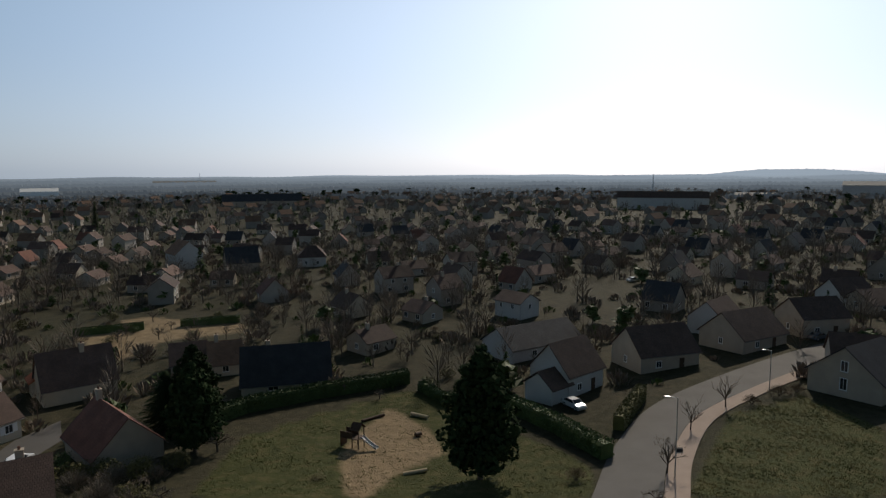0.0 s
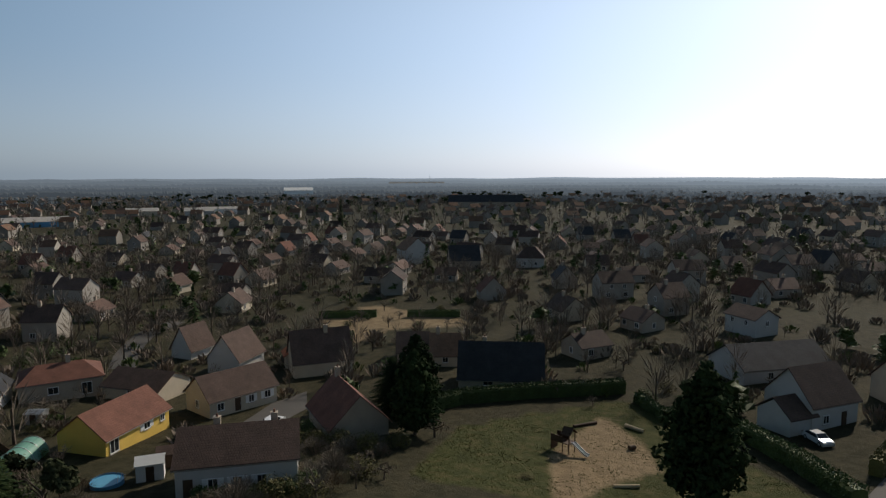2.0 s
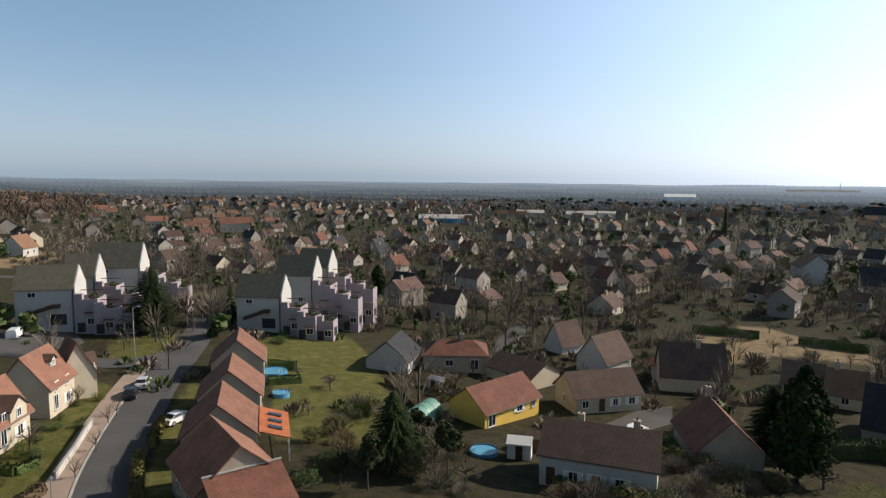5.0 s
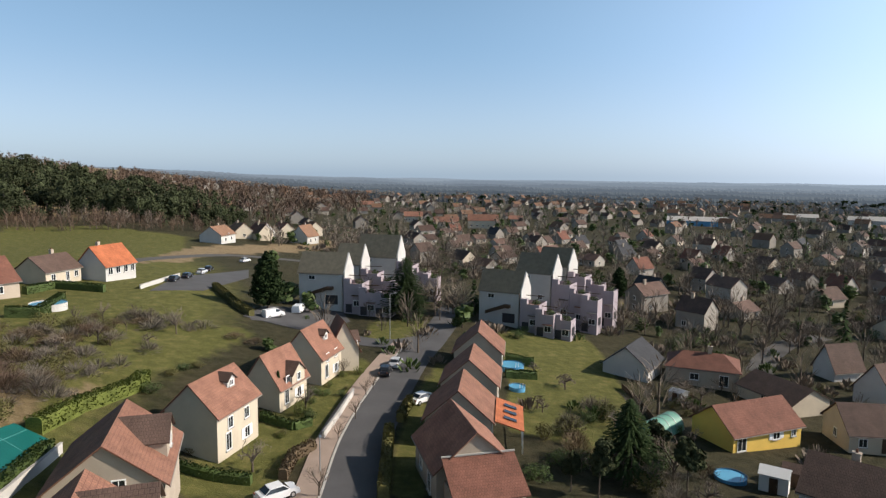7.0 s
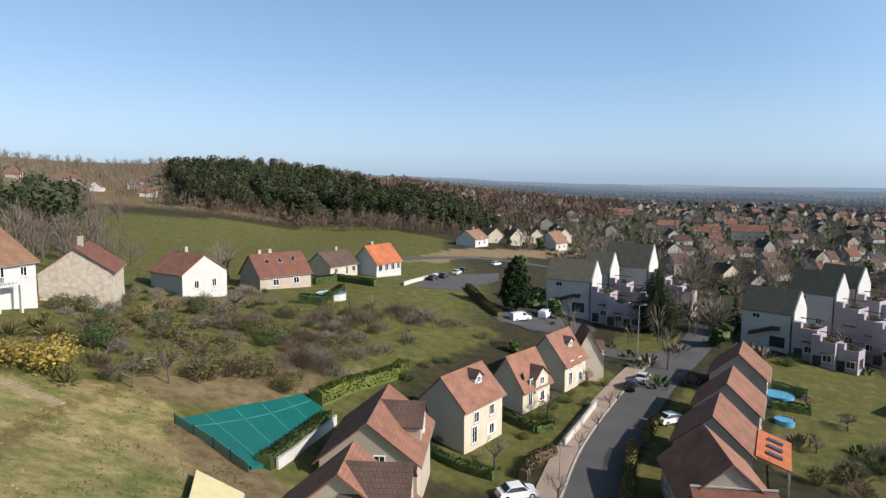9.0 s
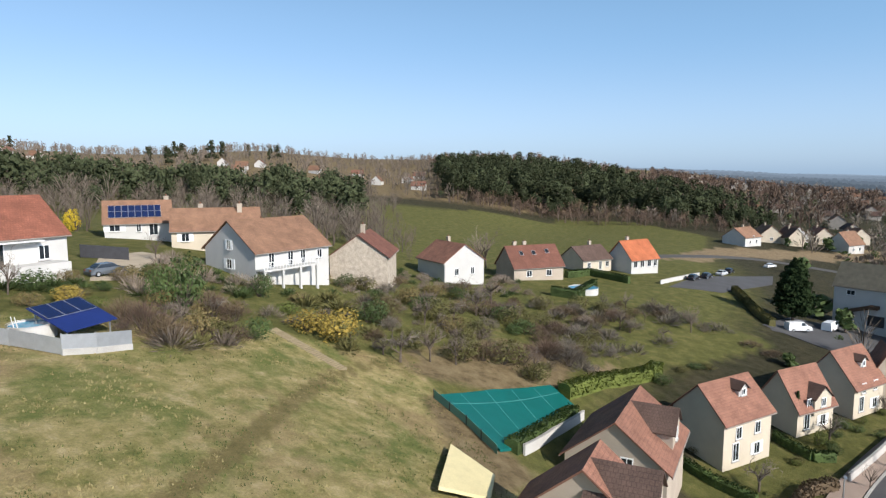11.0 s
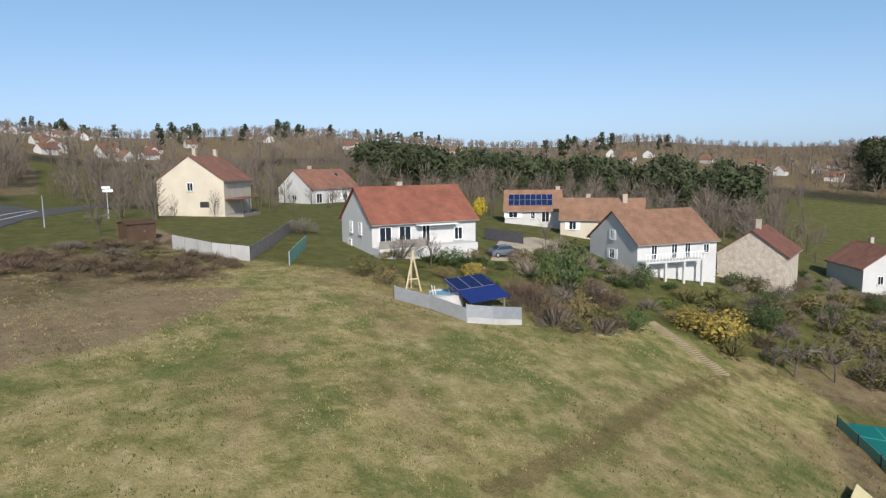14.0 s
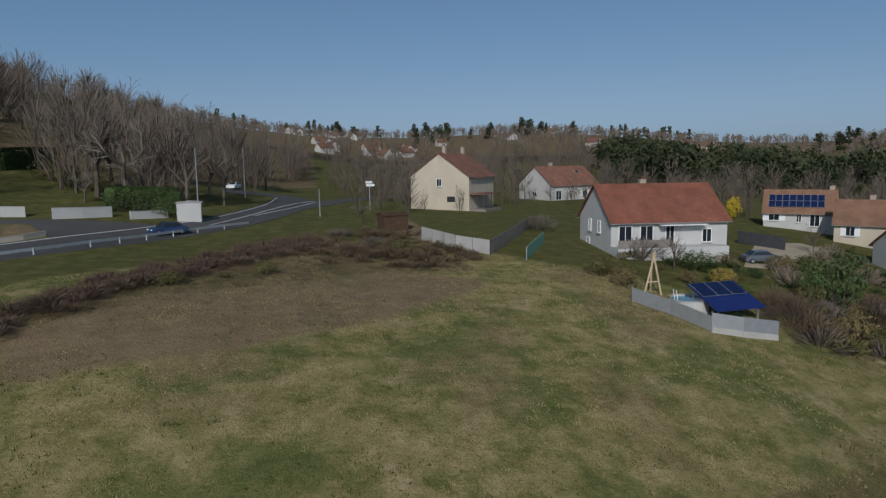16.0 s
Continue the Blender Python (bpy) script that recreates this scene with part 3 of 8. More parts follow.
def gable_roof(L, W, he, hr, over=0.45, th=0.16, hip=0.0):
    bm = bmesh.new()
    uv = bm.loops.layers.uv.new("UVMap")
    s = (hr - he) / (W / 2)
    a, b = L / 2 + over * 0.7, W / 2 + over
    ze = he - over * s + th
    zr = hr + th
    ra = a - hip
    roof_slab(bm, uv, [(-ra, 0, zr), (ra, 0, zr), (a, -b, ze), (-a, -b, ze)][::-1], th)
    roof_slab(bm, uv, [(ra, 0, zr), (-ra, 0, zr), (-a, b, ze), (a, b, ze)][::-1], th)
    if hip:
        roof_slab(bm, uv, [(a, -b, ze), (ra, 0, zr), (a, b, ze)], th)
        roof_slab(bm, uv, [(-a, b, ze), (-ra, 0, zr), (-a, -b, ze)], th)
    bmesh.ops.recalc_face_normals(bm, faces=bm.faces)
    return bm


def chimney(parent, x, y, z, h=1.3, w=0.75, mat=None):
    bm = boxed(-w / 2, w / 2, -w / 2.4, w / 2.4, -0.8, h)
    box(bm, -w / 2 - 0.06, w / 2 + 0.06, -w / 2.4 - 0.06, w / 2.4 + 0.06, h, h + 0.09)
    c = part("chimney", bm, mat or RENDER_BEIGE, parent)
    c.location = (x, y, z)
    pot = bmesh.new()
    tube(pot, (0, 0, h + 0.09), (0, 0, h + 0.45), 0.14, 0.11, 7)
    part("chimney_pot", pot, TILE_TERRA, c)


def dormer(parent, x, side, W, he, hr, w, roof, wall, out=0.0, up=1.9, long=None):
    """A gabled dormer on one slope; its face stands at the share out of the slope's run."""
    y0 = -W / 2 + out
    s = (hr - he) / (W / 2)
    z0 = he + out * s
    ze, zr = z0 + up, z0 + up + w * 0.42
    back = min(long or 9, (zr - he) / s - out, W / 2 - out)
    bm = bmesh.new()
    pts = [(-w / 2, z0 - 0.6), (w / 2, z0 - 0.6), (w / 2, ze), (0, zr), (-w / 2, ze)]
    prism(bm, pts, lambda p: (p[0], 0, p[1]), lambda p: (p[0], back, p[1]))
    bmesh.ops.recalc_face_normals(bm, faces=bm.faces)
    e = part("dormer", bm, wall, parent)
    e.matrix_basis = (pose(0, 0, 0, 0, 0, 180) if side > 0 else Matrix()) @ Matrix.Translation((x * (-1 if side > 0 else 1), y0, 0))
    bm = bmesh.new()
    uv = bm.loops.layers.uv.new("UVMap")
    a, o = w / 2 + 0.25, 0.25
    zs = ze - 0.25 * 0.84 + 0.1
    roof_slab(bm, uv, [(0, -o, zr + 0.1), (0, back, zr + 0.1), (-a, back, zs), (-a, -o, zs)], 0.12)
    roof_slab(bm, uv, [(0, back, zr + 0.1), (0, -o, zr + 0.1), (a, -o, zs), (a, back, zs)], 0.12)
    bmesh.ops.recalc_face_normals(bm, faces=bm.faces)
    part("dormer_roof", bm, roof, e)
    opening(e, Matrix.Translation((0, 0, z0 + up * 0.3)), min(0.9, w * 0.5), min(1.2, up * 0.65), "window")


SIDES = {"F": lambda L, W: (Matrix.Translation((0, -W / 2, 0)), L), "B": lambda L, W: (pose(0, W / 2, 0, 0, 0, 180), L),
         "R": lambda L, W: (pose(L / 2, 0, 0, 0, 0, 90), W), "L": lambda L, W: (pose(-L / 2, 0, 0, 0, 0, -90), W)}


def house(x, y, z, yaw, L, W, he, hr, wall, roof, label, holes="", chims=(), hip=0.0, over=0.45, name="house", group=""):
    """holes: words such as F:0.2:0.9:1.2:1.3:shuttered (side, share along it, height, width, height, kind)."""
    h = thing(name, pose(x, y, z, 0, 0, yaw), label, "house", group)
    part("wall", gable_walls(L, W, he, he + (hr - he) * (0.02 if hip else 1)), wall, h)
    part("roof", gable_roof(L, W, he, hr, over, hip=hip), roof, h)
    for s in (-1, 1):
        bm = bmesh.new()
        tube(bm, (-L / 2 - 0.3, s * (W / 2 + over), he - over * (hr - he) * 2 / W), (L / 2 + 0.3, s * (W / 2 + over), he - over * (hr - he) * 2 / W), 0.08, 0.08, 5)
        part("gutter", bm, GREY_WOOD, h)
    for w in holes.split():
        s, u, hz, ww, hh, kind = w.split(":")
        m, length = SIDES[s](L, W)
        opening(h, m @ Matrix.Translation(((float(u) - 0.5) * length, 0, float(hz))), float(ww), float(hh), kind)
    for cx, cy in chims:
        chimney(h, cx * L / 2, cy * W / 2, hr - abs(cy) * (hr - he))
    return h


# ---------------------------------------------------------------- plants
def twig_tree(seed, height, spread_=0.55, levels=5, rad=0.16, up=0.35, n0=7, first=0.25, mat=None):
    """A bare tree: trunk and limbs as one mesh, thin twigs as another."""
    rnd = random.Random(seed)
    wood, fine = bmesh.new(), bmesh.new()

    def grow(p, d, ln, r, lv):
        q = p + d * ln
        tube(wood if lv < 2 else fine, p, q, r, r * 0.65, 5 if lv < 2 else 3, cap=False)
        if lv >= levels:
            return
        k = rnd.randint(2, 3) if lv else n0
        for i in range(k):
            a = rnd.uniform(0, 6.283) if lv else 6.283 * i / k + rnd.uniform(-0.4, 0.4)
            o = d.orthogonal().normalized()
            o.rotate(Matrix.Rotation(a, 3, d))
            nd = (d * (1 - spread_) + o * spread_ * rnd.uniform(0.7, 1.35) + Vector((0, 0, up * rnd.uniform(0.3, 1)))).normalized()
            at = p + d * ln * (rnd.uniform(0.45, 1.0) if lv else rnd.uniform(0.55, 1.0))
            grow(at, nd, ln * rnd.uniform(0.55, 0.85) * (0.85 if lv else 1.0), r * 0.55, lv + 1)
    grow(Vector((0, 0, -0.3)), Vector((rnd.uniform(-.06, .06), rnd.uniform(-.06, .06), 1)).normalized(), height * (first + 0.12), rad, 0)
    return wood, fine


def leaf_cloud(bm, rnd, centre, radii, n, size, flat=0.0):
    """n small leaf clumps (bent quads) through an uneven ellipsoid."""
    for _ in range(n):
        d = Vector((rnd.gauss(0, 1), rnd.gauss(0, 1), rnd.gauss(0, 1))).normalized()
        k = rnd.uniform(0.55, 1.0) ** 0.5
        lump = 0.85 + 0.3 * noise.noise(Vector(centre) + d * 1.7)
        p = Vector(centre) + Vector((d.x * radii[0], d.y * radii[1], d.z * radii[2])) * k * lump
        a = (d + Vector((rnd.uniform(-1, 1), rnd.uniform(-1, 1), rnd.uniform(-1, 1))) * 0.9).normalized()
        u = a.orthogonal().normalized()
        u.rotate(Matrix.Rotation(rnd.uniform(0, 6.28), 3, a))
        v = a.cross(u) * rnd.uniform(0.5, 0.9)
        s = size * rnd.uniform(0.6, 1.4)
        q = [bm.verts.new(p + (u * i + v * j) * s + a * (0.25 * s if i * j > 0 else 0)) for i, j in ((-1, -0.6), (0.3, -1), (1, 0.5), (-0.4, 1))]
        bm.faces.new(q)


def conifer_mesh(seed, h, r, droop=0.25, gap=0.32, low=0.08, size=0.34):
    """Trunk, and whorls of boughs set with needle clumps."""
    rnd = random.Random(seed)
    trunk, crown = bmesh.new(), bmesh.new()
    tube(trunk, (0, 0, -0.5), (0, 0, h * 0.5), h * 0.022, h * 0.013, 7, cap=False)
    tube(trunk, (0, 0, h * 0.5), (0, 0, h), h * 0.013, 0.02, 6, cap=False)
    z = h * low
    while z < h * 0.985:
        f = 1 - (z / h - low) / (1 - low)
        reach = r * (f ** 0.72) * min(1.0, 0.66 + (z / h - low) * 1.5) * rnd.uniform(0.9, 1.1) * 1.15 + 0.1
        n = max(5, int(6 + 8 * f))
        for i in range(n):
            a = 6.283 * i / n + rnd.uniform(-0.4, 0.4)
            ln = reach * rnd.uniform(0.7, 1.12)
            d = Vector((math.cos(a), math.sin(a), 0))
            steps = max(2, int(ln / (size * 0.95)))
            for k in range(steps):
                t = (k + 0.7) / steps
                p = d * ln * t + Vector((0, 0, z - droop * ln * t * t + rnd.uniform(-.12, .12)))
                s = size * rnd.uniform(0.7, 1.25)
                w = Vector((-d.y, d.x, 0)) * s * rnd.uniform(0.7, 1.1)
                e = d * s * 1.1
                dn = Vector((0, 0, -0.35 * s))
                q = [crown.verts.new(x) for x in (p - e + w * 0.3, p + w + dn, p + e + dn * 0.6, p - w + dn)]
                crown.faces.new(q)
        z += gap * (0.6 + 0.6 * f) * rnd.uniform(0.8, 1.2)
    return trunk, crown


def ovoid_conifer_mesh(seed, h, r, n=90, per=85, size=0.24):
    """A dense egg-shaped conifer: short bare trunk, limbs and overlapping needle clumps."""
    rnd = random.Random(seed)
    trunk, crown = bmesh.new(), bmesh.new()
    tube(trunk, (0, 0, -0.5), (0, 0, h * 0.8), h * 0.024, h * 0.008, 8, cap=False)
    for i in range(n):
        t = 0.13 + 0.84 * (i + rnd.random()) / n
        girth = r * (max(0.0, 1 - ((t - 0.36) / 0.66) ** 2) ** 1.05 if t > 0.36 else 0.72 + 0.28 * (t / 0.36)) + 0.05
        a = 2.4 * i + rnd.uniform(-0.4, 0.4)
        k = girth * rnd.uniform(0.3, 0.72)
        c = Vector((math.cos(a) * k, math.sin(a) * k, h * t))
        tube(trunk, (0, 0, h * t * 0.9), c, h * 0.006, 0.03, 4, cap=False)
        w = max(0.35, girth * rnd.uniform(0.38, 0.5))
        leaf_cloud(crown, rnd, c, (w, w, h * 0.06), int(per * (0.4 + 0.6 * girth / r)), size)
    return trunk, crown


def pine_mesh(seed, h, r, n=9, per=70, size=0.5):
    rnd = random.Random(seed)
    trunk, crown = bmesh.new(), bmesh.new()
    tube(trunk, (0, 0, -0.5), (0, 0, h * 0.9), h * 0.018, h * 0.006, 6, cap=False)
    for i in range(n):
        t = rnd.uniform(0.5, 1.0)
        a = rnd.uniform(0, 6.283)
        k = r * rnd.uniform(0.2, 0.75) * (1.25 - t * 0.7)
        c = Vector((math.cos(a) * k, math.sin(a) * k, h * t - 0.4))
        tube(trunk, (0, 0, h * t * 0.86), c, h * 0.006, 0.03, 4, cap=False)
        leaf_cloud(crown, rnd, c, (r * 0.5, r * 0.5, r * 0.33), per, size)
    return trunk, crown


def shrub_mesh(seed, r, h, n, size):
    rnd = random.Random(seed)
    twigs, crown = bmesh.new(), bmesh.new()
    for i in range(7):
        a = 6.283 * i / 7
        tube(twigs, (0, 0, -0.3), (math.cos(a) * r * 0.5, math.sin(a) * r * 0.5, h * 0.7), 0.04, 0.015, 4, cap=False)
    for i in range(4):
        a = rnd.uniform(0, 6.283)
        leaf_cloud(crown, rnd, (math.cos(a) * r * 0.35, math.sin(a) * r * 0.35, h * rnd.uniform(0.38, 0.55)), (r * 0.72, r * 0.72, h * 0.5), n // 4, size)
    return twigs, crown


def twig_shrub_mesh(seed, r, h, n):
    """A leafless shrub: stems and a dense fan of thin twigs."""
    rnd = random.Random(seed)
    stems, tw = bmesh.new(), bmesh.new()
    for i in range(9):
        a = 6.283 * i / 9 + rnd.uniform(-.3, .3)
        tube(stems, (0, 0, -0.3), (math.cos(a) * r * 0.45, math.sin(a) * r * 0.45, h * 0.6), 0.035, 0.012, 4, cap=False)
    for _ in range(n):
        a, t = rnd.uniform(0, 6.283), rnd.random() ** 0.55
        z = h * (0.25 + 0.75 * math.sqrt(max(0.0, 1 - t * t)) * rnd.uniform(0.35, 1.0))
        q = Vector((math.cos(a) * r * t, math.sin(a) * r * t, z)) * rnd.uniform(0.85, 1.1)
        d = Vector((math.cos(a) * t, math.sin(a) * t, 0.9 + rnd.uniform(-.6, .4))).normalized()
        p = q - d * rnd.uniform(0.35, 0.8)
        w = Vector((rnd.uniform(-1, 1), rnd.uniform(-1, 1), rnd.uniform(-.4, .4))).normalized() * rnd.uniform(0.009, 0.021)
        tw.faces.new([tw.verts.new(v) for v in (p, (p + q) * 0.5 + w, q, (p + q) * 0.5 - w)])
    return stems, tw


PLANTS = {}


def plant(key, meshes, names, mats, name, label, category, x, y, size=1.0, turn=0.0, group="", z=None, tall=1.0):
    """First call with a key builds the plant; later ones copy it."""
    zz = ground(x, y) if z is None else z
    m = Matrix.LocRotScale((x, y, zz), Euler((0, 0, turn)), (size, size, size * tall))
    if key not in PLANTS:
        t = thing(name, Matrix(), label, category, group)
        for bm, nm, mt in zip(meshes(), names, mats):
            part(nm, bm, mt, t)
        PLANTS[key] = t
        t.matrix_basis = m
        return t
    t = copy_thing(PLANTS[key], m)
    t.scale = (size, size, size * tall)
    t["label"] = label
    if group:
        t["group"] = group
    return t


def bare_tree(x, y, h=7.0, kind=0, label="leafless deciduous tree with fine brown twigs", group=""):
    k = kind % 4
    ht = (7.0, 6.0, 8.0, 5.0)[k]
    spread_ = (0.5, 0.62, 0.42, 0.7)[k]
    return plant("bare%d" % k, lambda: twig_tree(40 + k, ht, spread_, 5 if k != 2 else 5, 0.15, 0.35 if k != 3 else 0.15, 7, 0.25), ("trunk", "crown"), (BARK, TWIG_GREY if k == 1 else TWIG),
                 "bare_tree", label, "tree", x, y, h / ht, (x * 7.3 + y) % 6.28, group)


def fir(x, y, h=11.0, kind=0, wide=1.0, label="tall dark green conifer tree"):
    k = kind % 3
    return plant("fir%d" % k, lambda: ovoid_conifer_mesh(60, 11.0, 3.7 * wide) if k == 0 else conifer_mesh(60 + k, 11.0, (4.1, 2.6, 4.6)[k] * wide, (0.16, 0.3, 0.12)[k], 0.17, 0.12, 0.21), ("trunk", "crown"), (BARK, NEEDLE), "conifer_tree", label, "tree", x, y, h / 11.0, (x + y) % 6.28)


def pine(x, y, h=12.0, kind=0, label="dark green pine with a flat-topped crown"):
    k = kind % 3
    return plant("pine%d" % k, lambda: pine_mesh(80 + k, 12.0, 3.4, 10 + k, 90, 0.42), ("trunk", "crown"), (BARK, PINE), "pine_tree", label, "tree", x, y, h / 12.0, (x + y) % 6.28)


SHRUB = {"green": (LEAF, "rounded dark green evergreen shrub"), "olive": (LEAF_OLIVE, "loose olive green shrub on the slope"), "privet": (LEAF_LIGHT, "light green clipped garden shrub"),
         "yellow": (BLOSSOM, "forsythia shrub in bright yellow flower"), "ochre": (OCHRE, "ochre brown shrub with dry leaves"), "dry": (DRY, "tangle of dry brown brushwood"),
         "gold": (GOLD, "forsythia shrub in dull golden yellow flower"), "red": (TWIG_RED, "reddish brown leafless shrub on the slope"), "grey": (TWIG_GREY, "grey leafless shrub on the slope")}


def shrub(x, y, r=1.5, h=2.0, kind="green", group=""):
    mat, label = SHRUB[kind]
    return plant("shrub" + kind + str(int(x * 10) % 2), lambda: twig_shrub_mesh(90 + len(PLANTS), 1.5, 2.2, 850) if kind in ("dry", "red", "grey") else shrub_mesh(90 + len(PLANTS), 1.5, 2.2, 950, 0.072), ("stem", "crown"), (BARK, mat), "shrub", label, "shrub", x, y, r / 1.5, (x * 3 + y) % 6.28, group, tall=(h / 2.2) / (r / 1.5))


def hedge(pts, w=1.0, h=1.4, mat=None, label="clipped dark green hedge", size=0.13, dens=26):
    """A hedge along a line of (x, y) points."""
    rnd = random.Random(int(abs(pts[0][0] * 100)))
    body, leaves = bmesh.new(), bmesh.new()
    for (x0, y0), (x1, y1) in zip(pts, pts[1:]):
        ln = math.hypot(x1 - x0, y1 - y0)
        n = max(1, int(ln / 1.5))
        ux, uy = (x1 - x0) / ln, (y1 - y0) / ln
        rings = []
        for i in range(n + 1):
            px, py = x0 + ux * ln * i / n, y0 + uy * ln * i / n
            g = ground(px, py)
            k = 0.5 * w * rnd.uniform(0.82, 0.95)
            t = h * rnd.uniform(0.88, 0.97)
            rings.append([body.verts.new((px - uy * s * k * f, py + ux * s * k * f, g + zz)) for s, f, zz in ((-1, 1, -0.4), (-1, 1, t * 0.85), (-1, 0.6, t), (1, 0.6, t), (1, 1, t * 0.85), (1, 1, -0.4))])
        for a, b in zip(rings, rings[1:]):
            for j in range(5):
                body.faces.new((a[j], a[j + 1], b[j + 1], b[j]))
        body.faces.new(rings[0]), body.faces.new(rings[-1][::-1])
        for _ in range(int(ln * dens * (h + w))):
            t, s = rnd.random(), rnd.choice((-1, 0, 0, 1))
            off = s * 0.5 * w if s else rnd.uniform(-0.5, 0.5) * w
            hh = h * rnd.uniform(0.0, 1.0) if s else h * rnd.uniform(0.94, 1.08)
            px, py = x0 + ux * ln * t - uy * off, y0 + uy * ln * t + ux * off
            c = Vector((px, py, ground(x0 + ux * ln * t, y0 + uy * ln * t) + hh))
            u = Vector((rnd.uniform(-1, 1), rnd.uniform(-1, 1), rnd.uniform(-1, 1))).normalized() * size * rnd.uniform(0.7, 1.5)
            v = u.orthogonal().normalized() * size
            leaves.faces.new([leaves.verts.new(c + a) for a in (-u, v, u, -v)])
    bmesh.ops.recalc_face_normals(body, faces=body.faces)
    hd = thing("hedge", Matrix(), label, "hedge")
    part("body", body, mat or LEAF, hd)
    part("leaves", leaves, mat or LEAF, hd)
    return hd


# ---------------------------------------------------------------- strips that lie on the ground
def curve_points(pts, step=1.5):
    """A smooth line through pts (Catmull-Rom)."""
    p = [Vector(q) for q in pts]
    p = [p[0] * 2 - p[1]] + p + [p[-1] * 2 - p[-2]]
    out = []
    for i in range(1, len(p) - 2):
        n = max(2, int((p[i + 1] - p[i]).length / step))
        for k in range(n):
            t = k / n
            out.append(0.5 * ((2 * p[i]) + (p[i + 1] - p[i - 1]) * t + (2 * p[i - 1] - 5 * p[i] + 4 * p[i + 1] - p[i + 2]) * t * t + (3 * p[i] - p[i - 1] - 3 * p[i + 1] + p[i + 2]) * t ** 3))
    return out + [p[-2]]


def ribbon(name, pts, w, mat, lift, label, category, thick=0.25, cross=4, kind="structure", off=0.0):
    c = curve_points(pts)
    bm = bmesh.new()
    rows = []
    for i, p in enumerate(c):
        d = (c[min(i + 1, len(c) - 1)] - c[max(i - 1, 0)]).normalized()
        n = Vector((-d.y, d.x))
        r = []
        for j in range(cross + 1):
            q = p + n * (off + w * (j / cross - 0.5))
            r.append(bm.verts.new((q.x, q.y, ground(q.x, q.y) + lift)))
        lo = [bm.verts.new(v.co - Vector((0, 0, thick))) for v in (r[0], r[-1])]
        rows.append((r, lo))
    for (a, la), (b, lb) in zip(rows, rows[1:]):
        for j in range(cross):
            bm.faces.new((a[j], a[j + 1], b[j + 1], b[j]))
        bm.faces.new((la[0], a[0], b[0], lb[0]))
        bm.faces.new((a[-1], la[1], lb[1], b[-1]))
    bmesh.ops.recalc_face_normals(bm, faces=bm.faces)
    ob = part(name, bm, mat)
    return tagged(ob, label, category, "", kind)


def patch(name, pts, mat, lift, label, category, kind="structure", grid=1.5):
    """A flat-lying area with a polygon outline, following the ground."""
    xs, ys = [p[0] for p in pts], [p[1] for p in pts]
    bm = bmesh.new()
    vs = [bm.verts.new((p[0], p[1], 0)) for p in pts]
    bm.faces.new(vs)
    for axis, lo, hi in ((0, min(xs), max(xs)), (1, min(ys), max(ys))):
        k = lo + grid
        while k < hi:
            co, no = ((k, 0, 0), (1, 0, 0)) if axis == 0 else ((0, k, 0), (0, 1, 0))
            bmesh.ops.bisect_plane(bm, geom=bm.verts[:] + bm.edges[:] + bm.faces[:], plane_co=co, plane_no=no)
            k += grid
    for v in bm.verts:
        v.co.z = ground(v.co.x, v.co.y) + lift
    edge = [e for e in bm.edges if e.is_boundary]
    r = bmesh.ops.extrude_edge_only(bm, edges=edge)
    for v in r["geom"]:
        if isinstance(v, bmesh.types.BMVert):
            v.co.z -= 0.25
    bmesh.ops.recalc_face_normals(bm, faces=bm.faces)
    if sum(f.normal.z for f in bm.faces) < 0:
        bmesh.ops.reverse_faces(bm, faces=bm.faces)
    return tagged(part(name, bm, mat), label, category, "", kind)


# ---------------------------------------------------------------- vehicles
CAR_SIDE = {"car": [(-2.1, .28), (-2.15, .62), (-1.95, .92), (-1.5, 1.0), (-.95, 1.42), (.45, 1.45), (1.05, .98), (1.85, .85), (2.1, .6), (2.1, .28)],
            "van": [(-2.2, .3), (-2.22, 1.2), (-2.15, 1.82), (.7, 1.88), (1.35, 1.2), (2.05, 1.02), (2.2, .65), (2.2, .3)]}
CAR_GLASS = {"car": [(-1.42, 1.0), (-.93, 1.37), (.42, 1.4), (.95, .99)], "van": [(.1, 1.2), (.1, 1.75), (.68, 1.78), (1.22, 1.22)]}


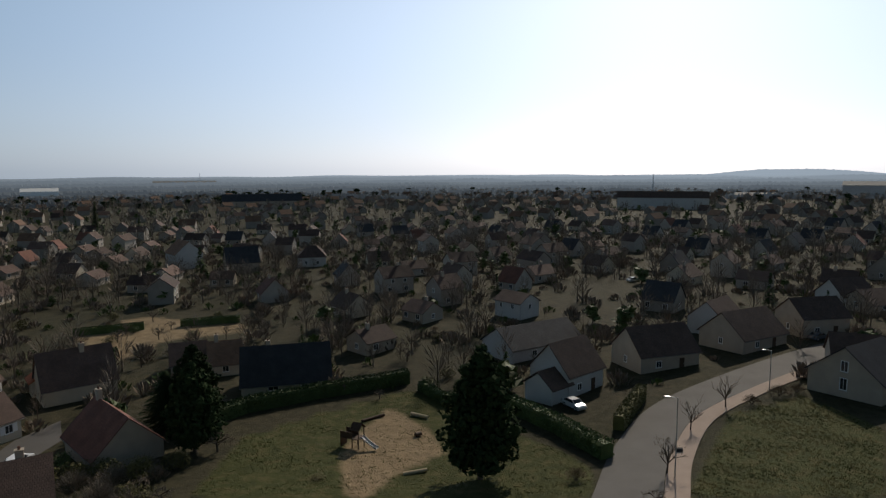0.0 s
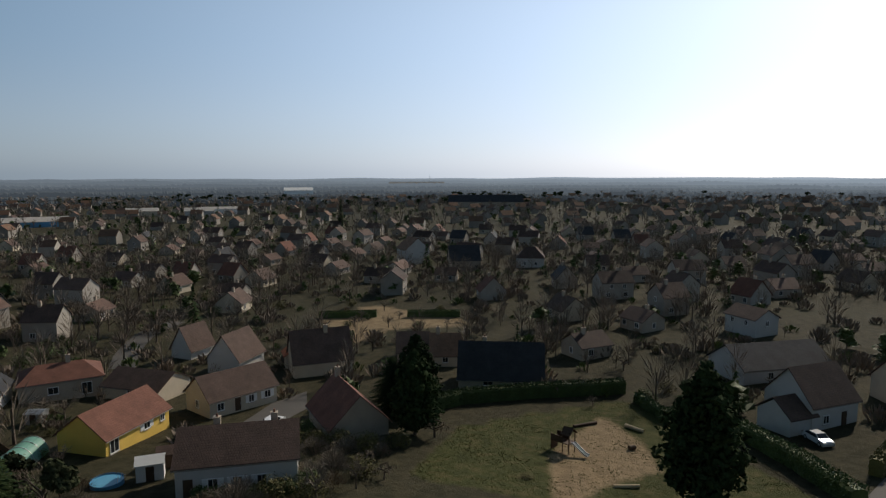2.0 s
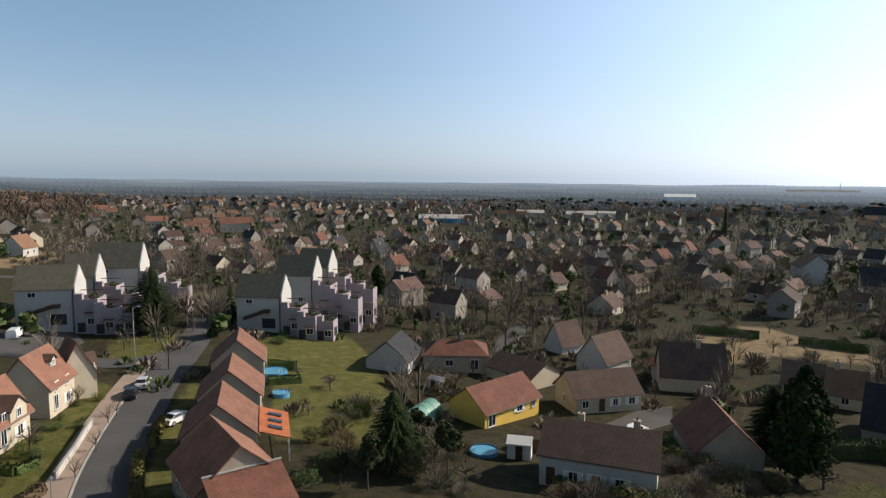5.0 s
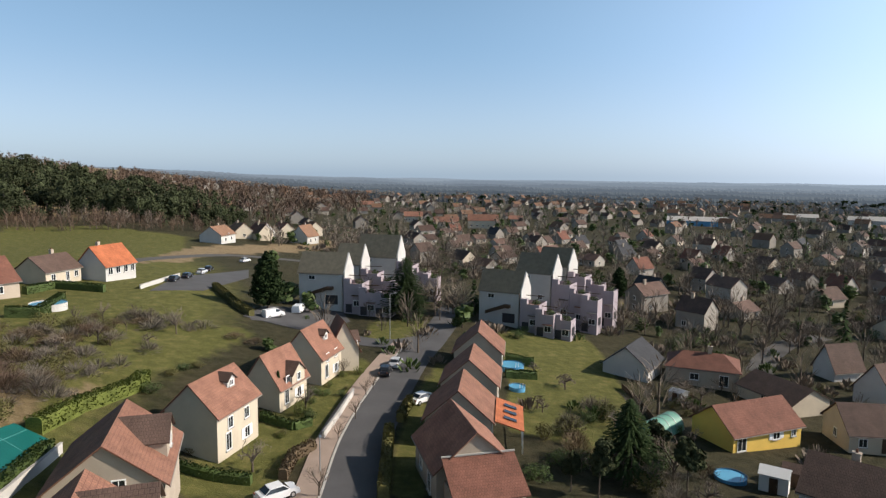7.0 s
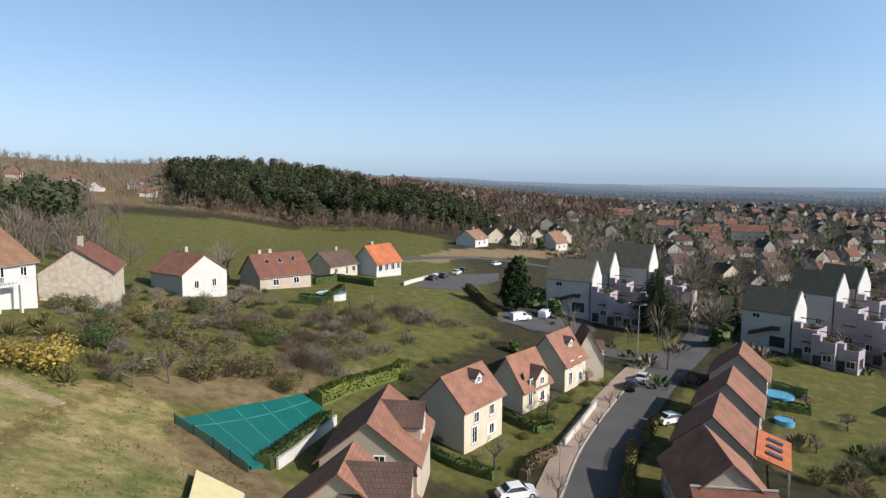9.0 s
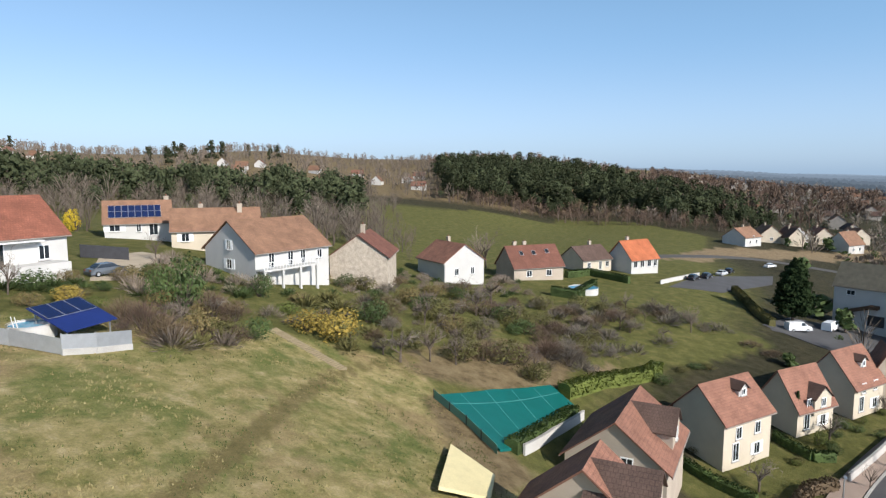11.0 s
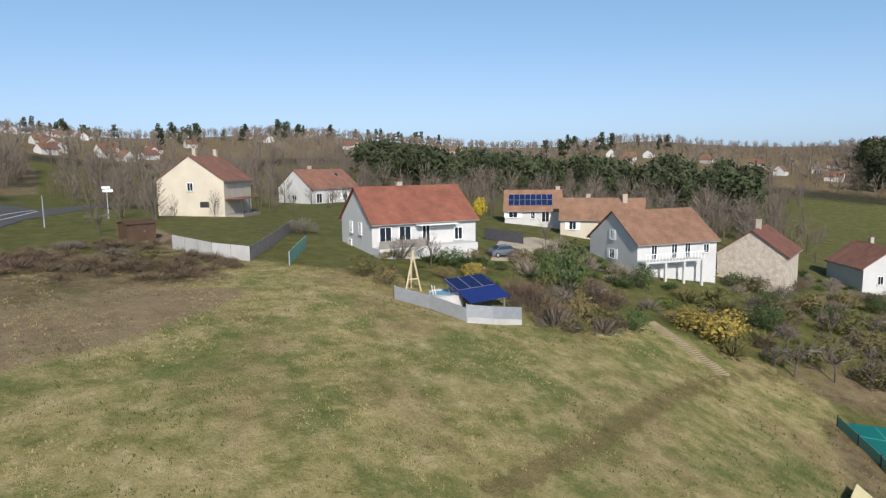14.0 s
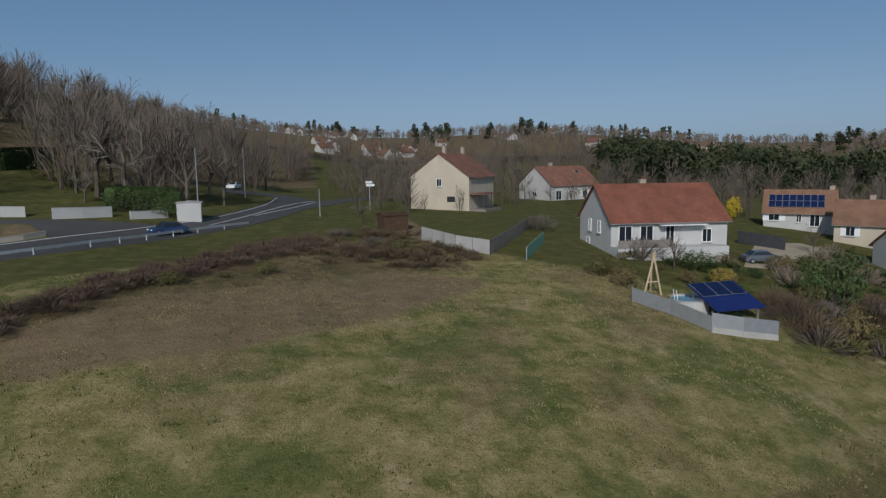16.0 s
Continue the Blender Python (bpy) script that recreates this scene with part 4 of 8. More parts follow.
def car(x, y, yaw, col, kind="car", label="parked car"):
    key = "%s_%s" % (kind, col.name)
    m = pose(x, y, ground(x, y) + 0.08, 0, 0, yaw)
    if key in CACHE:
        c = copy_thing(CACHE[key], m)
        c["label"] = label
        return c
    c = thing("car" if kind == "car" else "van", m, label, "car" if kind == "car" else "van")
    CACHE[key] = c
    bm = bmesh.new()
    pts = CAR_SIDE[kind]
    w = 0.86 if kind == "car" else 0.92
    low = 1.0 if kind == "car" else 1.25
    ring = []
    for s in (-1, -0.93, 0.93, 1):
        ring.append([bm.verts.new((px, s * w * (1 if pz < low else 0.84), (pz if abs(s) < 1 else 0.3 + (pz - 0.3) * 0.96))) for px, pz in pts])
    n = len(pts)
    for a, b in zip(ring, ring[1:]):
        for i in range(n):
            bm.faces.new((a[i], a[(i + 1) % n], b[(i + 1) % n], b[i]))
    bm.faces.new(ring[0][::-1]), bm.faces.new(ring[-1])
    bmesh.ops.recalc_face_normals(bm, faces=bm.faces)
    part("body", bm, col, c)
    for s in (-1, 1):
        bm = bmesh.new()
        g = CAR_GLASS[kind]
        prism(bm, g, lambda p: (p[0], s * w * (0.985 if p[1] < low + .05 else 0.86), p[1]), lambda p: (p[0], s * w * 0.7, p[1]))
        bmesh.ops.recalc_face_normals(bm, faces=bm.faces)
        part("side_window", bm, GLASS, c)
    for a, b in (((0.47, 1.455), (1.03, 1.0)), ((-0.97, 1.43), (-1.5, 1.02))) if kind == "car" else (((0.74, 1.87), (1.33, 1.24)),):
        bm = bmesh.new()
        e = 0.03 if a[0] > 0 else -0.03
        v = [bm.verts.new(p) for p in ((a[0] + e, -w * .76, a[1] - .04), (a[0] + e, w * .76, a[1] - .04), (b[0] + e, w * .82, b[1] + .04), (b[0] + e, -w * .82, b[1] + .04))]
        u = [bm.verts.new(q.co + Vector((-e * 3, 0, -0.05))) for q in v]
        for i in range(4):
            bm.faces.new((v[i], v[(i + 1) % 4], u[(i + 1) % 4], u[i]))
        bm.faces.new(v), bm.faces.new(u[::-1])
        bmesh.ops.recalc_face_normals(bm, faces=bm.faces)
        part("windscreen", bm, GLASS, c)

    def tyre(bm):
        tube(bm, (0, -0.1, 0), (0, 0.1, 0), 0.32, 0.32, 14)
        bm.faces.new([v for v in bm.verts][:14][::-1])

    def rim(bm):
        tube(bm, (0, -0.115, 0), (0, 0.115, 0), 0.19, 0.19, 10)
        bm.faces.new([v for v in bm.verts][:10][::-1])
    for wx in (-1.32, 1.33):
        for s in (-1, 1):
            t = share("wheel", shared("tyre", tyre, RUBBER), c, Matrix.Translation((wx, s * (w - 0.08), 0.32)))
            share("rim", shared("rim", rim, METAL), t)
    for s in (-1, 1):
        share("headlight", shared("headlight", lambda bm: box(bm, -0.05, 0.06, -0.2, 0.2, -0.07, 0.07), WHITE_PAINT), c, Matrix.Translation((2.02, s * 0.6, 0.68)))
        share("tail_light", shared("tail_light", lambda bm: box(bm, -0.06, 0.05, -0.14, 0.14, -0.09, 0.09), TILE_RED), c, Matrix.Translation((-2.08, s * 0.66, 0.8)))
    return c


SILVER, WHITE_CAR, BLACK_CAR, BLUE_CAR, GREY_CAR, RED_CAR = (paint("silver", (.55, .56, .58)), paint("white", (.8, .8, .8)), paint("black", (.02, .02, .024)), paint("blue", (.03, .06, .13)), paint("grey", (.10, .11, .12)), paint("maroon", (.12, .02, .02)))


# ---------------------------------------------------------------- street and garden things
def street_lamp(x, y, h, arm=1.2, yaw=0.0, label="slim grey street lamp on a tall pole"):
    t = thing("street_lamp", pose(x, y, ground(x, y), 0, 0, yaw), label, "street lamp")
    bm = bmesh.new()
    tube(bm, (0, 0, -0.3), (0, 0, h), 0.09, 0.05, 8)
    part("pole", bm, METAL, t)
    if arm:
        bm = bmesh.new()
        tube(bm, (0, 0, h - 0.05), (arm, 0, h + 0.15), 0.04, 0.035, 6)
        part("arm", bm, METAL, t)
        bm = boxed(arm - 0.1, arm + 0.5, -0.13, 0.13, h + 0.08, h + 0.2)
        part("lamp_head", bm, METAL, t)
    return t


def run(pts, step):
    """Even steps along a line: (x, y, bearing) of each piece and its length."""
    out = []
    for (x0, y0), (x1, y1) in zip(pts, pts[1:]):
        ln = math.hypot(x1 - x0, y1 - y0)
        n = max(1, round(ln / step))
        for i in range(n):
            a, b = i / n, (i + 1) / n
            out.append((x0 + (x1 - x0) * a, y0 + (y1 - y0) * a, x0 + (x1 - x0) * b, y0 + (y1 - y0) * b))
    return out


def fence(pts, h, mat, label, step=2.0, post=None, base=None, thick=0.05):
    t = thing("fence", Matrix(), label, "fence")
    for x0, y0, x1, y1 in run(pts, step):
        g0, g1 = ground(x0, y0), ground(x1, y1)
        bm = bmesh.new()
        tube(bm, (x0, y0, g0 - 0.3), (x0, y0, g0 + h + 0.08), 0.06, 0.06, 6)
        part("post", bm, post or DARK_METAL, t)
        d = Vector((x1 - x0, y1 - y0, 0)).normalized()
        nrm = Vector((-d.y, d.x, 0)) * thick
        for nm, lo, hi, m, k in (("panel", 0.05 if not base else 0.45, h, mat, 1.0),) + ((("plinth", -0.3, 0.45, base, 2.2),) if base else ()):
            bm = bmesh.new()
            q = [Vector((x0, y0, g0 + lo)), Vector((x1, y1, g1 + lo)), Vector((x1, y1, g1 + hi)), Vector((x0, y0, g0 + hi))]
            prism(bm, q, lambda p: p - nrm * k, lambda p: p + nrm * k)
            bmesh.ops.recalc_face_normals(bm, faces=bm.faces)
            part(nm, bm, m, t)
    return t


def garden_wall(pts, h, mat, label, w=0.22, cap=True):
    t = thing("garden_wall", Matrix(), label, "wall")
    for x0, y0, x1, y1 in run(pts, 3.0):
        g0, g1 = ground(x0, y0), ground(x1, y1)
        d = Vector((x1 - x0, y1 - y0, 0)).normalized()
        nrm = Vector((-d.y, d.x, 0)) * w / 2
        for nm, lo, hi, k, m in (("wall_section", -0.4, h, 1.0, mat), ("coping", h, h + 0.07, 1.35, CONCRETE))[:2 if cap else 1]:
            bm = bmesh.new()
            q = [Vector((x0, y0, g0 + lo)), Vector((x1, y1, g1 + lo)), Vector((x1, y1, g1 + hi)), Vector((x0, y0, g0 + hi))]
            prism(bm, q, lambda p: p - nrm * k, lambda p: p + nrm * k)
            bmesh.ops.recalc_face_normals(bm, faces=bm.faces)
            part(nm, bm, m, t)
    return t


def guard_rail(pts):
    t = thing("guard_rail", Matrix(), "galvanised steel guard rail along the road", "guard rail")
    for x0, y0, x1, y1 in run(pts, 4.0):
        g0, g1 = ground(x0, y0), ground(x1, y1)
        part("post", boxed(x0 - .06, x0 + .06, y0 - .06, y0 + .06, g0 - .3, g0 + .72), METAL, t)
        d = Vector((x1 - x0, y1 - y0, 0)).normalized()
        n = Vector((-d.y, d.x, 0)) * 0.07
        bm = bmesh.new()
        prof = [(0, .45), (1, .52), (0, .6), (1, .68), (0, .75), (-.3, .75), (-.3, .45)]
        prism(bm, prof, lambda p: Vector((x0, y0, g0 + p[1])) + n * p[0], lambda p: Vector((x1, y1, g1 + p[1])) + n * p[0])
        bmesh.ops.recalc_face_normals(bm, faces=bm.faces)
        part("rail", bm, METAL, t)


def round_pool(x, y, r=2.2, h=1.1, mat=None, label="round blue above-ground pool in the garden"):
    t = thing("garden_pool", pose(x, y, ground(x, y)), label, "pool")
    bm = bmesh.new()
    tube(bm, (0, 0, -0.5), (0, 0, h), r, r, 28, cap=False)
    tube(bm, (0, 0, h), (0, 0, h + 0.04), r + 0.12, r + 0.12, 28, cap=False)
    part("pool_wall", bm, mat or BLUE_PLASTIC, t)
    bm = bmesh.new()
    tube(bm, (0, 0, h - 0.4), (0, 0, h - 0.12), r - 0.02, r - 0.02, 28)
    part("pool_water", bm, WATER_BLUE, t)
    bm = bmesh.new()
    for k in range(2):
        tube(bm, (r - 0.3, k * 0.5, h - 0.2), (r - 0.1, k * 0.5, h + 0.8), 0.03, 0.03, 5)
    part("ladder", bm, WHITE_PAINT, t)


def lean_to(pts, th=0.14):
    """One tiled slope: two upper corners, then two lower ones."""
    bm = bmesh.new()
    roof_slab(bm, bm.loops.layers.uv.new("UVMap"), pts, th)
    bmesh.ops.recalc_face_normals(bm, faces=bm.faces)
    return bm


def shed(x, y, yaw, L, W, h, wall, roof, label, rise=0.6):
    t = thing("garden_shed", pose(x, y, ground(x, y), 0, 0, yaw), label, "shed")
    part("wall", gable_walls(L, W, h, h + rise, 1.0), wall, t)
    part("roof", gable_roof(L, W, h, h + rise, 0.2, 0.08), roof, t)
    opening(t, Matrix.Translation((0, -W / 2, 0)), 0.9, min(1.9, h - 0.1), "door")


def polytunnel(x, y, yaw, L=6, r=1.6):
    t = thing("polytunnel", pose(x, y, ground(x, y), 0, 0, yaw), "rounded green polytunnel greenhouse in the garden", "greenhouse")
    bm = bmesh.new()
    prof = [(math.cos(a) * r, math.sin(a) * r * 1.15) for a in [math.pi * i / 14 for i in range(15)]]
    prism(bm, prof, lambda p: (-L / 2, p[0], p[1]), lambda p: (L / 2, p[0], p[1]))
    bmesh.ops.recalc_face_normals(bm, faces=bm.faces)
    part("cover", bm, GREEN_SHEET, t)
    for k in range(5):
        bm = bmesh.new()
        px = -L / 2 + L * k / 4
        prism(bm, [(c * q, z * q) for c, z in prof for q in (1.0,)] + [(c * 1.03, z * 1.03) for c, z in prof[::-1]], lambda p: (px - .03, p[0], p[1]), lambda p: (px + .03, p[0], p[1]))
        part("hoop", bm, METAL, t)


def solar_array(parent_m, cols, rows, w, h, x0, slope_o, ex, ey, label):
    """Panels on a sloping plane: origin slope_o, unit vectors ex and ey."""
    t = thing("solar_array", parent_m, label, "solar panels")
    nz = ex.cross(ey)
    for i in range(cols):
        for j in range(rows):
            o = slope_o + ex * (x0 + i * (w + 0.04)) + ey * (j * (h + 0.04)) + nz * 0.1
            for nm, inset, lift, m in (("panel_frame", 0.0, 0.0, METAL), ("solar_sheet", 0.04, 0.012, SOLAR)):
                bm = bmesh.new()
                q = [o + ex * inset + ey * inset, o + ex * (w - inset) + ey * inset, o + ex * (w - inset) + ey * (h - inset), o + ex * inset + ey * (h - inset)]
                prism(bm, q, lambda p: p + nz * (lift - 0.04), lambda p: p + nz * lift)
                bmesh.ops.recalc_face_normals(bm, faces=bm.faces)
                part(nm, bm, m, t)


def fin(h, L, W, he, hr, side):
    """White pointed parapet wall that rises above the roof at one end."""
    bm = bmesh.new()
    k = 0.12
    pts = [(-W / 2 - 0.1, he - 3), (W / 2 + 0.1, he - 3), (W / 2 + 0.1, he + 0.1), (0, hr + k), (-W / 2 - 0.1, he + 0.1)]
    a = side * (L / 2 + 0.35)
    prism(bm, pts, lambda p: (a, p[0], p[1]), lambda p: (a + side * 0.3, p[0], p[1]))
    bmesh.ops.recalc_face_normals(bm, faces=bm.faces)
    part("gable_parapet", bm, RENDER_WHITE, h)


def terrace_flat(x, y, yaw, L, W, h, k):
    t = thing("terrace_flat", pose(x, y, ground(x, y) - 0.2, 0, 0, yaw), "dull pink stepped terrace flat with a planted roof terrace", "flat", "stepped terrace flats")
    part("wall", boxed(-L / 2, L / 2, -W / 2, W / 2, -2, h), RENDER_PINK, t)
    for nm, d in (("parapet", (-L / 2, L / 2, -W / 2, -W / 2 + .2)), ("parapet", (-L / 2, L / 2, W / 2 - .2, W / 2)), ("parapet", (-L / 2, -L / 2 + .2, -W / 2 + .2, W / 2 - .2)), ("parapet", (L / 2 - .2, L / 2, -W / 2 + .2, W / 2 - .2))):
        part(nm, boxed(*d, h, h + 0.9), RENDER_PINK, t)
    part("terrace_floor", boxed(-L / 2 + .2, L / 2 - .2, -W / 2 + .2, W / 2 - .2, h, h + 0.05), TILE_TERRA, t)
    part("screen_wall", boxed(-L / 2, -L / 2 + 1.6, -W / 2 - 0.03, -W / 2 + 1.2, h, h + 2.0), RENDER_PINK, t)
    opening(t, Matrix.Translation((L * 0.2, -W / 2, h * 0.35)), 1.6, 1.3, "window")
    opening(t, pose(L / 2, 0, h * 0.3, 0, 0, 90), 2.2, 1.8, "dark")
    opening(t, Matrix.Translation((-L * 0.22, -W / 2, h * 0.1)), 1.5, 2.0, "dark")
    part("pergola_beam", boxed(-L / 2 + 0.1, L / 2 - 0.1, W / 2 - 1.6, W / 2 - 1.4, h + 2.1, h + 2.25), DARK_WOOD, t)
    part("awning", boxed(-0.2, L / 2 - 0.2, -W / 2 - 0.9, -W / 2 - 0.02, h * 0.72, h * 0.72 + 0.08), (DARK_WOOD, TILE_TERRA, GREY_WOOD)[k % 3], t)
    rnd = random.Random(k)
    bm = bmesh.new()
    leaf_cloud(bm, rnd, (L * 0.15, 0, h + 1.0), (1.1, 0.9, 0.7), 160, 0.14)
    part("planter_shrub", bm, LEAF, t)


def steps(x0, y0, x1, y1, n, w, mat, label):
    t = thing("garden_steps", Matrix(), label, "steps")
    d = Vector((x1 - x0, y1 - y0, 0))
    u = d.normalized()
    s = Vector((-u.y, u.x, 0)) * w / 2
    for i in range(n):
        c = Vector((x0, y0, 0)) + d * (i + 0.5) / n
        z = ground(c.x, c.y)
        bm = bmesh.new()
        half = u * d.length / n * 0.3
        prism(bm, [c - half - s, c + half - s, c + half + s, c - half + s], lambda p: Vector((p.x, p.y, z - 0.3)), lambda p: Vector((p.x, p.y, z + 0.14)))
        bmesh.ops.recalc_face_normals(bm, faces=bm.faces)
        part("step", bm, mat, t)


def swing_frame(x, y, yaw, h=4.0):
    t = thing("swing_frame", pose(x, y, ground(x, y), 0, 0, yaw), "pale wooden A-shaped swing frame", "swing frame")
    for a, b in (((-0.9, 0, 0), (0.15, 0, h)), ((0.9, 0, 0), (-0.05, 0, h)), ((0.6, 1.4, 0), (0.0, 0.2, h * 0.95))):
        bm = bmesh.new()
        tube(bm, Vector(a) - Vector((0, 0, .3)), b, 0.09, 0.09, 7)
        part("leg", bm, PALE_WOOD, t)
    bm = bmesh.new()
    tube(bm, (-0.6, 0, h * 0.3), (0.6, 0, h * 0.3), 0.07, 0.07, 6)
    part("crossbar", bm, PALE_WOOD, t)


def playground_unit(x, y, yaw):
    t = thing("play_tower", pose(x, y, ground(x, y), 0, 0, yaw), "dark wooden play tower with a roofed platform and metal slide", "play tower")
    for px, py in ((-1.8, -.7), (-1.8, .7), (0, -.7), (0, .7), (1.0, -.7), (1.0, .7)):
        bm = bmesh.new()
        tube(bm, (px, py, -0.3), (px, py, 3.0 if px >= 0 else 2.2), 0.07, 0.07, 6)
        part("post", bm, DARK_WOOD, t)
    part("deck", boxed(-1.9, 1.1, -.8, .8, 1.3, 1.4), DARK_WOOD, t)
    for py in (-.78, .72):
        part("side_panel", boxed(-1.8, 0, py, py + .06, 1.4, 2.2), DARK_WOOD, t)
    part("lower_panel", boxed(-1.8, -1.72, -.7, .7, 0, 1.3), DARK_WOOD, t)
    part("tower_roof", gable_roof(1.3, 1.6, 2.7, 3.4, 0.15, 0.06), DARK_WOOD, t).location = (0.5, 0, 0)
    bm = bmesh.new()
    prof = [(1.1, 1.4), (1.4, 1.35), (3.1, 0.35), (3.5, 0.3)]
    for (a, z0), (b, z1) in zip(prof, prof[1:]):
        prism(bm, [(a, z0), (b, z1), (b, z1 + 0.05), (a, z0 + 0.05)], lambda p: (p[0], -.3, p[1]), lambda p: (p[0], .3, p[1]))
        for s in (-.33, .3):
            prism(bm, [(a, z0), (b, z1), (b, z1 + 0.25), (a, z0 + 0.25)], lambda p: (p[0], s, p[1]), lambda p: (p[0], s + .03, p[1]))
    bmesh.ops.recalc_face_normals(bm, faces=bm.faces)
    part("slide", bm, METAL, t)


def log(name, x, y, yaw, ln, r, mat, label, category):
    bm = bmesh.new()
    tube(bm, (-ln / 2, 0, r * 0.8), (ln / 2, 0, r * 0.85), r, r * 0.92, 9)
    bm.faces.new(list(bm.verts)[:9][::-1])
    ob = part(name, bm, mat)
    ob.matrix_basis = pose(x, y, ground(x, y), 0, 0, yaw)
    tagged(ob, label, category)


def skylights(h, W, he, hr, places, side=-1):
    s = (hr - he) / (W / 2)
    ang = math.degrees(math.atan(s))
    for px, f in places:
        yy = side * W / 2 * (1 - f)
        m = pose(px, yy, he + (W / 2 - abs(yy)) * s + 0.2, ang * (1 if side < 0 else -1), 0, 0)
        sk = share("skylight", shared("skylight_frame", lambda bm: box(bm, -.45, .45, -.6, .6, -.05, .06), METAL), h, m)
        share("pane", shared("skylight_pane", lambda bm: box(bm, -.38, .38, -.53, .53, .05, .075), GLASS), sk)


def balcony(h, L, W, he, z, depth, x0, x1, side=-1):
    """A balcony on posts along the front, with a slatted rail."""
    y0, y1 = (-W / 2 - depth, -W / 2) if side < 0 else (W / 2, W / 2 + depth)
    yr = y0 if side < 0 else y1
    part("balcony_slab", boxed(x0, x1, y0, y1, z - 0.25, z), RENDER_WHITE, h)
    n = 4
    for i in range(n):
        px = x0 + 0.2 + (x1 - x0 - 0.4) * i / (n - 1)
        part("column", boxed(px - .15, px + .15, yr - .15 * side - .15, yr - .15 * side + .15, -2, z - .25), RENDER_WHITE, h)
    part("handrail", boxed(x0, x1, yr - .04, yr + .04, z + .95, z + 1.02), WHITE_PAINT, h)
    k = int((x1 - x0) / 0.5)
    for i in range(k + 1):
        px = x0 + (x1 - x0) * i / k
        share("baluster", shared("baluster", lambda bm: box(bm, -.03, .03, -.02, .02, 0, .95), WHITE_PAINT), h, Matrix.Translation((px, yr, z)))


def tarpaulin(pts, seams):
    t = thing("tarpaulin", Matrix(), "large teal sheet with pale seams laid over a plot", "tarpaulin")
    s = patch("sheet", pts, TEAL_TARP, 0.35, "", "", "", 2.0)
    s.parent = t
    for a, b_ in seams:
        r = ribbon("seam", [a, b_], 0.12, SEAM, 0.365, "", "", 0.01, 1, "")
        r.parent = t


def thicket(seed, poly, n, kinds, r0, r1, tall=1.1, trees=0):
    """Wild shrubs scattered over a piece of ground, with a few small bare trees."""
    rnd = random.Random(seed)
    xs, ys = [p[0] for p in poly], [p[1] for p in poly]
    k = 0
    while k < n + trees:
        x, y = rnd.uniform(min(xs), max(xs)), rnd.uniform(min(ys), max(ys))
        if not bool(inside(np.array(x), np.array(y), poly)):
            continue
        if k < n:
            r = rnd.uniform(r0, r1)
            shrub(x, y, r, r * tall * rnd.uniform(0.8, 1.4), rnd.choice(kinds))
        else:
            bare_tree(x, y, rnd.uniform(3.0, 6.0), rnd.randrange(4))
        k += 1


def mast(x, y, h, label):
    t = thing("mast", pose(x, y, ground(x, y)), label, "mast")
    for a in range(3):
        bm = bmesh.new()
        tube(bm, (math.cos(a * 2.1) * h * 0.04, math.sin(a * 2.1) * h * 0.04, 0), (0, 0, h), 0.5, 0.3, 5)
        part("leg", bm, METAL, t)



# houses on the hill
red_house = house(-35.81, -73.78, 27.37, 179.5, 14.00, 10.13, 3.78, 7.65, RENDER_WHITE, TILE_RED, "white rendered house with a red tiled roof and terrace",
    "F:0.12:1.0:1.6:2.2:tall F:0.3:1.0:1.6:2.2:tall F:0.5:1.0:1.1:2.2:tall F:0.82:1.2:1.2:1.5:window L:0.35:2.2:0.9:1.4:window L:0.65:2.2:0.9:1.4:window L:0.3:0.3:1.0:1.0:window", [(-0.1, 0.2)])
brown_house = house(-69.55, -64.76, 23.12, 171.2, 12.96, 11.01, 4.16, 7.97, RENDER_WHITE, TILE_BROWN, "white house with a brown tiled roof, balcony and arched undercroft",
    "F:0.2:1.92:1.0:1.9:tall F:0.45:1.92:1.0:1.9:tall F:0.62:1.92:1.0:1.9:tall F:0.86:2.4:1.0:1.2:window L:0.5:1.6:1.2:1.3:shuttered L:0.5:4.2:0.8:1.3:shuttered", [(0.1, 0.4)])
cream_house = house(-19.49, -123.74, 29.34, 236.0, 12.04, 12.00, 6.28, 10.49, RENDER_CREAM, TILE_TERRA, "cream rendered gabled house with a covered wooden porch",
    "L:0.5:4.5:1.1:1.4:window L:0.7:1.6:1.6:1.0:dark", [(-0.6, 0.0), (0.2, 0.3), (0.8, 0.0)])
west_house = house(-50.99, -154.94, 29.13, 204.5, 15.57, 11.70, 3.67, 7.93, RENDER_WHITE, TILE_TERRA, "white bungalow with a rust tiled roof and french windows",
    "F:0.15:0.2:1.8:2.2:tall F:0.4:0.2:1.2:2.2:tall F:0.7:0.9:1.6:1.3:shuttered L:0.5:0.9:1.4:1.2:window", [(-0.3, 0.1)])
solar_house = house(-72.53, -96.29, 27.27, 143.1, 10.03, 8.50, 2.36, 5.62, RENDER_WHITE, TILE_BROWN, "white house with a brown roof carrying solar panels",
    "F:0.15:1.0:1.6:1.3:shuttered F:0.5:0.8:0.8:1.4:window F:0.72:0.2:1.4:2.1:tall", [(0.9, 0.2)])
brown_neighbour = house(-76.82, -82.63, 26.02, 137.2, 13.42, 8.50, 2.65, 5.74, RENDER_CREAM, TILE_BROWN, "cream bungalow with a long brown tiled roof",
    "F:0.15:0.9:1.2:1.3:shuttered F:0.6:0.9:1.2:1.3:window", [(-0.35, 0.2), (0.55, -0.2)])
